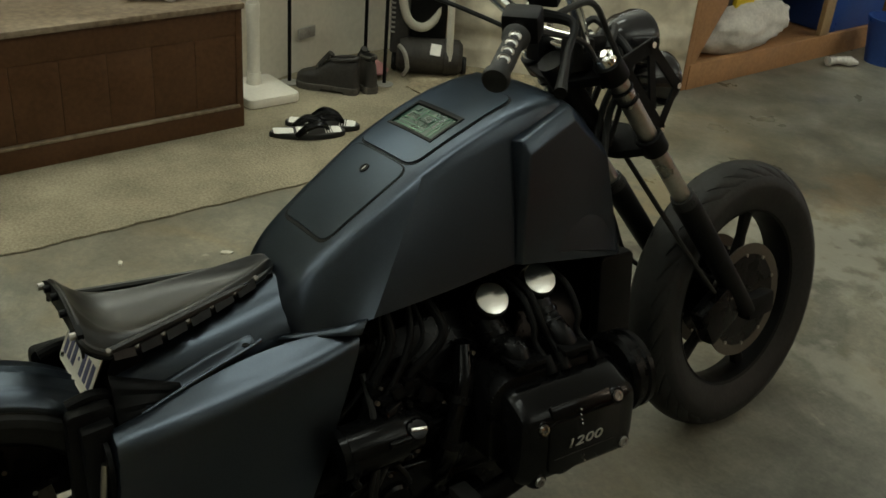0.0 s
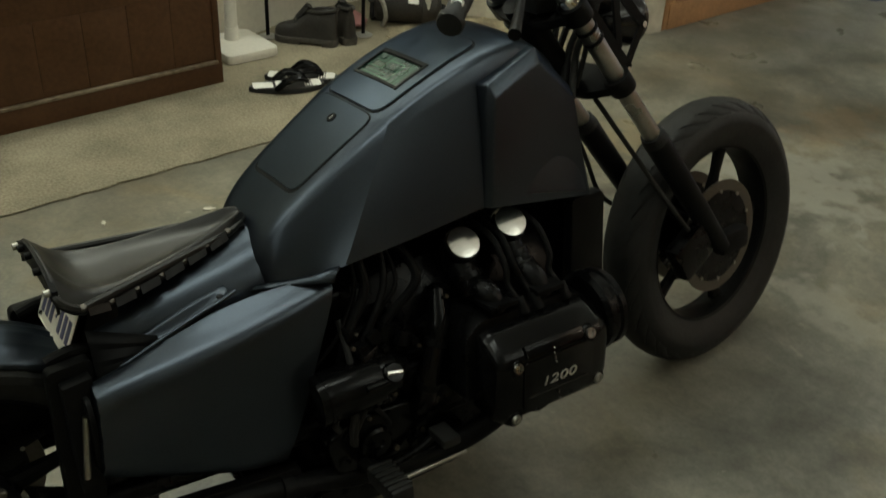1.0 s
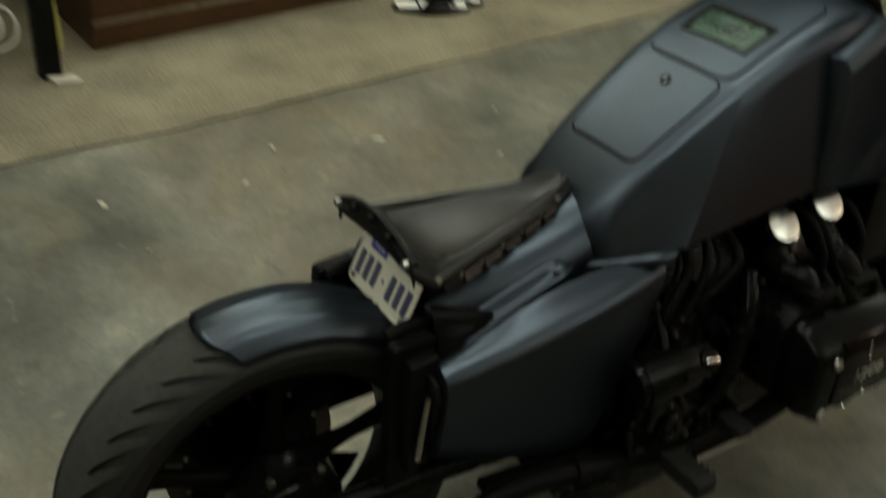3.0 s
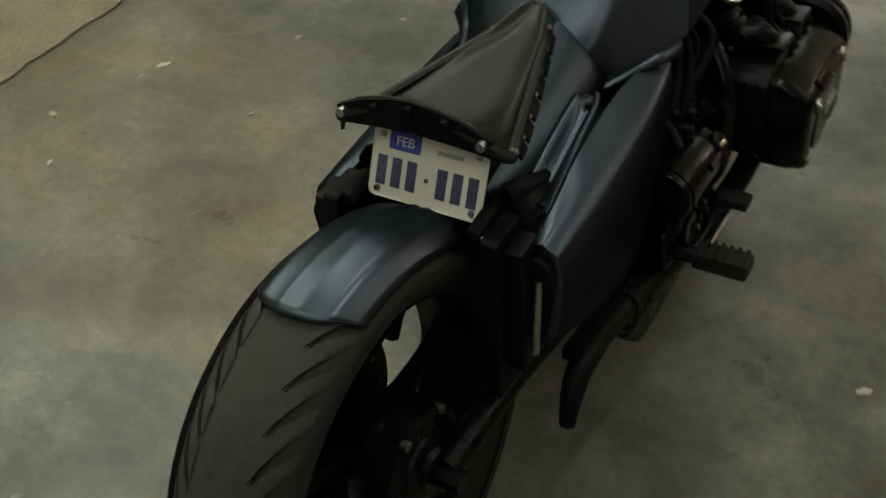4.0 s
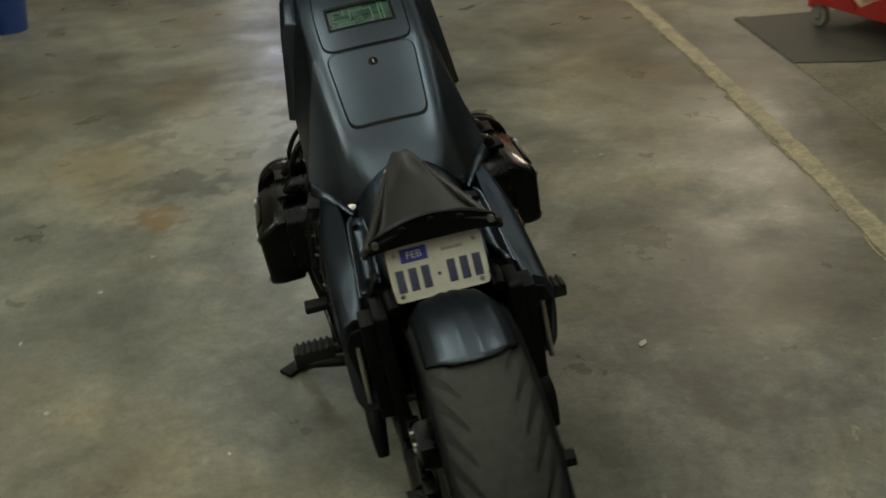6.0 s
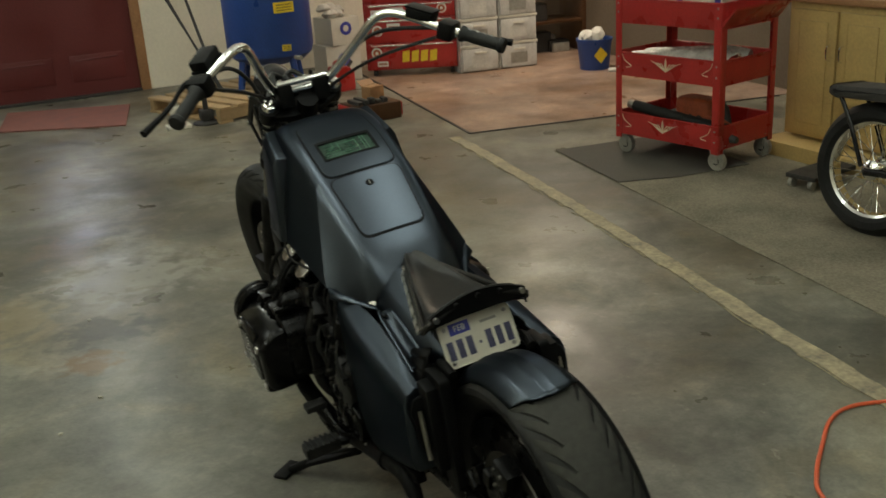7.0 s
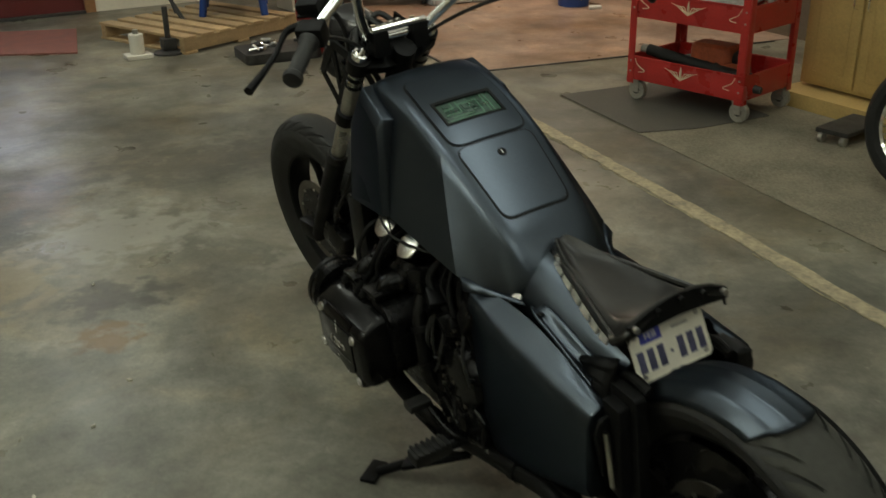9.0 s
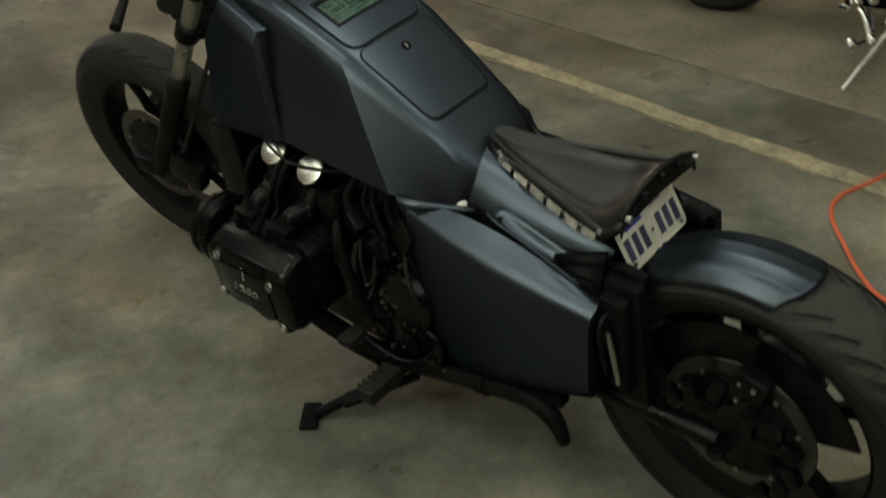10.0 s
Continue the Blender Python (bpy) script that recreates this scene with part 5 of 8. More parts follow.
        part("bolt", rod((x, y, z), (x + sx * 0.008, y, z + 0.002), hr.uniform(0.003, 0.006), seg=8), "disc", BIKE)
    # radiator panel and its side shroud
    part("radiator_shroud", prism(rounded([(1.03, 0.66), (1.12, 0.66), (1.13, 0.45), (1.10, 0.30), (1.04, 0.30)], 0.015), sx * 0.135, sx * 0.165, "x", 0.006), "black", BIKE, "black radiator shroud")
    # foot control
    px, py, pz = (0.292, 0.488, 0.254) if sx > 0 else (0.292, 0.535, 0.215)
    peg = part("foot_peg", moved(box((-0.050, -0.024, -0.017), (0.050, 0.024, 0.017), 0.007), Matrix.Translation((sx * px, py, pz))), "rubber", BIKE, "ribbed black rubber foot peg")
    for k in range(6):
        part("rib", moved(box((-0.0035, -0.026, 0.012), (0.0035, 0.026, 0.021), 0.002), Matrix.Translation((sx * (px - 0.037 + 0.015 * k), py, pz))), "rubber", peg)
    part("peg_arm", tube([(sx * 0.255, py, pz - 0.003), (sx * 0.21, py - 0.01, pz), (sx * 0.15, py - 0.03, pz + 0.01)], 0.016, 10, 5), "engine", peg)
    ped = part("brake_pedal" if sx > 0 else "shift_lever", tube([(sx * 0.20, 0.46, 0.25), (sx * 0.225, 0.52, 0.236), (sx * 0.235, 0.585, 0.252), (sx * 0.240, 0.628, 0.278)], 0.008, 10, 6), "engine", BIKE, "black brake pedal" if sx > 0 else "black shift lever")
    pad = part("pedal_pad", moved(box((-0.03, -0.020, -0.010), (0.03, 0.020, 0.010), 0.005), Matrix.Translation((sx * 0.262, 0.634, 0.284))), "rubber", ped, "ribbed black rubber pad")
    part("link_rod", rod((sx * 0.238, 0.545, 0.200), (sx * 0.240, 0.700, 0.204), 0.0055, seg=12), "steel" if sx > 0 else "engine", ped, "bare metal link rod" if sx > 0 else "")
    # exhaust: short pipes with turned-down ends
    turn = 0.0 if sx > 0 else 0.045
    ex = part("exhaust_pipe", tube([(sx * 0.25, 0.80, 0.335), (sx * 0.24, 0.78, 0.26), (sx * 0.21, 0.62, 0.205), (sx * 0.185, 0.42, 0.225), (sx * 0.175, 0.25, 0.255), (sx * 0.178, 0.14 + turn, 0.262), (sx * 0.181, 0.095 + turn, 0.238), (sx * 0.182, 0.074 + turn, 0.185)], 0.022, 16, 6, radii=[0.024, 0.024, 0.024, 0.024, 0.023, 0.020, 0.013]), "black", BIKE, "short black exhaust pipe")
    part("pipe_strap", rod((sx * 0.178, 0.335, 0.240), (sx * 0.178, 0.310, 0.245), 0.029, seg=20), "black", ex)
    part("belly_bracket", prism(rounded([(0.12, 0.30), (0.36, 0.275), (0.36, 0.245), (0.12, 0.275)], 0.008), sx * 0.150, sx * 0.176, "x", 0.003), "black", BIKE)

part("exhaust_collector", prism(rounded([(0.26, 0.235), (0.74, 0.235), (0.72, 0.150), (0.34, 0.135)], 0.03), -0.135, 0.205, "x", 0.02, seg=3), "engine", BIKE, "black exhaust collector box")
part("oil_pan", prism(rounded([(0.40, 0.28), (0.98, 0.28), (0.96, 0.185), (0.46, 0.165)], 0.03), -0.165, 0.165, "x", 0.015, seg=3), "engine", BIKE, "black oil pan")
# radiator core with fins
rad = part("radiator", box((-0.135, 1.045, 0.30), (0.135, 1.085, 0.66), 0.006), "engine", BIKE, "black radiator")
for k in range(22):
    part("fin", box((-0.125, 1.084, 0.315 + 0.0155 * k), (0.125, 1.088, 0.320 + 0.0155 * k)), "engine", rad)

# starter motor and side castings
sm = part("starter_motor", rod((0.205, 0.385, 0.432), (0.212, 0.515, 0.440), 0.050, seg=36, bevel=0.006), "cover", BIKE, "black cylindrical starter motor")
for y in (0.400, 0.492):
    part("band", rod((0.206, y, 0.433), (0.2065, y + 0.010, 0.4335), 0.0525, seg=36), "cover", sm)
part("end_cap", rod((0.212, 0.513, 0.440), (0.214, 0.552, 0.443), 0.040, seg=28, bevel=0.006), "cover", sm)
for a in (20, 110, 200, 290):
    part("lug", rod((0.2115 + 0.046 * math.cos(radians(a)), 0.470, 0.438 + 0.046 * math.sin(radians(a))), (0.212 + 0.046 * math.cos(radians(a)), 0.530, 0.440 + 0.046 * math.sin(radians(a))), 0.008, seg=12), "cover", sm)
kn = Matrix.Translation((0.246, 0.530, 0.462)) @ Matrix.Rotation(radians(55), 4, "Y")
part("knob", moved(lathe([(0.021, 0), (0.021, 0.010), (0.018, 0.013), (0, 0.014)], 24), kn), "cover", sm)
part("knob_slot", moved(box((-0.016, -0.0035, 0.010), (0.016, 0.0035, 0.0165), 0.001), kn @ Matrix.Rotation(radians(80), 4, "Z")), "chrome", sm, "bright metal slot")
for sx in (-1, 1):
    lower = part("shift_case", prism(rounded([(0.40, 0.335), (0.47, 0.365), (0.60, 0.355), (0.64, 0.290), (0.58, 0.235), (0.42, 0.245)], 0.025), sx * 0.160, sx * 0.212, "x", 0.010, seg=3), "cover", BIKE, "black lower engine casing")
    for y, z, r in ((0.435, 0.275, 0.012), (0.445, 0.335, 0.010), (0.535, 0.345, 0.011), (0.615, 0.315, 0.011), (0.590, 0.258, 0.010)):
        part("case_bolt", rod((sx * 0.208, y, z), (sx * 0.218, y, z), r, seg=14, bevel=0.002), "cover", lower)
    part("case_cap", moved(lathe([(0.034, -0.004), (0.034, 0.008), (0.028, 0.013), (0.012, 0.014), (0.010, 0.010), (0, 0.010)], 32), Matrix.Translation((sx * 0.212, 0.505, 0.296)) @ Matrix.Rotation(radians(90 * sx), 4, "Y")), "cover", lower)
    mid_case = part("water_pipe", tube([(sx * 0.19, 0.600, 0.300), (sx * 0.225, 0.615, 0.360), (sx * 0.228, 0.630, 0.440), (sx * 0.215, 0.655, 0.505), (sx * 0.180, 0.675, 0.565)], 0.02, 14, 7, radii=[0.018, 0.021, 0.019, 0.022, 0.018]), "cover", BIKE, "black coolant pipe")
    for (xa, ya, za), (xb, yb, zb) in (((0.226, 0.619, 0.385), (0.2275, 0.623, 0.400)), ((0.222, 0.642, 0.470), (0.219, 0.648, 0.484))):
        part("hose_clip", rod((sx * xa, ya, za), (sx * xb, yb, zb), 0.0235, seg=20), "engine", mid_case)
# real cable, run over the cap centres to double as their dark reflection
part("cap_cable", tube([(-0.150, 0.905, 0.690), (-0.186, 0.868, 0.690), (-0.196, 0.800, 0.664), (-0.190, 0.741, 0.661), (-0.165, 0.690, 0.650), (-0.130, 0.650, 0.640)], 0.0032, 8, 8), "rubber", BIKE, "thin black cable over the polished caps")
part("clutch_cover", moved(lathe([(0.0, 0.05), (0.05, 0.05), (0.075, 0.040), (0.088, 0.012), (0.088, -0.05), (0.0, -0.05)], 36), Matrix.Translation((-0.17, 0.50, 0.40)) @ Matrix.Rotation(radians(-90), 4, "Y")), "cover", BIKE, "rounded black clutch cover")
rng = random.Random(3)
for sx in (-1, 1):
    for k in range(26):
        y, z = rng.uniform(0.46, 0.70), rng.uniform(0.24, 0.60)
        s = rng.uniform(0.012, 0.032)
        bm = box((-s * 0.9, -s, -s * rng.uniform(0.5, 1.2)), (s * 0.9, s, s), s * 0.25)
        part("casting_boss", moved(bm, Matrix.Translation((sx * rng.uniform(0.155, 0.20), y, z)) @ Euler((rng.uniform(-0.5, 0.5), rng.uniform(-0.3, 0.3), rng.uniform(-0.4, 0.4))).to_matrix().to_4x4()), "engine", BIKE)
    for k in range(16):
        y, z = rng.uniform(0.42, 0.68), rng.uniform(0.22, 0.58)
        x = sx * rng.uniform(0.185, 0.215)
        part("bolt", rod((x, y, z), (x + sx * 0.014, y, z), rng.uniform(0.006, 0.010), seg=6), "steel" if rng.random() < 0.22 else "engine", BIKE)
    for k in range(5):
        y = rng.uniform(0.46, 0.62)
        z = rng.uniform(0.28, 0.42)
        part("wire", tube([(sx * 0.16, y, z + 0.22), (sx * 0.215, y + rng.uniform(-0.03, 0.03), z + 0.12), (sx * 0.212, y + rng.uniform(-0.05, 0.05), z + 0.03), (sx * 0.17, y + 0.03, z - 0.04)], rng.uniform(0.004, 0.007), 8, 5), "rubber", BIKE)

# side stand, propped out to the left
stand = part("side_stand", tube([(-0.155, 0.500, 0.185), (-0.215, 0.570, 0.145), (-0.285, 0.660, 0.100), (-0.352, 0.738, 0.050)], 0.013, 12, 5), "black", BIKE, "black steel side stand")
part("stand_plate", moved(box((-0.10, -0.022, -0.007), (0.10, 0.022, 0.007), 0.006), frame_m((-0.245, 0.600, 0.130), (-0.14, 0.15, -0.07), (1, 1, 0))), "black", stand)
part("stand_foot", moved(box((-0.045, -0.022, -0.006), (0.045, 0.022, 0.006), 0.005), Matrix.Translation((-0.362, 0.750, 0.046)) @ Matrix.Rotation(radians(-LEAN), 4, "Y") @ Matrix.Rotation(radians(40), 4, "Z")), "black", stand)
part("stand_spring", tube([(-0.15, 0.47, 0.22), (-0.20, 0.55, 0.165), (-0.26, 0.63, 0.11)], 0.007, 8, 6), "steel", stand)

# ---- the room ----
def sheet(name, poly, z0, z1, material, label, kind="structure", category="", parent=None, bevel=0.0):
    ob = part(name, prism(poly, z0, z1, "z", bevel), material, parent, angle=30)
    return tagged(ob, label, category, "", kind)


sheet("floor", [(-4.0, -5.0), (5.2, -5.0), (5.2, 8.6), (-4.0, 8.6)], -0.15, 0.0, "floor", "worn grey-brown concrete garage floor with stains", category="floor")
CARPET_EDGE = [(-1.52, -2.2), (-1.635, -0.35), (-1.655, 0.25), (-1.700, 0.70), (-1.750, 1.30), (-1.775, 1.60), (-1.805, 2.0), (-1.86, 2.6), (-2.02, 3.3)]
edge = []
rng = random.Random(11)
for (x0, y0), (x1, y1) in zip(CARPET_EDGE, CARPET_EDGE[1:]):
    n = max(2, int(math.hypot(x1 - x0, y1 - y0) / 0.05))
    for k in range(n):
        edge.append((x0 + (x1 - x0) * k / n + rng.uniform(-0.005, 0.005), y0 + (y1 - y0) * k / n))
sheet("carpet", edge + [(-2.15, 3.5), (-3.4, 3.5), (-3.4, -2.2)], 0.0005, 0.008, "carpet", "tan carpet strip with a frayed edge along the wall", category="carpet")
bm = bmesh.new()
for (x0, y0), (x1, y1) in zip(edge, edge[1:]):
    if rng.random() < 0.8:
        tube([(x0 + rng.uniform(-0.004, 0.004), y0, 0.006), (x1 + rng.uniform(-0.004, 0.004), y1 + rng.uniform(-0.01, 0.02), 0.006)], rng.uniform(0.0012, 0.003), 5, 1, bm=bm, smooth=False)
tagged(part("carpet_binding", bm, "carpet"), "pale frayed edge of the tan carpet", "carpet edge", "", "structure")
sheet("floor_right", [(1.62, -1.8), (1.895, 0.62), (2.122, 2.642), (2.218, 3.493), (3.08, 3.40), (4.6, 3.2), (4.6, -1.8)], 0.0005, 0.005, "carpet_grey", "worn grey-brown carpet beside the cabinets", category="carpet")
sheet("floor_mat", [(2.125, 2.660), (2.222, 3.488), (3.0, 3.40), (2.93, 2.52), (2.45, 2.55)], 0.0055, 0.011, mat("dark_grey_mat", (0.085, 0.080, 0.066), 0.85, 0, 0.35, 5, 90, 0.5), "dark grey rubber mat under the tool cart", category="mat")
# warm lamp light on this slab is put into its pinkish colour
sheet("floor_far", [(2.030, 4.300), (3.075, 4.122), (4.6, 3.86), (4.6, 8.0), (2.40, 8.0)], 0.0005, 0.004, concrete_mat("warm_lit_concrete", (0.34, 0.235, 0.18), (0.26, 0.18, 0.14), (0.42, 0.30, 0.24)), "concrete slab beyond a joint, coloured pinkish for warm light", category="floor")
for a, b in (((2.225, 6.317), (2.014, 4.282)), ((2.014, 4.282), (3.08, 4.10)), ((3.08, 4.10), (4.4, 3.87)), ((2.225, 6.317), (2.38, 8.0))):
    d = (Vector(b) - Vector(a)).normalized()
    nn = Vector((-d.y, d.x)) * 0.009
    a, b = Vector(a), Vector(b)
    sheet("floor_joint", [tuple(a - nn), tuple(b - nn), tuple(b + nn), tuple(a + nn)], 0.0005, 0.0075, "dark", "dark joint between concrete slabs", category="floor joint")
left, right = [], []
line = [(1.880, 4.25), (1.790, 3.3), (1.718, 2.6), (1.670, 2.18), (1.620, 1.75), (1.558, 1.3), (1.485, 0.8), (1.430, 0.31), (1.300, -0.7), (1.14, -2.0)]
for (x0, y0), (x1, y1) in zip(line, line[1:]):
    n = int(math.hypot(x1 - x0, y1 - y0) / 0.06)
    for k in range(n):
        x, y = x0 + (x1 - x0) * k / n, y0 + (y1 - y0) * k / n
        left.append((x - 0.040 + rng.uniform(-0.007, 0.007), y))
        right.append((x + 0.040 + rng.uniform(-0.007, 0.007), y))
sheet("floor_line", right + left[::-1], 0.0005, 0.005, "tape", "worn dirty yellow line along the floor", category="floor line")
bm = bmesh.new()
for dx, keep in ((-0.034, 0.75), (-0.052, 0.6), (0.0, 0.45)):
    for (x0, y0), (x1, y1) in zip(right, right[1:]):
        if rng.random() < keep:
            tube([(x0 + dx - 0.04 * (dx < 0), y0, 0.003), (x1 + dx - 0.04 * (dx < 0), y1, 0.003)], rng.uniform(0.0015, 0.004), 5, 1, bm=bm, smooth=False)
tagged(part("line_edge", bm, "tape"), "pale peeling edge of the yellow line", "floor line", "", "structure")

# walls, ceiling
sheet("ceiling", [(-4.0, -5.0), (5.2, -5.0), (5.2, 8.6), (-4.0, 8.6)], 3.50, 3.65, "ceiling", "off-white painted ceiling boards", category="ceiling")
WEST = [(-2.86, -5.0), (-2.84, 1.6), (-3.06, 2.1), (-3.10, 2.5), (-3.25, 2.5), (-3.25, -5.0)]
sheet("wall_west", WEST, 0.0, 3.50, "wall", "cream painted wall", category="wall")
# walls out of view; their dark colour keeps light off the bodywork
sheet("wall_west_far", [(-2.95, 2.5), (-3.05, 8.0), (-3.35, 8.0), (-3.25, 2.5)], 0.0, 3.50, "dim_wall", "wall coloured dark to cut bounced light", category="wall")
sheet("wall_south", [(-4.0, -5.0), (5.2, -5.0), (5.2, -4.8), (-4.0, -4.8)], 0.0, 3.50, "dim_wall", "wall coloured dark to cut bounced light", category="wall")
# east wall unseen: cream stretch brightens rear tank reflections, dark stretch dims the front
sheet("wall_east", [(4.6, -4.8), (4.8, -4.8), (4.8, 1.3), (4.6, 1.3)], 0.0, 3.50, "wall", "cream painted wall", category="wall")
sheet("wall_east_far", [(4.6, 1.3), (4.8, 1.3), (4.8, 8.0), (4.6, 8.0)], 0.0, 3.50, "dim_wall", "wall coloured dark to cut bounced light", category="wall")
WY = 7.93
for x0, x1, z0, z1 in ((-3.3, -1.04, 0, 3.50), (0.47, 4.8, 0, 3.50), (-1.04, 0.47, 2.12, 3.50)):
    sheet("wall_north", [(x0, WY), (x1, WY), (x1, WY + 0.2), (x0, WY + 0.2)], z0, z1, "lit_wall", "cream painted wall beside the door, lightened for its strong light", category="wall")
# door with a glazed upper half
door = thing("door_1", "maroon panelled exterior door with a glazed upper half", "door", kind="structure")
for x0, x1, z0, z1 in ((-0.95, 0.38, 0.02, 1.12), (-0.95, -0.56, 1.12, 1.62), (-0.02, 0.38, 1.12, 1.62), (-0.95, 0.38, 1.62, 2.06)):
    part("door_leaf", box((x0, WY + 0.02, z0), (x1, WY + 0.065, z1)), "door", door)
part("window_pane", box((-0.56, WY + 0.045, 1.12), (-0.02, WY + 0.050, 1.62)), "daylight", door, "bright daylight pane")
for x0, x1 in ((-0.84, -0.36), (-0.21, 0.27)):
    part("panel", box((x0, WY + 0.016, 0.14), (x1, WY + 0.0215, 0.38), 0.004), "door", door)
    part("panel_moulding", tube([(x0 + 0.06, WY + 0.015, 0.335), (x1 - 0.06, WY + 0.015, 0.345)], 0.006, 8, 1, smooth=False), "door", door)
for x0, x1 in ((-1.04, -0.95), (0.38, 0.47)):
    part("jamb", box((x0, WY - 0.02, 0.0), (x1, WY + 0.10, 2.12), 0.004), "ply", door, "orange-brown timber door jamb")
part("jamb", box((-0.95, WY - 0.02, 2.06), (0.38, WY + 0.10, 2.12), 0.004), "ply", door)
part("threshold", box((-0.95, WY - 0.05, 0.0), (0.38, WY + 0.10, 0.022), 0.004), "dark", door)
rug = sheet("door_mat", [(-0.928, 6.74), (-0.01, 6.30), (0.16, 7.20), (-0.82, 7.58)], 0.0005, 0.011, "rug", "faded red rectangular mat before the door", "", "mat")
rug["kind"] = ""

# ceiling lamps
for lx, ly, lz in TUBES:
    fx = thing("ceiling_light", "white fluorescent ceiling light", "ceiling light", "ceiling lights", m=pose(lx, ly, lz))
    part("housing", box((-0.10, -0.64, 0.0), (0.10, 0.64, 0.06), 0.01), "pvc", fx)
    for s in (-1, 1):
        part("tube", rod((s * 0.05, -0.60, 0.085), (s * 0.05, 0.60, 0.085), 0.018, seg=16), "glow", fx, "glowing fluorescent tube")
        part("wire", rod((0, s * 0.5, 0.06), (0, s * 0.5, 1.08), 0.003, seg=8), "dark", fx)
    part("diffuser", box((-0.085, -0.61, -0.030), (0.085, 0.61, -0.002), 0.012), "pvc", fx, "white diffuser")


# ---- left side ----
def bench():
    # local x along the front (towards +y of the room), local y back to the wall
    m = frame_m((-2.235, 0.150, 0.008), (-0.125, 1.106, 0), (-1, -0.11, 0))
    th = thing("wooden_bench", "dark brown panelled wooden bench chest with a dusty seat", "bench", m=m)
    L, H, D = 1.115, 0.545, 0.56
    part("body", box((0.0, 0.018, 0.0), (L, D, H - 0.045)), "desk", th)
    part("base_board", box((0.0, 0.0, 0.0), (L, 0.018, 0.088), 0.003), "desk", th)
    part("ledge", box((0.0, -0.010, 0.090), (L - 0.02, 0.014, 0.103), 0.005), "desk_top", th, "worn brown ledge strip")
    n = 6
    for k in range(n):
        a, b = (L - 0.03) * k / n, (L - 0.03) * (k + 1) / n
        part("plank", box((a + 0.0006, 0.006, 0.104), (b - 0.0006, 0.018, 0.40), 0.0015), "desk", th)
    part("rail", box((0.0, 0.003, 0.4005), (L - 0.03, 0.018, H - 0.037), 0.002), "desk", th)
    part("seat", box((-0.02, -0.018, H - 0.036), (L + 0.004, D, H - 0.010), 0.008), "desk_top", th, "dusty worn brown seat board")
    part("back_rail", box((-0.02, D - 0.03, H - 0.009), (L - 0.25, D + 0.01, H + 0.055), 0.006), "desk", th)
    for k in range(4):
        part("back_post", box((0.02 + 0.26 * k, D - 0.025, H + 0.055), (0.055 + 0.26 * k, D + 0.005, H + 0.42), 0.004), "desk", th)
    part("top_rail", box((-0.02, D - 0.03, H + 0.42), (L - 0.25, D + 0.01, H + 0.50), 0.006), "desk", th)
    part("end_post", box((L - 0.03, 0.002, 0.0), (L, D, H - 0.037), 0.004), "desk", th)
    # crumpled towel on the seat
    cl = thing("crumpled_towel", "crumpled white towel heaped on the bench", "towel", m=m @ Matrix.Translation((0.90, 0.24, H - 0.010)))
    bm = bmesh.new()
    bmesh.ops.create_icosphere(bm, subdivisions=5, radius=1)
    for v in bm.verts:
        p = v.co.copy()
        k = 1 + 0.30 * math.sin(5.0 * p.x + 3.5 * noise.noise(p * 1.6)) * math.cos(3.2 * p.y + 2.0 * noise.noise(p * 2.1 + Vector((3, 1, 2)))) * (0.4 + 0.6 * abs(p.z)) + 0.16 * noise.fractal(p * 2.4, 0.8, 2.0, 4)
        v.co = Vector((p.x * 0.165 * k, p.y * 0.135 * k, max(0.0, 0.055 + p.z * 0.095 * k)))
    part("towel_cloth", bm, "cloth", cl, "", 180)
    for k, (x, y, a) in enumerate(((-0.13, -0.06, 0.4), (0.02, -0.09, 1.2), (0.10, -0.02, 2.2))):
        pts = [(x + 0.050 * math.cos(t + a) * (1 + 0.15 * math.sin(2 * t)), y - 0.01, 0.075 + 0.052 * math.sin(t + a)) for t in [2 * math.pi * q / 11 for q in range(10)]]
        part("fold", tube(pts, 0.02, 10, 5, radii=[0.012, 0.024, 0.020, 0.026, 0.014]), "cloth", cl)


bench()


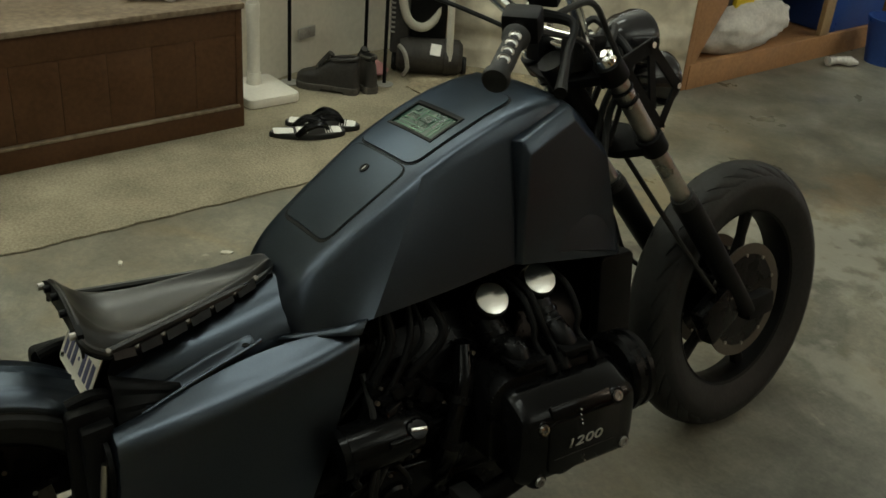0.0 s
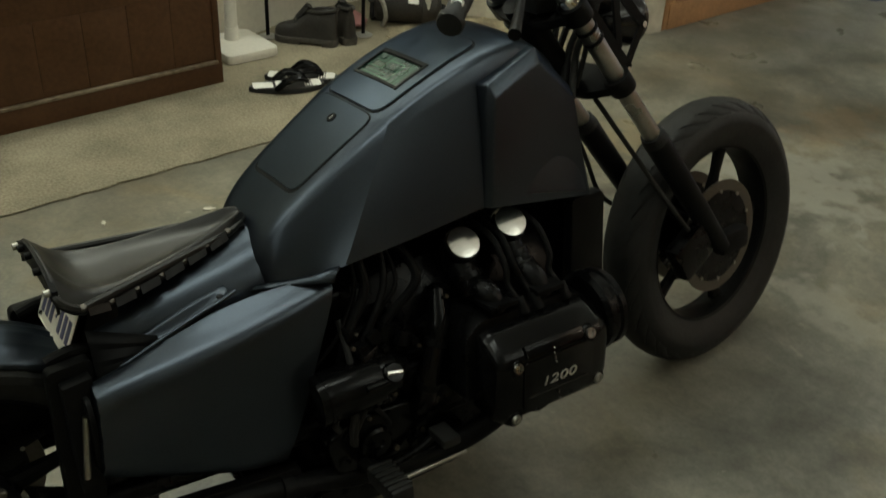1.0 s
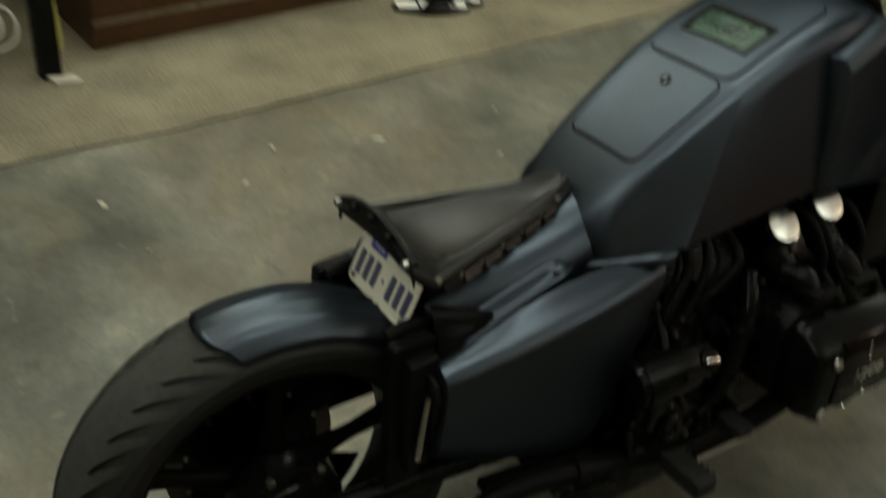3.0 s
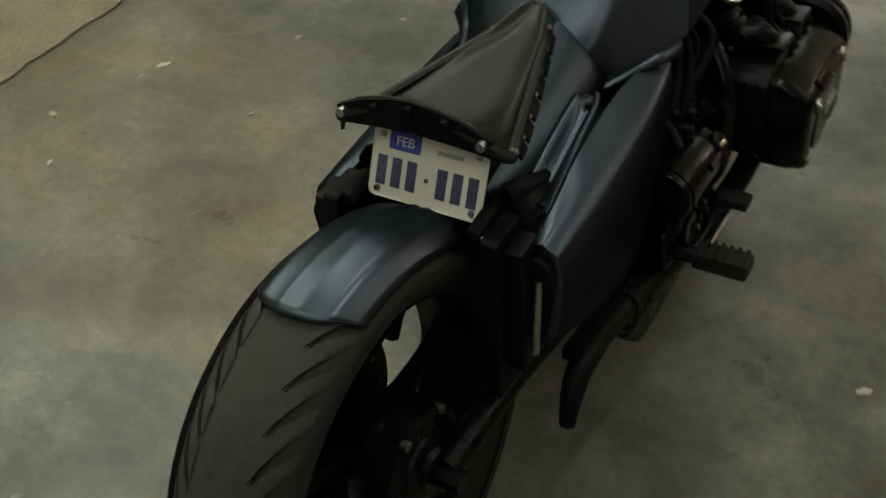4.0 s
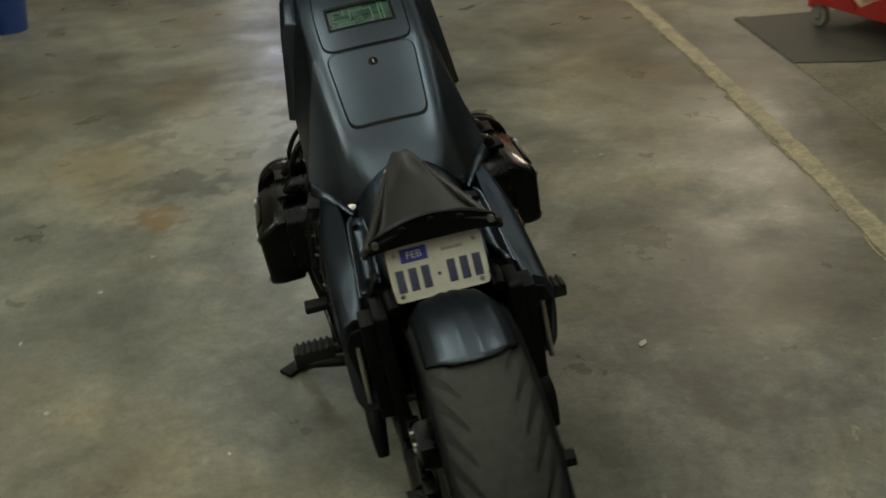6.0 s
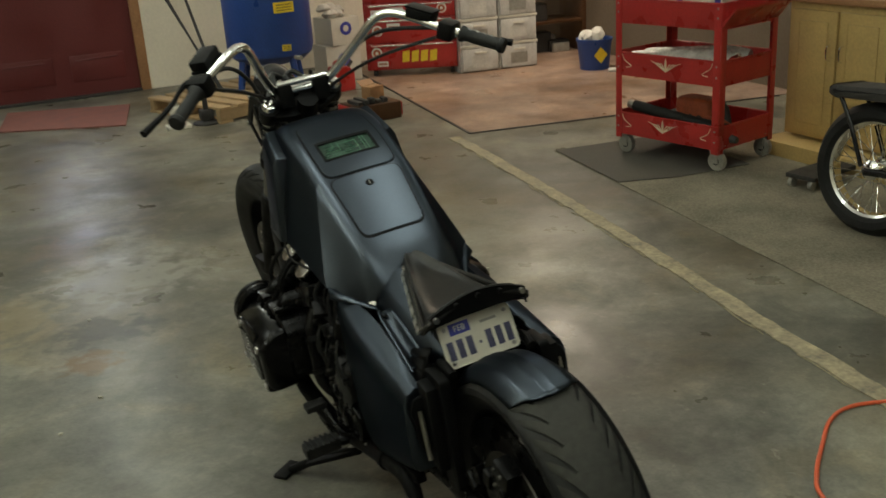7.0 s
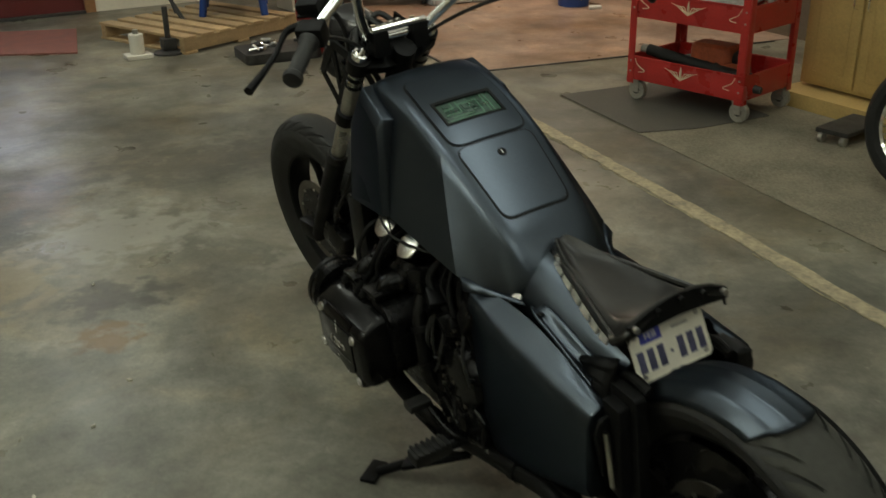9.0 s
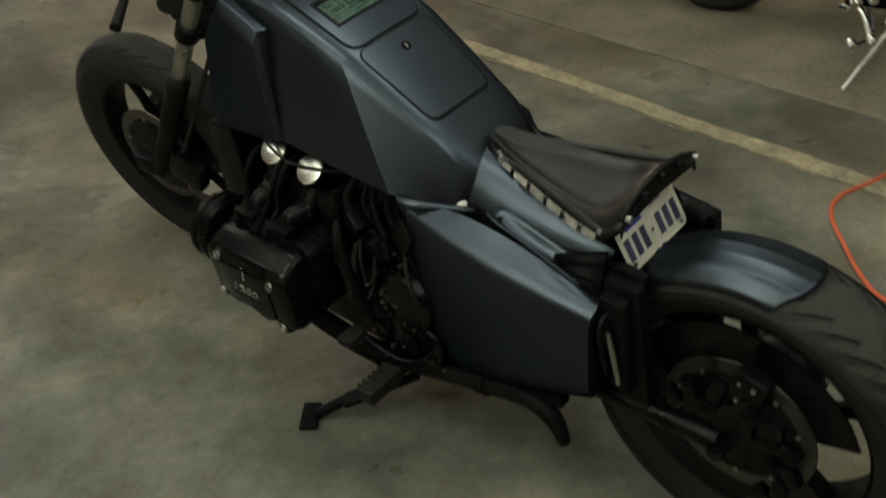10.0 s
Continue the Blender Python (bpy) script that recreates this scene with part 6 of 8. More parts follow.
def work_table():
    th = thing("work_table", "work table with a black leg and a red-brown top", "table", m=frame_m((-2.115, -0.035, 0.008), (-0.11, 1.0, 0), (-1, -0.11, 0)))
    part("leg", box((-0.030, -0.032, 0.0), (0.034, 0.032, 0.70), 0.004), "black", th, "square black table leg")
    part("leg", box((-1.30, -0.032, 0.0), (-1.236, 0.032, 0.70), 0.004), "black", th)
    part("leg", box((-0.030, 0.56, 0.0), (0.034, 0.62, 0.70), 0.004), "black", th)
    part("leg", box((-1.30, 0.56, 0.0), (-1.236, 0.62, 0.70), 0.004), "black", th)
    part("shelf", box((-1.25, 0.10, 0.30), (-0.06, 0.60, 0.33), 0.004), "door", th, "red-brown lower shelf")
    part("top", box((-1.36, -0.06, 0.70), (0.06, 0.66, 0.745), 0.006), "desk_top", th)
    bn = thing("storage_bin", "grey plastic storage bin under the table", "bin", m=th.matrix_world @ Matrix.Translation((-0.42, 0.22, 0.0)))
    part("tub", prism(rounded([(-0.24, -0.15), (0.24, -0.15), (0.26, 0.0), (0.26, 0.22), (-0.26, 0.22), (-0.26, 0.0)], 0.03), 0.0, 0.12, "z", 0.01), "clearbin", bn)
    part("lid", box((-0.27, -0.16, 0.12), (0.27, 0.235, 0.145), 0.008), "dark", bn)
    for k in range(3):
        r = 0.085 - 0.012 * k
        cb = thing("cable_coil", "coiled white cable hanging under the table", "cable", "cable coils", m=th.matrix_world @ Matrix.Translation((-0.17 - 0.03 * k, 0.06, 0.165 + 0.02 * k)))
        part("loop", tube([(r * 1.3 * math.cos(a), 0.015 * math.sin(3 * a), r * math.sin(a)) for a in [2 * math.pi * i / 14 for i in range(15)]], 0.006, 8, 3), "pvc", cb)
    yc = thing("yellow_cord", "yellow cord hanging behind the black leg", "cord", m=th.matrix_world)
    part("cord", tube([(0.055, 0.10, 0.30), (0.062, 0.07, 0.18), (0.07, 0.085, 0.06), (0.05, 0.11, 0.008)], 0.012, 8, 5), mat("yellow_green_cord", (0.55, 0.50, 0.12), 0.6), yc)
    sc = thing("paper_scrap", "crumpled pale paper scrap by the table leg", "paper", m=pose(-2.055, 0.0, 0.008))
    part("scrap", prism([(-0.03, -0.05), (0.02, -0.035), (0.03, 0.05), (-0.012, 0.03)], 0.0, 0.016, "z", 0.004), "pale", sc)


work_table()


def post_stand():
    th = thing("post_stand", "white plastic post on a square white base", "post", m=frame_m((-2.672, 1.462, 0.008), (0.1, -1, 0), (1, 0.1, 0)))
    part("base", prism(rounded([(-0.13, -0.15), (0.13, -0.15), (0.13, 0.15), (-0.13, 0.15)], 0.03), 0.0, 0.045, "z", 0.012), "pvc", th)
    part("collar", rod((0, -0.05, 0.045), (0, -0.05, 0.10), 0.036, 0.031, 24), "pvc", th)
    part("post", rod((0, -0.05, 0.09), (0, -0.05, 1.3), 0.028, seg=24), "pvc", th)
    part("joint", rod((0, -0.05, 0.36), (0, -0.05, 0.42), 0.031, seg=24, bevel=0.004), "pvc", th)


post_stand()


def shoe_rack():
    th = thing("shoe_rack", "thin black metal shoe rack against the cream wall", "rack", m=pose(0, 0, 0.008))
    for x, y in ((-2.785, 1.665), (-2.885, 2.13), (-2.60, 2.08)):
        part("leg", rod((x, y, 0.0), (x, y, 0.66), 0.009, seg=14), "black", th)
        part("foot", lathe([(0, 0.0), (0.045, 0.0), (0.046, 0.004), (0.012, 0.010), (0, 0.010)], 24, m=Matrix.Translation((x, y, 0))), "caster", th, "dull grey round foot")
    part("shelf_bar", rod((-2.785, 1.665, 0.655), (-2.885, 2.13, 0.655), 0.009, seg=12), "black", th)
    part("shelf_bar", rod((-2.60, 1.665, 0.655), (-2.60, 2.13, 0.655), 0.009, seg=12), "black", th)
    for k in range(9):
        y = 1.665 + 0.058 * k
        part("cross_wire", rod((-2.60, y, 0.655), (-2.785 - 0.0125 * k, y, 0.655), 0.003, seg=8), "black", th)
    for k, (x, y, a) in enumerate(((-2.67, 1.66, 160), (-2.70, 1.78, 168), (-2.70, 1.93, 175), (-2.72, 2.06, 168))):
        sh = thing("shoe", "dark worn shoe on the rack", "shoe", "shoes on the rack", m=pose(x, y, 0.672, 0, 0, a))
        out = [(0.135 * math.cos(t), 0.043 * math.sin(t) * (1 + 0.12 * math.cos(t))) for t in [2 * math.pi * q / 20 for q in range(20)]]
        part("sole", prism(out, 0.0, 0.02, "z", 0.004), "rubber", sh)
        bm = bmesh.new()
        rings = []
        for z, lx, wy, cx in ((0.02, 0.13, 0.041, 0.0), (0.045, 0.125, 0.040, -0.004), (0.065, 0.10, 0.036, -0.028), (0.085, 0.075, 0.033, -0.052), (0.10, 0.065, 0.032, -0.062)):
            rings.append([bm.verts.new((cx + lx * math.cos(t), wy * math.sin(t), z)) for t in [2 * math.pi * q / 20 for q in range(20)]])
        for A, B in zip(rings, rings[1:]):
            for q in range(20):
                bm.faces.new((A[q], A[(q + 1) % 20], B[(q + 1) % 20], B[q]))
        bm.faces.new(rings[0][::-1])
        part("upper", bm, "boot", sh, "", 60)


shoe_rack()
st_sw = thing("wall_socket", "dark grey socket plate on the cream wall", "socket", m=pose(-2.912, 1.81, 0.20, 0, 0, 24))
part("plate", box((0.0, -0.06, -0.025), (0.012, 0.06, 0.03), 0.003), "caster", st_sw)


def boot(x, y, deg):
    """Low work boot, toe along +x: lugged sole, rounded toe, laced instep, padded collar."""
    th = thing("work_boot", "worn dark brown leather work boot on the carpet", "boot", "pair of boots", m=pose(x, y, 0.008, 0, 0, deg))
    xs = [-0.145, -0.142, -0.132, -0.11, -0.08, -0.05, -0.02, 0.005, 0.03, 0.06, 0.09, 0.12, 0.142, 0.156, 0.162, 0.164]
    half = [0.008, 0.020, 0.030, 0.036, 0.038, 0.038, 0.038, 0.040, 0.044, 0.049, 0.051, 0.048, 0.040, 0.028, 0.014, 0.004]
    top = [0.150, 0.158, 0.162, 0.160, 0.157, 0.155, 0.153, 0.145, 0.120, 0.100, 0.092, 0.088, 0.080, 0.066, 0.050, 0.044]
    rng = random.Random(int(deg))
    out = [(a, w + 0.006) for a, w in zip(xs, half)] + [(a, -w - 0.006) for a, w in zip(xs[::-1], half[::-1])]
    welt = part("sole", prism(out, 0.012, 0.034, "z", 0.003), "sole", th, "grey-brown rubber sole with a worn edge")
    part("heel_block", prism([(a, w + 0.004) for a, w in zip(xs[:5], half[:5])] + [(a, -w - 0.004) for a, w in zip(xs[4::-1], half[4::-1])], 0.0, 0.012, "z"), "sole", welt)
    part("tread_block", prism([(a, w + 0.003) for a, w in zip(xs[8:15], half[8:15])] + [(a, -w - 0.003) for a, w in zip(xs[14:7:-1], half[14:7:-1])], 0.0, 0.012, "z"), "sole", welt)
    bm = bmesh.new()
    rows = []
    for a, w, t in zip(xs, half, top):
        row = []
        for k in range(17):
            b = math.pi * k / 16
            c, v = math.cos(b), math.sin(b) ** (0.55 if a < 0.02 else 0.75)
            narrow = 1 - 0.16 * v * (a < 0.02)
            crease = 0.0035 * math.sin(95 * a + 5 * v) * math.sin(b) * (a > -0.09) + rng.uniform(-0.0012, 0.0012)
            row.append(bm.verts.new((a, math.copysign(abs(c) ** 0.6, c) * w * narrow, 0.032 + (t - 0.032) * v + crease)))
        rows.append(row)
    for A, B in zip(rows, rows[1:]):
        for k in range(16):
            bm.faces.new((A[k], A[k + 1], B[k + 1], B[k]))
    bm.faces.new(rows[0])
    bm.faces.new(rows[-1][::-1])
    part("upper", bm, "boot", th, "", 60, subsurf=1)
    ring = [(-0.072 + 0.064 * math.cos(2 * math.pi * k / 18), 0.029 * math.sin(2 * math.pi * k / 18), 0.163 - 0.010 * math.cos(2 * math.pi * k / 18)) for k in range(19)]
    part("collar", tube(ring, 0.0095, 10, 2), "boot", th, "padded ankle collar")
    # no hollow here: a black disc gives the shade inside the boot
    part("opening", prism([(q[0], q[1]) for q in ring[:-1]], 0.155, 0.164, "z"), "black", th, "black disc for the shaded boot inside")
    part("tongue", tube([(0.045, 0, 0.116), (0.015, 0, 0.148), (-0.008, 0, 0.180)], 0.020, 10, 5, radii=[0.018, 0.021, 0.017]), "boot", th, "leather tongue")
    for k in range(4):
        f = k / 3
        x0, z0 = 0.058 - 0.052 * f, 0.106 + 0.050 * f
        for s in (-1, 1):
            part("lace", tube([(x0, -0.026 * s, z0 - 0.004), (x0 + 0.002, 0, z0 + 0.013), (x0 - 0.014, 0.026 * s, z0 + 0.008)], 0.0032, 6, 4), "rubber", th)
    part("pull_loop", tube([(-0.140, -0.008, 0.150), (-0.147, -0.006, 0.182), (-0.147, 0.006, 0.182), (-0.140, 0.008, 0.150)], 0.004, 6, 4), "boot", th)


boot(-2.630, 1.800, 222)
boot(-2.640, 1.985, 168)


def flip_flop(x, y, deg):
    th = thing("flip_flop", "black and white patterned flip-flop on the carpet", "flip-flop", "pair of flip-flops", m=pose(x, y, 0.008, 0, 0, deg) @ Matrix.Diagonal((1.2, 1.2, 1.1, 1)))
    out = []
    for k in range(28):
        a = 2 * math.pi * k / 28
        c, s = math.cos(a), math.sin(a)
        out.append((0.135 * c, s * (0.043 + 0.008 * c - 0.006 * math.cos(2 * a))))
    part("sole", prism(out, 0.0, 0.020, "z", 0.004), "rubber", th)
    part("footbed", prism([(x_ * 0.97, y_ * 0.95) for x_, y_ in out], 0.020, 0.0225, "z"), "dark", th)
    for k, (a, b, w) in enumerate(((-0.12, -0.05, 0.028), (-0.04, 0.0, 0.032), (0.085, 0.118, 0.030))):
        part("print", prism(rounded([(a, -w), (b, -w * 0.9), (b, w * 0.8), (a, w)], 0.01), 0.0225, 0.0235, "z"), "white_ink", th, "white printed patch")
    for k in range(6):
        part("print", box((0.06 + 0.009 * k, -0.03, 0.0226), (0.0635 + 0.009 * k, 0.03, 0.0236)), "white_ink", th)
    for s in (-1, 1):
        part("strap", tube([(0.075, 0.0, 0.024), (0.045, s * 0.018, 0.050), (0.0, s * 0.040, 0.052), (-0.045, s * 0.046, 0.018)], 0.007, 8, 6, radii=[0.006, 0.013, 0.016, 0.010]), "cover", th, "glossy black strap")


flip_flop(-2.165, 1.460, 72)
flip_flop(-2.225, 1.560, 58)


def upright_vacuum():
    """Upright vacuum by the wall: low canister, ribbed column, dark panel, pale hose and pipe."""
    m = pose(-2.66, 2.37, 0.008, 0, 0, 57)
    vac = thing("vacuum_cleaner", "dark grey upright vacuum cleaner with a pale looped hose", "vacuum cleaner", m=m)
    can = part("canister", moved(lathe([(0.0, -0.165), (0.060, -0.165), (0.082, -0.150), (0.090, -0.12), (0.090, 0.07), (0.094, 0.075), (0.094, 0.095), (0.090, 0.10), (0.086, 0.145), (0.065, 0.165), (0.0, 0.168)], 40), Matrix.Translation((0.0, 0.0, 0.095)) @ Matrix.Rotation(radians(90), 4, "Y")), "boot", vac, "dark rounded canister")
    part("label", moved(box((-0.026, -0.0015, -0.028), (0.026, 0.0015, 0.028)), Matrix.Translation((0.030, -0.078, 0.150)) @ Matrix.Rotation(radians(-32), 4, "X") @ Matrix.Rotation(radians(6), 4, "Y")), "white_ink", can, "white paper label")
    part("carry_strap", tube([(-0.150, -0.05, 0.150), (-0.120, -0.105, 0.130), (-0.105, -0.110, 0.060), (-0.125, -0.085, 0.012)], 0.011, 8, 6), "caster", can, "grey strap")
    for sx in (-1, 1):
        part("wheel", moved(lathe([(0.0, -0.014), (0.040, -0.014), (0.046, 0.0), (0.040, 0.014), (0.0, 0.014)], 28), Matrix.Translation((sx * 0.175, 0.030, 0.046)) @ Matrix.Rotation(radians(90), 4, "Y")), "rubber", vac)
    col = part("column", moved(prism(rounded([(-0.200, -0.01), (-0.105, -0.01), (-0.105, 0.09), (-0.200, 0.09)], 0.020), 0.10, 0.78, "z", 0.004), Matrix()), "dark", vac, "dark grey upright column")
    for k in range(22):
        part("rib", box((-0.204, -0.013, 0.20 + 0.024 * k), (-0.178, 0.02, 0.210 + 0.024 * k), 0.002), "caster", col)
    part("panel", prism(rounded([(-0.105, 0.0), (0.075, 0.0), (0.075, 0.08), (-0.105, 0.08)], 0.015), 0.12, 0.70, "z", 0.006), "black", vac, "black bag panel")
    hm = m.inverted() @ pose(-2.86, 2.38, 0.008, 0, 0, 70)
    part("hose", moved(tube([(-0.02, -0.16, 0.62), (-0.09, -0.18, 0.45), (-0.06, -0.19, 0.28), (0.03, -0.19, 0.24), (0.10, -0.18, 0.33), (0.11, -0.17, 0.52), (0.06, -0.15, 0.70)], 0.022, 12, 8), hm), "hose_grey", vac, "pale grey ribbed hose")
    part("pipe", rod((0.100, -0.075, 0.10), (0.080, -0.03, 0.80), 0.017, seg=18), "hose_grey", vac, "pale straight pipe")
    rag = thing("rag", "crumpled faded pink rag on the carpet behind the boots", "rag", m=pose(-2.76, 2.08, 0.008, 0, 0, 40))
    bm = bmesh.new()
    rr = random.Random(8)
    rows = [[bm.verts.new((-0.09 + 0.018 * a, -0.055 + 0.0157 * b, 0.012 + 0.055 * max(0.0, 1 - (a / 5 - 1) ** 2) * max(0.0, 1 - (b / 3.5 - 1) ** 2) + rr.uniform(0, 0.022))) for b in range(8)] for a in range(11)]
    for A, B in zip(rows, rows[1:]):
        for k in range(7):
            bm.faces.new((A[k], A[k + 1], B[k + 1], B[k]))
    cloth = part("cloth", bm, "pink_cloth", rag, "", 60, subsurf=1)
    sol = cloth.modifiers.new("thick", "SOLIDIFY")
    sol.thickness, sol.offset = 0.010, -1


upright_vacuum()


def concrete_ledge():
    th = tagged(new("wall_footing"), "rough pale concrete footing with a broken top", "footing", "", "structure")
    foot = [(-3.25, 2.50), (-2.80, 2.52), (-2.50, 2.82), (-2.12, 3.20), (-1.990, 3.40), (-1.985, 3.475), (-2.6, 3.475), (-3.25, 3.475)]
    bm = bmesh.new()
    ring = []
    for (x0, y0), (x1, y1) in zip(foot, foot[1:] + foot[:1]):
        n = max(2, int(math.hypot(x1 - x0, y1 - y0) / 0.06))
        for k in range(n):
            ring.append((x0 + (x1 - x0) * k / n, y0 + (y1 - y0) * k / n))
    rows = []
    for j in range(25):
        z = 0.72 * j / 24
        row = []
        for x, y in ring:
            front = min(1.0, max(0.0, (x + 3.2) / 0.5))
            d = noise.fractal(Vector((x * 4, y * 4, z * 4)), 0.9, 2.0, 5) * 0.030 * front
            cut = 0.045 * (z > 0.30) + 0.030 * (0.12 < z < 0.20) - 0.055 * (z > 0.655)
            if y > 3.45:
                cut, d = 0.0, 0.0
            jag = 0.02 * noise.noise(Vector((x * 11, y * 11, 1.0)))
            row.append(bm.verts.new((x + d - (cut + jag * (cut != 0)) * front * 0.8, y + (d + cut * 0.5) * 0.5, z + (d * 0.6 if j == 24 else 0))))
        rows.append(row)
    n = len(ring)
    for A, B in zip(rows, rows[1:]):
        for k in range(n):
            bm.faces.new((A[k], A[(k + 1) % n], B[(k + 1) % n], B[k]))
    bm.faces.new(rows[-1])
    part("footing", bm, "rough", th, "", 80)
    bm = bmesh.new()
    rg = random.Random(8)
    for k in range(46):
        x, y = rg.gauss(-2.42, 0.13), rg.gauss(2.42, 0.15)
        s = rg.uniform(0.004, 0.014)
        box((x - s, y - s * 0.7, 0.006), (x + s, y + s * 0.7, 0.009 + s * 0.4), 0, bm=bm)
    scrap = [(-2.62, 2.20), (-2.42, 2.14), (-2.22, 2.32), (-2.16, 2.62), (-2.34, 2.84), (-2.55, 2.74), (-2.66, 2.50)]
    rag_ring = [(x + rg.uniform(-0.03, 0.03), y + rg.uniform(-0.03, 0.03)) for x, y in rounded(scrap, 0.10, 5)]
    pad = thing("cardboard_scrap", "tan stained scrap of cardboard lying on the carpet", "cardboard", m=pose(0, 0, 0.009))
    part("sheet", prism(rag_ring, 0.0, 0.006, "z"), "brown_fleck", pad)
    lit = part("debris", bm, "brown_fleck")
    tagged(lit, "brown leaf litter and crumbs on the carpet", "debris", "", "stuff")


concrete_ledge()


def timber_shelf():
    m = frame_m((-1.988, 3.485, 0.0), (-0.098, 0.995, 0), (-0.995, -0.098, 0))
    th = thing("timber_shelf", "orange-brown timber shelf box with open bays", "shelf", m=m)
    L, D, H = 1.95, 0.62, 0.70
    part("side_panel", box((0.0, 0.0, 0.0), (0.035, D, H - 0.07), 0.003), "ply", th)
    part("side_panel", box((L - 0.035, 0.0, 0.0), (L, D, H - 0.07), 0.003), "ply", th)
    part("front_post", prism([(0.035, 0.135), (0.07, 0.135), (0.25, 0.42), (0.27, H - 0.16), (0.035, H - 0.16)], 0.0, 0.030, "y", 0.002), "ply", th)
    part("front_post", box((1.20, 0.0, 0.135), (1.29, 0.030, H - 0.07), 0.003), "wood", th)
    part("bottom_rail", box((0.035, -0.006, 0.0), (L - 0.035, 0.034, 0.132), 0.004), "ply", th)
    part("top_rail", box((0.035, -0.004, H - 0.16), (L - 0.035, 0.0335, H - 0.07), 0.004), "wood", th)
    part("floor_board", box((0.036, 0.034, 0.10), (L - 0.036, D - 0.02, 0.12)), "ply", th)
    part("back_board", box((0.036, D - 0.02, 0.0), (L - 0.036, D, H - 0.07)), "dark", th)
    slab = tagged(new("wall_ledge"), "crumbling pale concrete ledge above the timber shelf", "ledge", "", "structure")
    slab.matrix_world = m
    bm = bmesh.new()
    rows = []
    for z in (H - 0.066, H - 0.045, H - 0.020, H + 0.005, H + 0.02):
        ring = []
        for k in range(71):
            x = -0.06 + (L + 0.10) * k / 70
            e = 0.020 * noise.fractal(Vector((x * 14, z * 20, 4.0)), 0.8, 2.0, 5)
            ring.append(bm.verts.new((x, -0.035 + e + (0.03 if z > H else 0), z + e * 0.25)))
        ring += [bm.verts.new((L + 0.04, D + 0.2, z)), bm.verts.new((-0.06, D + 0.2, z))]
        rows.append(ring)
    for A, B in zip(rows, rows[1:]):
        for k in range(73):
            bm.faces.new((A[k], A[(k + 1) % 73], B[(k + 1) % 73], B[k]))
    bm.faces.new(rows[-1])
    bm.faces.new(rows[0][::-1])
    part("slab", bm, "rough", slab, "", 70)
    rg = random.Random(6)
    for k in range(9):
        s = rg.uniform(0.05, 0.10)
        it = thing("dark_bundle", "dark bundled cloth lying on the concrete ledge", "cloth", "dark bundles", m=m @ Matrix.Translation((0.0 + 0.14 * k, 0.16 + rg.uniform(-0.04, 0.05), H + 0.015)))
        bm = bmesh.new()
        bmesh.ops.create_icosphere(bm, subdivisions=3, radius=1)
        for v in bm.verts:
            kk = 1 + 0.35 * noise.fractal(v.co * 1.8 + Vector((k, 0, 0)), 0.8, 2.0, 3)
            v.co = Vector((v.co.x * s * 1.3 * kk, v.co.y * s * kk, max(0.0, 0.02 + v.co.z * s * 0.6 * kk)))
        part("cloth", bm, "boot", it, "", 80)
    bag = thing("plastic_bag", "clear plastic bag stuffed with pale rags on the shelf", "bag", m=m @ Matrix.Translation((0.56, 0.12, 0.12)))
    bm = bmesh.new()
    bmesh.ops.create_icosphere(bm, subdivisions=4, radius=1)
    for v in bm.verts:
        p = v.co.copy()
        k = 1 + 0.18 * noise.fractal(p * 2.2, 0.8, 2.0, 4)
        v.co = Vector((p.x * 0.42 * k, p.y * 0.14 * k, 0.13 + p.z * 0.15 * k))
        v.co.z = max(0.0, v.co.z)
    part("sack", bm, "cloth", bag, "", 80)
    tool = thing("tool_case", "yellow and orange tool resting on the bag", "tool", m=m @ Matrix.Translation((0.50, 0.11, 0.375)))
    part("body", box((-0.09, -0.05, -0.012), (0.07, 0.05, 0.045), 0.012), "yellow", tool)
    part("grip", box((-0.15, -0.03, 0.0), (-0.09, 0.03, 0.04), 0.01), "dark", tool)
    part("nose", rod((0.07, 0, 0.02), (0.17, 0.02, 0.025), 0.022, seg=14), "amber", tool)
    cool = thing("cooler", "blue plastic cooler with a plain white square emblem", "cooler", m=m @ Matrix.Translation((1.62, 0.13, 0.12)))
    part("body", box((-0.29, -0.11, 0.0), (0.27, 0.25, 0.34), 0.02), "blue", cool)
    part("lid", box((-0.295, -0.115, 0.34), (0.275, 0.255, 0.39), 0.012), "blue", cool)
    for a, b, c, d in ((-0.19, -0.06, 0.20, 0.215), (-0.19, -0.06, 0.29, 0.305), (-0.19, -0.175, 0.215, 0.29), (-0.075, -0.06, 0.215, 0.29)):
        part("emblem", box((a, -0.1135, c), (b, -0.1105, d)), "white_ink", cool)
    bk = thing("bucket", "blue plastic bucket on the concrete floor", "bucket", m=pose(-1.90, 5.06, 0.0))
    part("pail", lathe([(0, 0.0), (0.115, 0.0), (0.15, 0.24), (0.156, 0.24), (0.156, 0.262), (0.143, 0.262), (0.112, 0.012), (0, 0.012)], 40), "blue", bk)
    part("handle", tube([(0.152 * math.cos(a), 0.152 * math.sin(a), 0.24 - 0.10 * abs(math.sin(a))) for a in [math.pi * k / 10 for k in range(11)]], 0.003, 6, 3), "chrome", bk)
    bt = thing("crushed_bottle", "small crushed clear bottle on the floor", "bottle", m=pose(-1.95, 4.72, 0.0, 0, 0, 70))
    part("bottle", tube([(-0.09, 0, 0.03), (-0.02, 0.01, 0.032), (0.05, 0, 0.03), (0.10, -0.01, 0.022)], 0.03, 12, 5, radii=[0.028, 0.022, 0.030, 0.010]), "foam", bt)


timber_shelf()

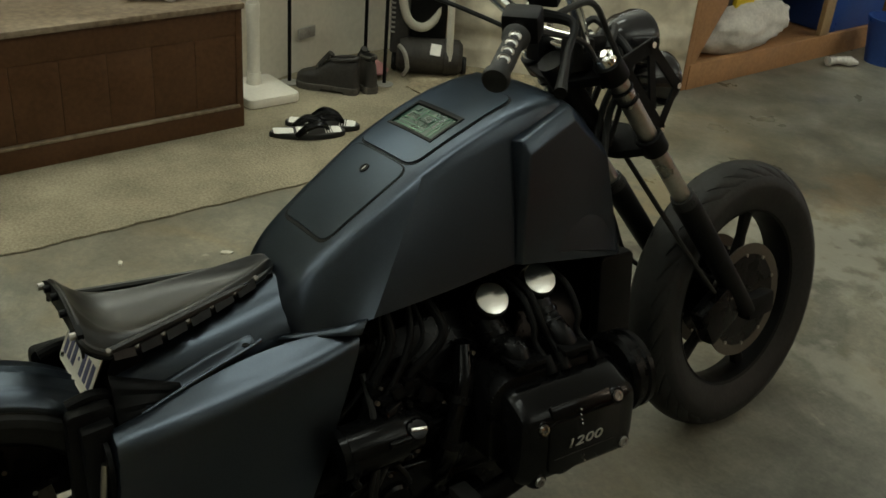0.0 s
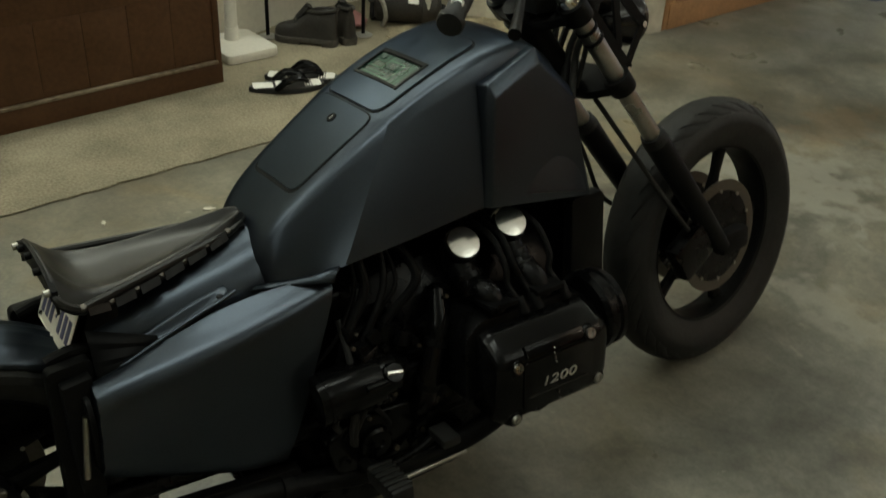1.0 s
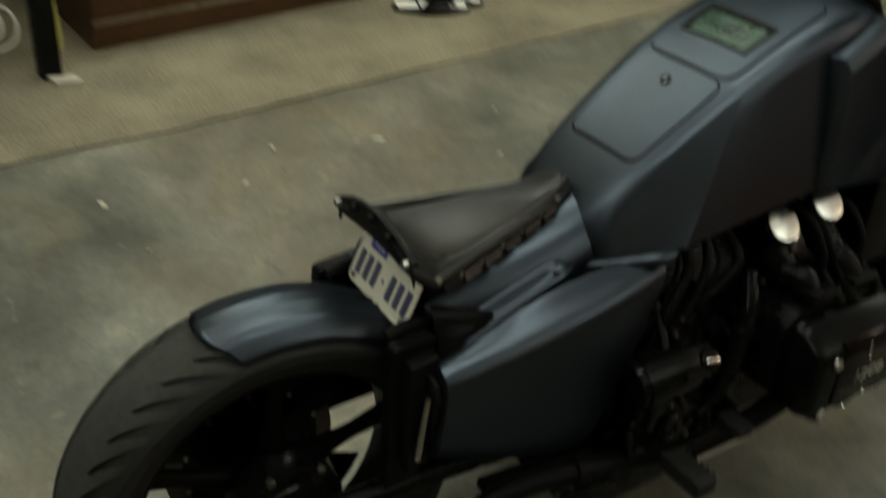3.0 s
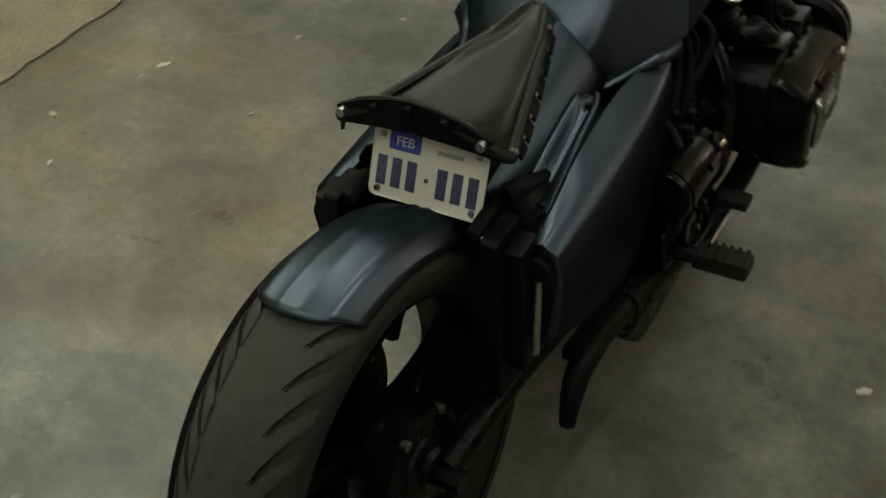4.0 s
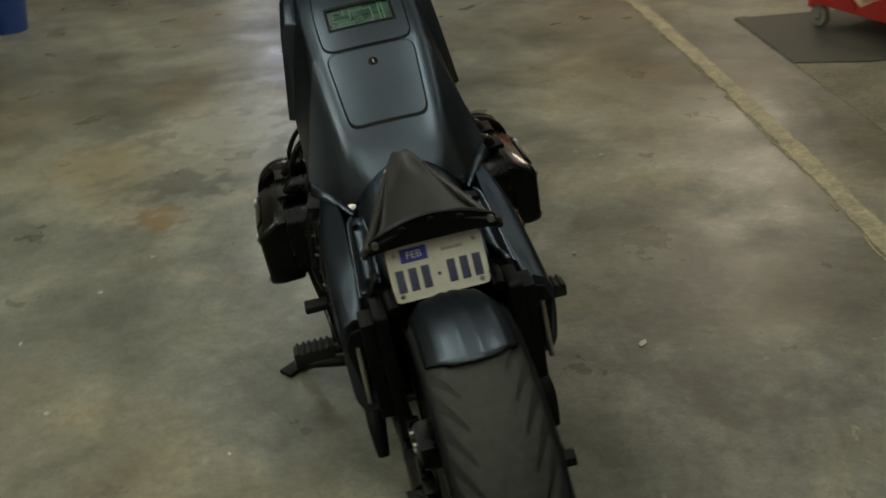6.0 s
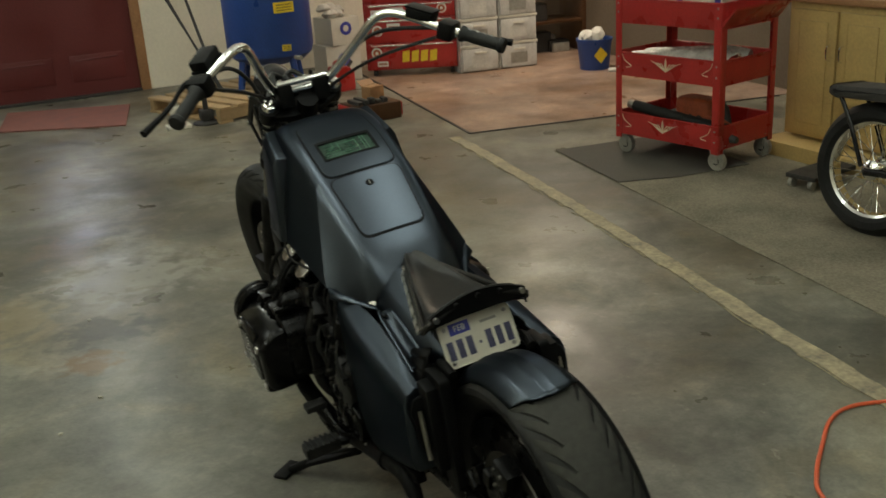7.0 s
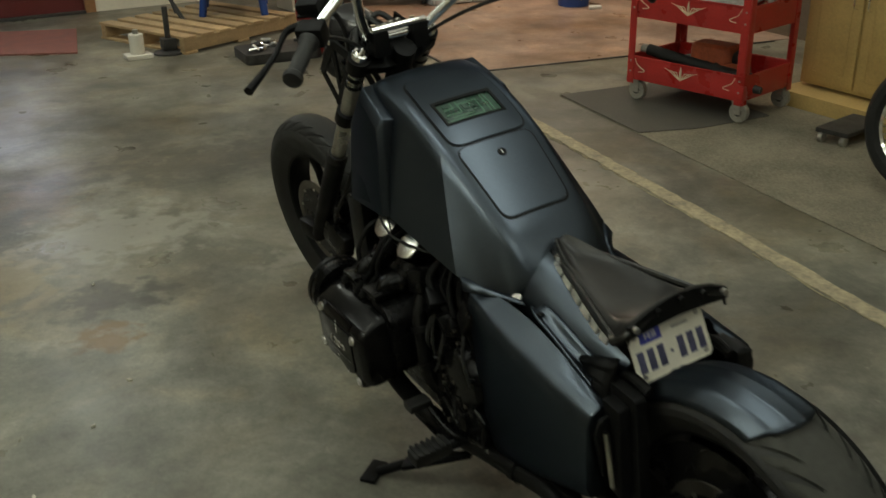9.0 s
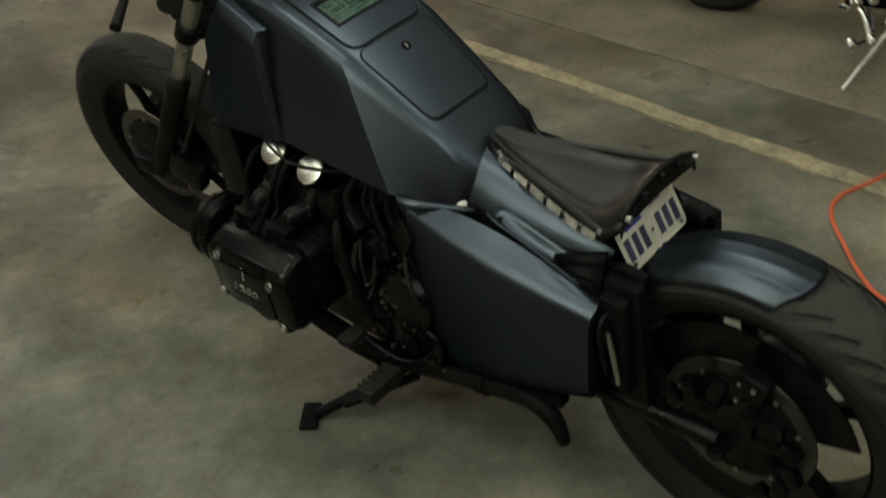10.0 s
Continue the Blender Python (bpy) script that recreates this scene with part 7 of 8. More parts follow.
# ---- far end ----
def pallet():
    m = frame_m((0.64, 5.83, 0.0), (0.92, 0.39, 0), (-0.39, 0.92, 0))
    th = thing("wooden_pallet", "raw pine pallet on the floor under the blue tank", "pallet", m=m)
    for y in (0.0, 0.46, 0.92):
        part("runner", box((0, y, 0.018), (1.12, y + 0.05, 0.105), 0.003), "wood", th)
    for k in range(7):
        part("deck_board", box((0.165 * k, -0.01, 0.105), (0.165 * k + 0.11, 0.99, 0.125), 0.003), "wood", th)
    for k in (0, 3, 6):
        part("bottom_board", box((0.165 * k, -0.01, 0.0), (0.165 * k + 0.11, 0.99, 0.018), 0.002), "wood", th)


pallet()


def air_tank():
    th = thing("air_tank", "tall blue steel compressor tank with yellow labels", "compressor tank", m=pose(1.31, 6.62, 0.125) @ Matrix.Diagonal((1.06, 1.06, 1, 1)))
    part("shell", lathe([(0, 0.16), (0.12, 0.165), (0.26, 0.20), (0.33, 0.26), (0.345, 0.32), (0.345, 1.25), (0.31, 1.36), (0.18, 1.42), (0, 1.43)], 64), "blue", th)
    for a in (200, 290, 30, 120):
        c, s = math.cos(radians(a)), math.sin(radians(a))
        part("leg", rod((0.27 * c, 0.27 * s, 0.28), (0.32 * c, 0.32 * s, 0.0), 0.028, seg=12), "blue", th)
    for a, z, w, h in ((-82, 0.66, 0.17, 0.085), (-84, 0.335, 0.075, 0.05)):
        pts = []
        bm = bmesh.new()
        n = 8
        for k in range(n + 1):
            t = radians(a) + (k / n - 0.5) * w / 0.345
            pts.append([bm.verts.new((0.348 * math.cos(t), 0.348 * math.sin(t), z - h / 2)), bm.verts.new((0.348 * math.cos(t), 0.348 * math.sin(t), z + h / 2))])
        for A, B in zip(pts, pts[1:]):
            bm.faces.new((A[0], B[0], B[1], A[1]))
        lb = part("label", bm, "yellow", th, "yellow warning label")
        for j in range(3):
            r = 0.3495
            bm2 = bmesh.new()
            q = []
            for t in (radians(a) - w * 0.38 / 0.345, radians(a), radians(a) + w * 0.38 / 0.345):
                q.append([bm2.verts.new((r * math.cos(t), r * math.sin(t), z + h * (-0.30 + 0.25 * j))), bm2.verts.new((r * math.cos(t), r * math.sin(t), z + h * (-0.22 + 0.25 * j)))])
            for A, B in zip(q, q[1:]):
                bm2.faces.new((A[0], B[0], B[1], A[1]))
            part("print_bar", bm2, "dark", lb)
    part("valve", rod((0.1, -0.34, 0.25), (0.12, -0.42, 0.25), 0.018, seg=12), "caster", th)
    for k, (x0, x1) in enumerate(((0.46, 0.86), (0.50, 0.84))):
        pr = thing("leaning_rod", "thin dark rod leaning against the wall", "rod", "leaning rods", m=pose(0, 0, 0))
        part("rod", rod((x1 + 0.02, 6.35 + 0.04 * k, 0.0), (x0 + 0.0, 7.90, 1.35), 0.009, seg=10), "dark", pr)
    sw = thing("broom", "dark broom standing against the wall by the tank", "broom", m=pose(0.86, 6.75, 0.0))
    part("stick", rod((0, 0, 0.1), (-0.10, 1.05, 1.3), 0.013, seg=12), "dark", sw)
    part("brush", box((-0.10, -0.04, 0.0), (0.10, 0.04, 0.10), 0.015), "dark", sw)


air_tank()


def floor_clutter():
    jk = thing("bottle_jack", "pale metal bottle jack on the floor", "jack", m=pose(0.33, 5.92, 0.0))
    part("base", box((-0.09, -0.07, 0.0), (0.09, 0.07, 0.03), 0.008), "pvc", jk)
    part("body", rod((0, 0, 0.03), (0, 0, 0.17), 0.05, seg=24, bevel=0.006), "pvc", jk)
    part("ram", rod((0, 0, 0.17), (0, 0, 0.20), 0.02, seg=16), "caster", jk)
    js = thing("jack_stand", "black iron stand with a round foot", "stand", m=pose(0.56, 5.95, 0.0))
    part("foot", lathe([(0, 0), (0.11, 0), (0.11, 0.012), (0.03, 0.03), (0, 0.03)], 28), "dark", js)
    part("column", rod((0, 0, 0.03), (0, 0, 0.33), 0.02, seg=14), "dark", js)
    part("block", box((-0.05, -0.05, 0.03), (0.05, 0.05, 0.11), 0.01), "dark", js)
    tr = thing("drain_pan", "black drip pan full of metal parts on the floor", "pan", m=pose(1.18, 5.42, 0.0, 0, 0, -4))
    part("pan", prism(rounded([(-0.27, -0.19), (0.27, -0.19), (0.27, 0.19), (-0.27, 0.19)], 0.05), 0.0, 0.07, "z", 0.01), "dark", tr)
    rg = random.Random(21)
    for k in range(22):
        x, y, s = rg.uniform(-0.2, 0.2), rg.uniform(-0.13, 0.13), rg.uniform(0.015, 0.04)
        bm = box((-s, -s * 0.6, -s * 0.5), (s, s * 0.6, s * 0.5), s * 0.2) if rg.random() < 0.5 else rod((-s, 0, 0), (s, 0, 0), s * 0.45, seg=12)
        part("metal_part", moved(bm, Matrix.Translation((x, y, 0.078 + s * 0.4)) @ Euler((rg.uniform(-1, 1), rg.uniform(-0.5, 0.5), rg.uniform(0, 6))).to_matrix().to_4x4()), rg.choice(["chrome", "caster", "dark", "caster"]), tr)
    bx = thing("parts_tray", "brown wooden tray with red ends on the floor", "tray", m=pose(1.655, 5.24, 0.0, 0, 0, 6) @ Matrix.Diagonal((0.58, 0.9, 1.5, 1)))
    part("tray", prism(rounded([(-0.33, -0.16), (0.33, -0.16), (0.33, 0.16), (-0.33, 0.16)], 0.02), 0.0, 0.085, "z", 0.008), "desk", bx)
    for sx in (-1, 1):
        part("end_cap", box((sx * 0.33, -0.15, 0.012), (sx * 0.352, 0.15, 0.08), 0.005), "red", bx)
    for k in range(5):
        part("block", box((-0.27 + 0.09 * k, -0.13, 0.085), (-0.20 + 0.09 * k, -0.06 if k > 1 else 0.08, 0.105 + 0.006 * (k % 3)), 0.008), "dark", bx)
    bc = thing("cardboard_box", "small open brown cardboard box on a wooden tray", "box", m=pose(1.70, 5.28, 0.1275, 0, 0, 22))
    part("carton", box((-0.07, -0.05, 0.0), (0.07, 0.05, 0.11), 0.004), "ply", bc)
    part("flap", moved(box((-0.07, 0, -0.002), (0.07, 0.06, 0.002)), Matrix.Translation((0, 0.05, 0.112)) @ Matrix.Rotation(radians(35), 4, "X")), "ply", bc)
    jc = thing("fuel_can", "red plastic fuel can on the floor", "fuel can", m=pose(1.88, 6.50, 0.0, 0, 0, 15) @ Matrix.Diagonal((0.75, 0.75, 0.8, 1)))
    part("can", prism(rounded([(-0.13, 0.0), (0.13, 0.0), (0.13, 0.20), (0.05, 0.27), (-0.13, 0.27)], 0.03), -0.09, 0.09, "y", 0.015), "red", jc)
    part("handle", tube([(-0.09, 0, 0.26), (-0.08, 0, 0.32), (0.02, 0, 0.32), (0.04, 0, 0.26)], 0.014, 8, 5), "red", jc)
    part("spout", rod((0.09, 0, 0.24), (0.16, 0, 0.30), 0.02, seg=14), "dark", jc)
    for k, (x, y, w, h, z) in enumerate(((2.06, 7.10, 0.17, 0.33, 0.0), (2.08, 7.10, 0.15, 0.24, 0.33))):
        cb = thing("cardboard_box", "white cardboard box with a dark round emblem", "box", "white boxes", m=pose(x, y, z, 0, 0, 4 + 8 * k))
        part("carton", box((-w, -0.16, 0.0), (w, 0.16, h), 0.006), "pvc", cb)
        part("emblem", moved(lathe([(0.03, 0), (0.06, 0), (0.06, 0.002), (0.03, 0.002)], 28, closed=True), Matrix.Translation((0, -0.162, h * 0.6)) @ Matrix.Rotation(radians(90), 4, "X")), "sticker", cb)
    rg = random.Random(9)
    rag = thing("rag_pile", "pile of crumpled pale rags on the boxes", "rags", m=pose(2.08, 7.06, 0.575))
    for k in range(7):
        part("rag", moved(lathe([(0, 0), (0.05, 0.0), (0.07, 0.02), (0.04, 0.06), (0, 0.07)], 9), Matrix.Translation((rg.uniform(-0.14, 0.14), rg.uniform(-0.1, 0.1), 0.03 * (k % 3))) @ Euler((rg.uniform(-0.4, 0.4), rg.uniform(-0.4, 0.4), rg.uniform(0, 6))).to_matrix().to_4x4()), "cloth", rag)


floor_clutter()


def tool_chest():
    m = frame_m((2.29, 6.94, 0.0), (0.80, -0.42, 0), (0.42, 0.80, 0))
    th = thing("tool_chest", "red steel rolling tool chest covered in stickers", "tool chest", m=m)
    L, D, H = 0.86, 0.45, 1.0
    part("cabinet", box((0, 0.02, 0.06), (L, D, H), 0.008), "red", th)
    for k, (z0, z1) in enumerate(((0.075, 0.30), (0.31, 0.52), (0.53, 0.66), (0.67, 0.80), (0.81, 0.98))):
        dr = part("drawer", box((0.02, -0.004, z0), (L - 0.02, 0.022, z1), 0.005), "red", th)
        part("pull", box((0.05, -0.016, z1 - 0.022), (L - 0.05, -0.004, z1 - 0.008), 0.003), "chrome", dr)
    rg = random.Random(2)
    for k, (x, z, w, h, col) in enumerate(((0.12, 0.42, 0.05, 0.05, "r"), (0.10, 0.22, 0.05, 0.05, "r"), (0.13, 0.58, 0.06, 0.03, "b"), (0.30, 0.60, 0.07, 0.025, "b"), (0.72, 0.60, 0.045, 0.045, "r"), (0.73, 0.36, 0.03, 0.03, "r"), (0.27, 0.45, 0.06, 0.035, "b"), (0.52, 0.58, 0.05, 0.03, "b"), (0.15, 0.12, 0.05, 0.025, "b"))):
        if col == "r":
            sk = part("sticker", moved(lathe([(0, 0), (w, 0), (w, 0.002), (0, 0.002)], 24), Matrix.Translation((x, -0.0045, z)) @ Matrix.Rotation(radians(90), 4, "X")), "white_ink", th, "round white sticker")
            part("print", moved(lathe([(w * 0.3, 0), (w * 0.7, 0), (w * 0.7, 0.003), (w * 0.3, 0.003)], 24, closed=True), Matrix.Translation((x, -0.0047, z)) @ Matrix.Rotation(radians(90), 4, "X")), "amber", sk)
        else:
            sk = part("sticker", box((x - w, -0.0065, z - h), (x + w, -0.0042, z + h)), "white_ink", th, "white sticker")
            part("print", box((x - w * 0.75, -0.0072, z - h * 0.3), (x + w * 0.75, -0.0066, z + h * 0.3)), "amber", sk)
    for k in range(4):
        x = 0.33 + 0.085 * k
        part("emblem", prism([(x, 0.125), (x + 0.066, 0.135), (x + 0.076, 0.235), (x + 0.010, 0.225)], -0.0075, -0.0045, "y"), "yellow", th, "slanted yellow emblem blocks")
    for x in (0.07, L - 0.07):
        for y in (0.07, D - 0.06):
            part("caster", rod((x - 0.018, y, 0.03), (x + 0.018, y, 0.03), 0.03, seg=18), "dark", th)


tool_chest()


def drawer_tower():
    m = frame_m((3.03, 6.46, 0.0), (0.76, -0.10, 0), (0.10, 0.76, 0))
    for c in range(2):
        th = thing("drawer_tower", "translucent white plastic drawer tower", "drawers", "drawer towers", m=m @ Matrix.Translation((0.385 * c, 0, 0)))
        part("frame", box((0.0, 0.03, 0.0), (0.375, 0.40, 0.98), 0.008), "clearbin", th)
        for k in range(4):
            z = 0.015 + 0.24 * k
            part("shelf_edge", box((0.0, 0.0, z + 0.213), (0.375, 0.03, z + 0.237), 0.004), "pvc", th)
            d = part("drawer", box((0.012, -0.004, z), (0.363, 0.028, z + 0.205), 0.012), "clearbin", th)
            part("handle", box((0.13, -0.014, z + 0.155), (0.245, -0.004, z + 0.175), 0.004), "pvc", d)
            part("stored_part", box((0.10, -0.0055, z + 0.035), (0.265, -0.0042, z + 0.135), 0), "caster" if (k + c) % 2 else "cloth", d)


drawer_tower()


def far_shelf():
    th = thing("storage_shelf", "dark shelving full of clutter against the wall", "shelf", m=frame_m((3.90, 6.85, 0.0), (0.75, -0.06, 0), (0.06, 0.75, 0)))
    for z in (0.30, 0.62, 1.0):
        part("shelf", box((0, 0, z), (0.7, 0.5, z + 0.025), 0.003), "desk", th)
    for x in (0, 0.66):
        part("upright", box((x, 0, 0), (x + 0.04, 0.5, 1.3), 0.003), "desk", th)
    rg = random.Random(14)
    for k in range(12):
        z = (0.0, 0.325, 0.645)[k % 3]
        w, h = rg.uniform(0.06, 0.12), rg.uniform(0.08, 0.20)
        x = 0.12 + rg.uniform(0, 0.42)
        it = thing("stored_item", "dark boxed item on the storage shelf", "box", "stored items", m=th.matrix_world @ Matrix.Translation((x, 0.15 + rg.uniform(0, 0.15), z)))
        part("body", box((-w, -0.08, 0), (w, 0.08, h), 0.012), rg.choice(["dark", "boot", "caster", "desk"]), it)
    bk = thing("rag_bucket", "blue bucket heaped with white rags", "bucket", m=pose(4.07, 5.85, 0.0))
    part("pail", lathe([(0, 0.0), (0.13, 0.0), (0.155, 0.25), (0.163, 0.25), (0.163, 0.275), (0.148, 0.275), (0.125, 0.012), (0, 0.012)], 40), "blue", bk)
    part("label", moved(box((-0.05, -0.002, -0.05), (0.05, 0.002, 0.05)), Matrix.Translation((-0.03, -0.149, 0.14)) @ Matrix.Rotation(radians(45), 4, "Y")), "yellow", bk, "yellow diamond label")
    for k in range(8):
        part("rag", moved(lathe([(0, 0), (0.05, 0.0), (0.07, 0.03), (0.035, 0.075), (0, 0.085)], 9), Matrix.Translation((rg.uniform(-0.09, 0.09), rg.uniform(-0.09, 0.09), 0.25 + 0.02 * (k % 3))) @ Euler((rg.uniform(-0.6, 0.6), rg.uniform(-0.6, 0.6), rg.uniform(0, 6))).to_matrix().to_4x4()), "cloth", bk, "crumpled white rag")
    rg2 = thing("fallen_rag", "white rag dropped on the floor", "rag", m=pose(4.10, 5.60, 0.0))
    part("rag", prism([(-0.07, -0.03), (0.05, -0.05), (0.08, 0.02), (-0.02, 0.05)], 0.0, 0.03, "z", 0.012), "cloth", rg2)
    sp = thing("speaker_cabinet", "tall black cabinet beside the door", "cabinet", m=pose(-1.76, 7.18, 0.0, 0, 0, 2))
    part("body", box((-0.30, -0.22, 0.0), (0.24, 0.25, 1.0), 0.01), "black", sp)
    part("front", box((-0.27, -0.232, 0.05), (0.21, -0.221, 0.95), 0.004), "dark", sp)


far_shelf()


# ---- right side ----
def tool_cart():
    m = frame_m((2.660, 2.480, 0.011), (-0.165, 0.735, 0), (-0.98, -0.18, 0))
    # local x along the long side, local y towards the motorcycle (negative is away)
    th = thing("tool_cart", "red steel three-shelf tool cart with cream pinstripes", "tool cart", m=m)
    L, D = 0.755, 0.50
    for z0, z1, name in ((0.122, 0.255, "lower_tray"), (0.478, 0.615, "middle_tray"), (0.785, 0.925, "top_tray")):
        t = part(name, box((0.002, -D + 0.002, z0), (L - 0.002, -0.002, z0 + 0.010)), "red", th)
        part("lip", box((0.0, -0.006, z0), (L, 0.0, z1), 0.002), "red", t)
        part("lip", box((0.0, -D, z0), (L, -D + 0.006, z1), 0.002), "red", t)
        part("lip", box((0.0, -D + 0.006, z0), (0.006, -0.006, z1), 0.002), "red", t)
        part("lip", box((L - 0.006, -D + 0.006, z0), (L, -0.006, z1), 0.002), "red", t)
        part("rolled_edge", tube([(0, 0, z1), (L, 0, z1), (L, -D, z1), (0, -D, z1), (0, 0, z1)], 0.006, 8, 1, smooth=False), "red", t)
    for x, y, sx, sy in ((0, 0, 1, -1), (L, 0, -1, -1), (0, -D, 1, 1), (L, -D, -1, 1)):
        leg = part("corner_leg", box((x, y, 0.10), (x + sx * 0.045, y + sy * -0.004, 0.925), 0.001), "red", th)
        part("leg_flange", box((x - sx * 0.004, y, 0.10), (x, y + sy * 0.045, 0.925), 0.001), "red", leg)
        for z in (0.17, 0.23, 0.53, 0.59, 0.85, 0.90):
            part("bolt", rod((x + sx * 0.022, y - sy * 0.003, z), (x + sx * 0.022, y - sy * 0.009, z), 0.006, seg=6), "caster", leg)
        cx, cy = x + sx * 0.04, y + sy * 0.04
        cs = part("caster", rod((cx - 0.010, cy - 0.017, 0.055), (cx - 0.010, cy + 0.017, 0.055), 0.055, seg=28, bevel=0.008), "caster", th, "grey rubber caster wheel")
        part("hub_cap", rod((cx - 0.010, cy - 0.019, 0.055), (cx - 0.010, cy + 0.019, 0.055), 0.022, seg=20), "dark", cs)
        for s in (-1, 1):
            part("fork_plate", prism([(cx - 0.03, 0.045), (cx + 0.01, 0.045), (cx + 0.035, 0.135), (cx - 0.030, 0.135)], cy + s * 0.022, cy + s * 0.026, "y"), "caster", cs)
        part("top_plate", box((cx - 0.04, cy - 0.035, 0.135), (cx + 0.04, cy + 0.035, 0.146), 0.002), "caster", cs)
    # flared push end on the short side
    part("push_handle", prism([(0.0, 0.795), (-0.085, 0.895), (-0.088, 0.910), (0.0, 0.825)], -D, 0.0, "y", 0.004), "red", th)
    for z, x in ((0.20, L * 0.52), (0.56, L * 0.5)):
        for k in range(6):
            s = 1 if k % 2 else -1
            w = 0.03 + 0.022 * (k // 2)
            part("pinstripe", tube([(x, 0.003, z - 0.03), (x + s * w * 0.5, 0.003, z - 0.01), (x + s * w, 0.003, z + 0.012), (x + s * (w + 0.035), 0.003, z + 0.004 + 0.01 * (k // 2))], 0.0026, 6, 5, radii=[0.004, 0.003, 0.0015]), "pin", th)
        part("pinstripe", tube([(x, 0.003, z - 0.035), (x, 0.003, z + 0.045)], 0.006, 6, 5, radii=[0.001, 0.008, 0.001]), "pin", th)
    for z in (0.16, 0.52):
        for x0, s in ((0.05, 1), (L - 0.05, -1)):
            part("pinstripe", tube([(x0, 0.003, z + 0.085), (x0 + s * 0.02, 0.003, z + 0.05), (x0 + s * 0.07, 0.003, z + 0.02), (x0 + s * 0.03, 0.003, z + 0.01)], 0.0026, 6, 5), "pin", th)
    # things on the cart
    rg = random.Random(31)
    for k in range(2):
        pp = thing("wrapped_pipe", "chrome exhaust pipe in clear wrap on the cart", "exhaust pipe", "wrapped pipes", m=m @ Matrix.Translation((0.07, -0.14 - 0.13 * k, 0.49)))
        part("pipe", tube([(0.01, -0.10, 0.085), (0.14, -0.06, 0.095), (0.40, 0.0, 0.075), (0.66, 0.02, 0.065)], 0.06, 16, 8, radii=[0.055, 0.064, 0.066, 0.050]), "foam", pp)
        part("tip", rod((0.63, 0.01, 0.045), (0.67, 0.012, 0.045), 0.033, seg=18), "chrome", pp)
    el = thing("chrome_elbow", "bent chrome pipe on the middle shelf of the cart", "pipe", m=m @ Matrix.Translation((0.10, -0.22, 0.49)))
    part("elbow", tube([(0.0, 0.12, 0.03), (-0.03, 0.02, 0.10), (0.02, -0.10, 0.10), (0.12, -0.14, 0.04)], 0.026, 14, 8), "chrome", el)
    for k in range(9):
        x, y = rg.uniform(0.10, 0.66), -rg.uniform(0.08, 0.36)
        it = thing("engine_part", "dark oily engine part on the cart's lower shelf", "engine part", "engine parts", m=m @ Matrix.Translation((x, y, 0.133)))
        l = rg.uniform(0.10, 0.22)
        a = rg.uniform(-0.5, 0.5)
        part("part", tube([(-l * math.cos(a), -l * 0.4 * math.sin(a), 0.035), (0, 0, 0.035 + rg.uniform(0, 0.06)), (l * math.cos(a), l * 0.4 * math.sin(a), 0.035)], 0.034, 12, 6, radii=[0.018, 0.034, 0.024]), "dark" if k not in (3, 5) else "amber", it)
        part("flange", moved(box((-0.03, -0.04, 0.0), (0.03, 0.04, 0.06), 0.01), Euler((0, 0, a)).to_matrix().to_4x4()), "dark" if k not in (3, 6) else "amber", it)
    hd = thing("rusty_casting", "rusty orange engine casting on the lower shelf of the cart", "engine part", m=m @ Matrix.Translation((0.40, -0.33, 0.133)))
    part("casting", box((-0.14, -0.08, 0.0), (0.12, 0.08, 0.20), 0.04, 3), "amber", hd)
    for k in range(3):
        part("port", rod((-0.07 + 0.065 * k, 0.06, 0.08), (-0.07 + 0.065 * k, 0.085, 0.085), 0.022, seg=14), "dark", hd)
    part("elbow", tube([(-0.12, 0, 0.10), (-0.20, 0.03, 0.16), (-0.24, 0.04, 0.06)], 0.03, 12, 6), "dark", hd)
    lb = thing("muffler", "long black muffler lying on the lower shelf", "muffler", m=m @ Matrix.Translation((0.0, -0.10, 0.133)))
    part("can", tube([(0.06, -0.08, 0.07), (0.30, 0.0, 0.11), (0.66, 0.04, 0.16)], 0.032, 16, 6), "rubber", lb)
    part("tip", rod((0.64, 0.038, 0.158), (0.70, 0.045, 0.166), 0.024, seg=16), "caster", lb)
    for k, (x, w, h) in enumerate(((0.17, 0.10, 0.10), (0.40, 0.115, 0.085))):
        bx = thing("small_carton", "small white carton on top of the cart", "carton", "small cartons", m=m @ Matrix.Translation((x, -0.15, 0.836)) @ Matrix.Rotation(radians(8 - 14 * k), 4, "Z"))
        part("carton", box((-w, -0.09, 0), (w, 0.09, h + 0.06), 0.004), "pvc", bx)
        part("emblem", box((-w * 0.9, 0.091, h * 0.55), (-w * 0.55, 0.093, h * 1.1)), "sticker", bx, "small blue emblem")
    dk = thing("dark_tool", "black power tool on top of the cart", "tool", m=m @ Matrix.Translation((0.60, -0.16, 0.836)))
    part("body", rod((-0.08, 0, 0.05), (0.09, 0.02, 0.06), 0.045, seg=18, bevel=0.008), "dark", dk)
    part("grip", box((-0.08, -0.02, 0.0), (-0.02, 0.03, 0.05), 0.01), "dark", dk)


tool_cart()


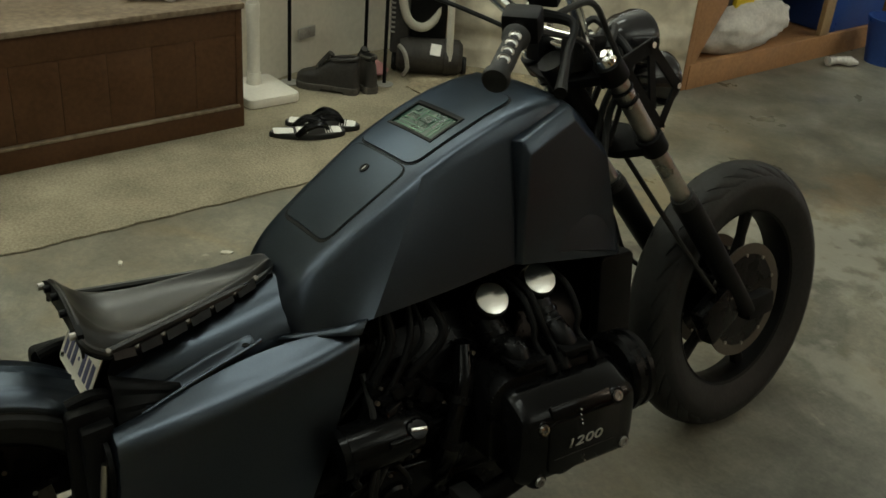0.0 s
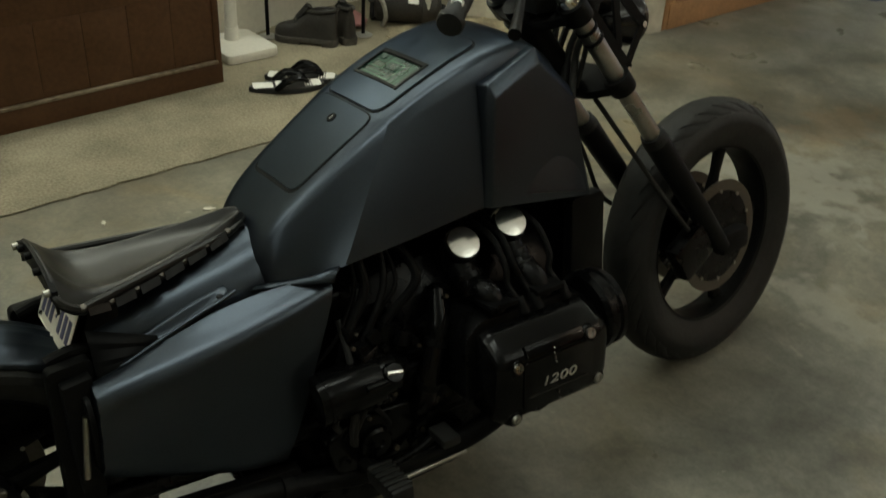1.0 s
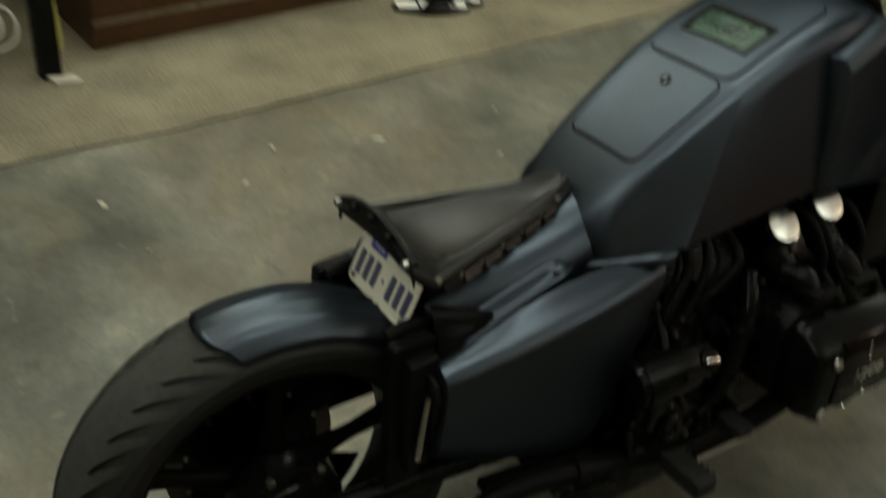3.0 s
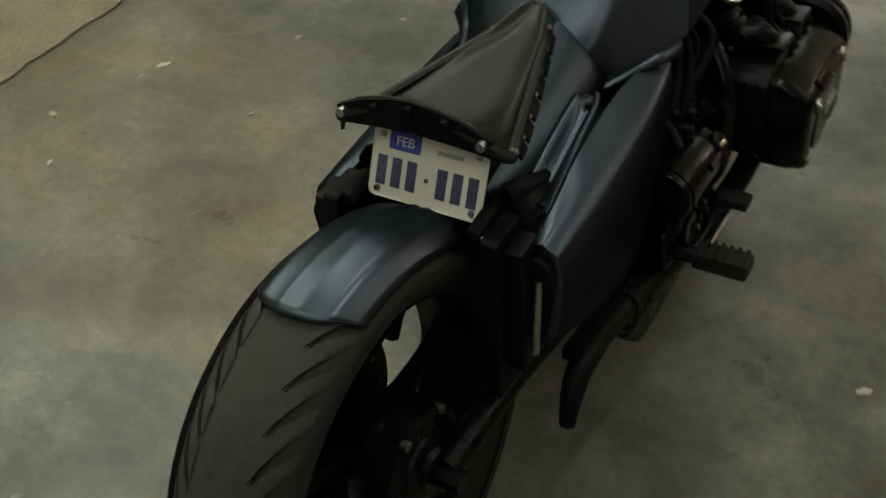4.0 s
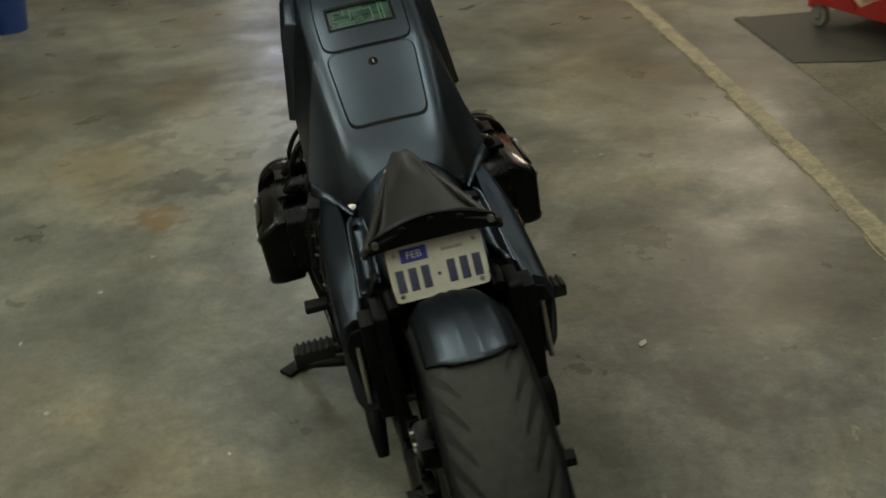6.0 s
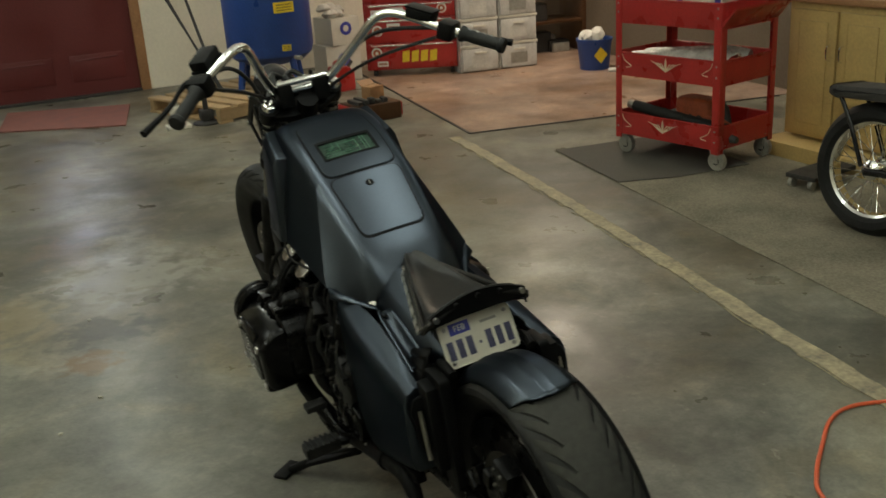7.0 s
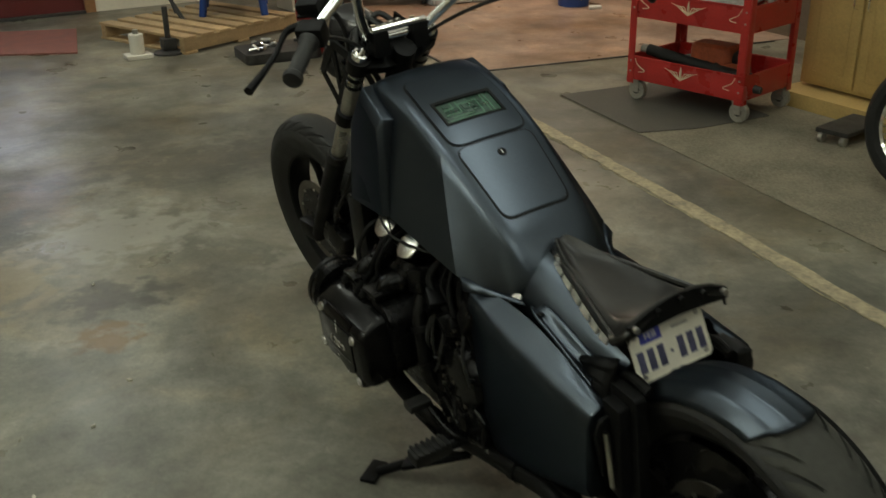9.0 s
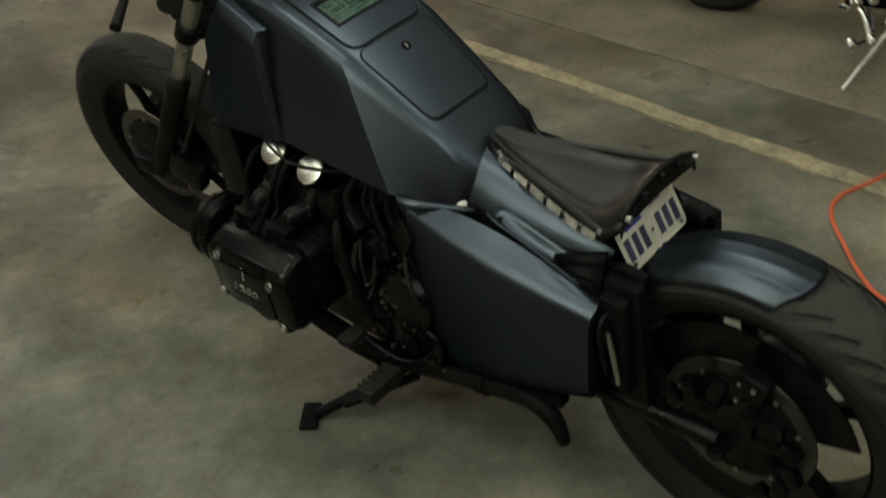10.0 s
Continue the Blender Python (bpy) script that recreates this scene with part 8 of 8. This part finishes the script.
def cabinets():
    m = frame_m((3.330, 2.70, 0.005), (0.03, -1, 0), (1, 0.03, 0))
    for i in range(4):
        L = 0.74
        th = thing("base_cabinet", "honey oak base cabinet with two raised-panel doors", "cabinet", "base cabinets", m=m @ Matrix.Translation((0.745 * i, 0, 0)))
        part("carcass", box((0, 0.02, 0.10), (L, 0.58, 0.87), 0.003), "oak", th)
        part("plinth", box((-0.03 if i == 0 else 0.0, -0.16, 0.0), (L, 0.55, 0.085), 0.004), "oak", th)
        for k in range(2):
            x0 = 0.035 + k * 0.345
            d = part("cabinet_door", box((x0, 0.0, 0.125), (x0 + 0.325, 0.0195, 0.83), 0.004), "oak", th)
            part("raised_panel", box((x0 + 0.06, -0.006, 0.185), (x0 + 0.265, -0.0005, 0.77), 0.006), "oak", d)
            part("handle", tube([(x0 + (0.29 if k == 0 else 0.035), -0.002, 0.56), (x0 + (0.29 if k == 0 else 0.035), -0.03, 0.575), (x0 + (0.29 if k == 0 else 0.035), -0.03, 0.635), (x0 + (0.29 if k == 0 else 0.035), -0.002, 0.65)], 0.005, 8, 4), "chrome", d, "small metal handle")
    ct = thing("worktop", "brown worktop along the oak cabinets", "worktop", m=m)
    part("slab", box((-0.03, -0.02, 0.872), (2.99, 0.62, 0.91), 0.006), "ply", ct)
    rg = random.Random(77)
    for k in range(14):
        x = 0.12 + 0.2 * k + rg.uniform(-0.05, 0.05)
        it = thing("bench_item", "small tool or can on the worktop", "tool", "worktop items", m=m @ Matrix.Translation((x, rg.uniform(0.08, 0.35), 0.91)))
        if rg.random() < 0.5:
            part("can", lathe([(0, 0), (0.035, 0), (0.036, 0.003), (0.036, rg.uniform(0.08, 0.16)), (0.02, 0.17), (0, 0.17)], 20), rg.choice(["blue", "caster", "pvc", "dark"]), it)
        else:
            part("case", box((-0.07, -0.05, 0), (0.07, 0.05, rg.uniform(0.05, 0.12)), 0.008), rg.choice(["dark", "pvc", "amber", "dark"]), it)


cabinets()


def second_bike():
    C = Vector((2.575, 1.315, 0.300))
    m = pose(C.x, C.y, C.z, 0, 5, 8)
    th = thing("parked_motorcycle", "black custom motorcycle with chrome wire wheels parked by the cabinets", "motorcycle", m=m)
    w = new("wire_wheel")
    w.parent = th
    base = Matrix.Rotation(radians(90), 4, "Y")
    R, h = 0.300, 0.060
    part("tyre", lathe([(0.215, -h * 0.6), (0.235, -h * 0.95), (0.265, -h), (R - 0.02, -h * 0.72), (R, -h * 0.2), (R, h * 0.2), (R - 0.02, h * 0.72), (0.265, h), (0.235, h * 0.95), (0.215, h * 0.6)], 72, m=base, closed=True), "rubber", w)
    part("rim", lathe([(0.216, -h * 0.62), (0.205, -h * 0.5), (0.196, 0), (0.205, h * 0.5), (0.216, h * 0.62), (0.218, 0)], 72, closed=True, m=base), "chrome", w, "chrome rim")
    part("hub", lathe([(0, -0.06), (0.02, -0.06), (0.045, -0.045), (0.03, -0.03), (0.028, 0.03), (0.045, 0.045), (0.02, 0.06), (0, 0.06)], 28, m=base), "chrome", w, "chrome hub")
    for k in range(40):
        a = 2 * math.pi * k / 40
        b = a + (0.45 if k % 4 < 2 else -0.45)
        s = 0.038 if k % 2 else -0.038
        part("spoke", rod((s, 0.042 * math.cos(b), 0.042 * math.sin(b)), (0, 0.2 * math.cos(a), 0.2 * math.sin(a)), 0.0022, seg=6), "chrome", w)
    part("seat_pad", prism(rounded([(-0.30, 0.315), (0.20, 0.305), (0.23, 0.335), (0.20, 0.365), (-0.30, 0.385)], 0.03), -0.11, 0.11, "x", 0.025), "dark", th, "black pillion pad")
    for s in (-1, 1):
        part("frame_tube", tube([(s * 0.085, 0.0, 0.0), (s * 0.10, -0.30, 0.02), (s * 0.11, -0.60, 0.06), (s * 0.11, -0.95, 0.06)], 0.018, 12, 6), "gloss", th)
        part("stay", tube([(s * 0.09, 0.02, 0.02), (s * 0.09, 0.10, 0.20), (s * 0.09, 0.18, 0.34)], 0.010, 10, 5), "gloss", th)
    part("engine", prism(rounded([(-1.05, -0.18), (-0.55, -0.18), (-0.50, 0.10), (-0.70, 0.25), (-0.95, 0.25), (-1.08, 0.05)], 0.04), -0.13, 0.13, "x", 0.02), "engine", th, "black engine")
    part("tank", tube([(0, -0.60, 0.42), (0, -0.85, 0.48), (0, -1.10, 0.50)], 0.13, 20, 6, radii=[0.06, 0.13, 0.10]), "gloss", th)
    inv = m.inverted()

    def at(x, y, z):
        return tuple(inv @ Vector((x, y, z)))

    part("kick_stand", tube([at(2.00, 0.50, 0.008), at(2.12, 0.485, 0.065), at(2.26, 0.47, 0.13), at(2.42, 0.46, 0.20)], 0.014, 12, 5, radii=[0.010, 0.013, 0.016, 0.016]), "chrome", th, "chrome kick stand")
    ft = part("forward_control", tube([at(2.05, 0.44, 0.19), at(2.12, 0.50, 0.24), at(2.20, 0.56, 0.26), at(2.38, 0.60, 0.24)], 0.013, 12, 6), "chrome", th, "chrome control linkage")
    for p in ((2.05, 0.44, 0.19), (2.08, 0.52, 0.15), (2.20, 0.57, 0.27), (2.16, 0.50, 0.30), (2.10, 0.40, 0.24)):
        part("ball_joint", rod(at(p[0] - 0.012, p[1] - 0.012, p[2]), at(p[0] + 0.014, p[1] + 0.014, p[2] + 0.012), 0.017, seg=14, bevel=0.003), "chrome", ft)
    part("foot_peg", rod(at(2.14, 0.58, 0.285), at(2.03, 0.55, 0.30), 0.018, seg=16, bevel=0.004), "chrome", ft)
    part("lever_arm", tube([at(2.08, 0.52, 0.15), at(2.10, 0.46, 0.20), at(2.14, 0.50, 0.28)], 0.008, 10, 5), "gloss", ft)
    dol = thing("floor_dolly", "low black dolly with a small caster under the parked motorcycle", "dolly", m=pose(2.86, 2.02, 0.005, 0, 0, 10))
    part("board", box((-0.06, -0.10, 0.05), (0.30, 0.08, 0.075), 0.006), "dark", dol)
    for y in (-0.07, 0.05):
        part("caster", rod((-0.04, y - 0.012, 0.025), (-0.04, y + 0.012, 0.025), 0.025, seg=18), "caster", dol)


second_bike()

cord = thing("extension_cord", "orange extension cord snaking over the floor", "cord", m=pose(0, 0, 0))
part("cable", tube([(1.95, 0.25, 0.007), (1.70, 0.12, 0.010), (1.46, 0.14, 0.007), (1.29, 0.19, 0.007), (1.17, 0.165, 0.007), (1.04, 0.07, 0.007), (0.92, -0.03, 0.007), (0.85, -0.12, 0.007), (0.83, -0.28, 0.007), (1.00, -0.55, 0.007), (1.6, -0.85, 0.012), (2.4, -1.2, 0.012)], 0.0065, 10, 8), "orange", cord)

# pale chips and flecks lying on the concrete
FLECKS = [(-1.373, 0.781, 0.022, 60), (-1.347, -0.096, 0.018, 10), (0.568, 0.599, 0.019, 40), (-1.30, 0.30, 0.012, 120), (-1.02, 0.72, 0.008, 30), (-1.15, 1.10, 0.010, 75), (-0.95, 1.35, 0.009, 20), (-0.80, 1.55, 0.010, 140), (-1.40, 1.25, 0.008, 50), (-0.55, 0.42, 0.008, 95), (-1.45, 0.45, 0.015, 160), (0.55, 1.15, 0.008, 15), (0.9, 1.9, 0.012, 150), (-0.75, 2.3, 0.009, 33), (-1.1, -0.05, 0.007, 66)]
for x, y, s, a in FLECKS:
    f = thing("paint_chip", "small pale chip lying on the concrete", "chip", "floor chips", m=pose(x, y, 0.0, 0, 0, a))
    part("chip", prism([(-s, -s * 0.35), (s * 0.3, -s * 0.5), (s, s * 0.1), (s * 0.2, s * 0.45), (-s * 0.8, s * 0.3)], 0.0, 0.006, "z", 0.0015), "pale", f)
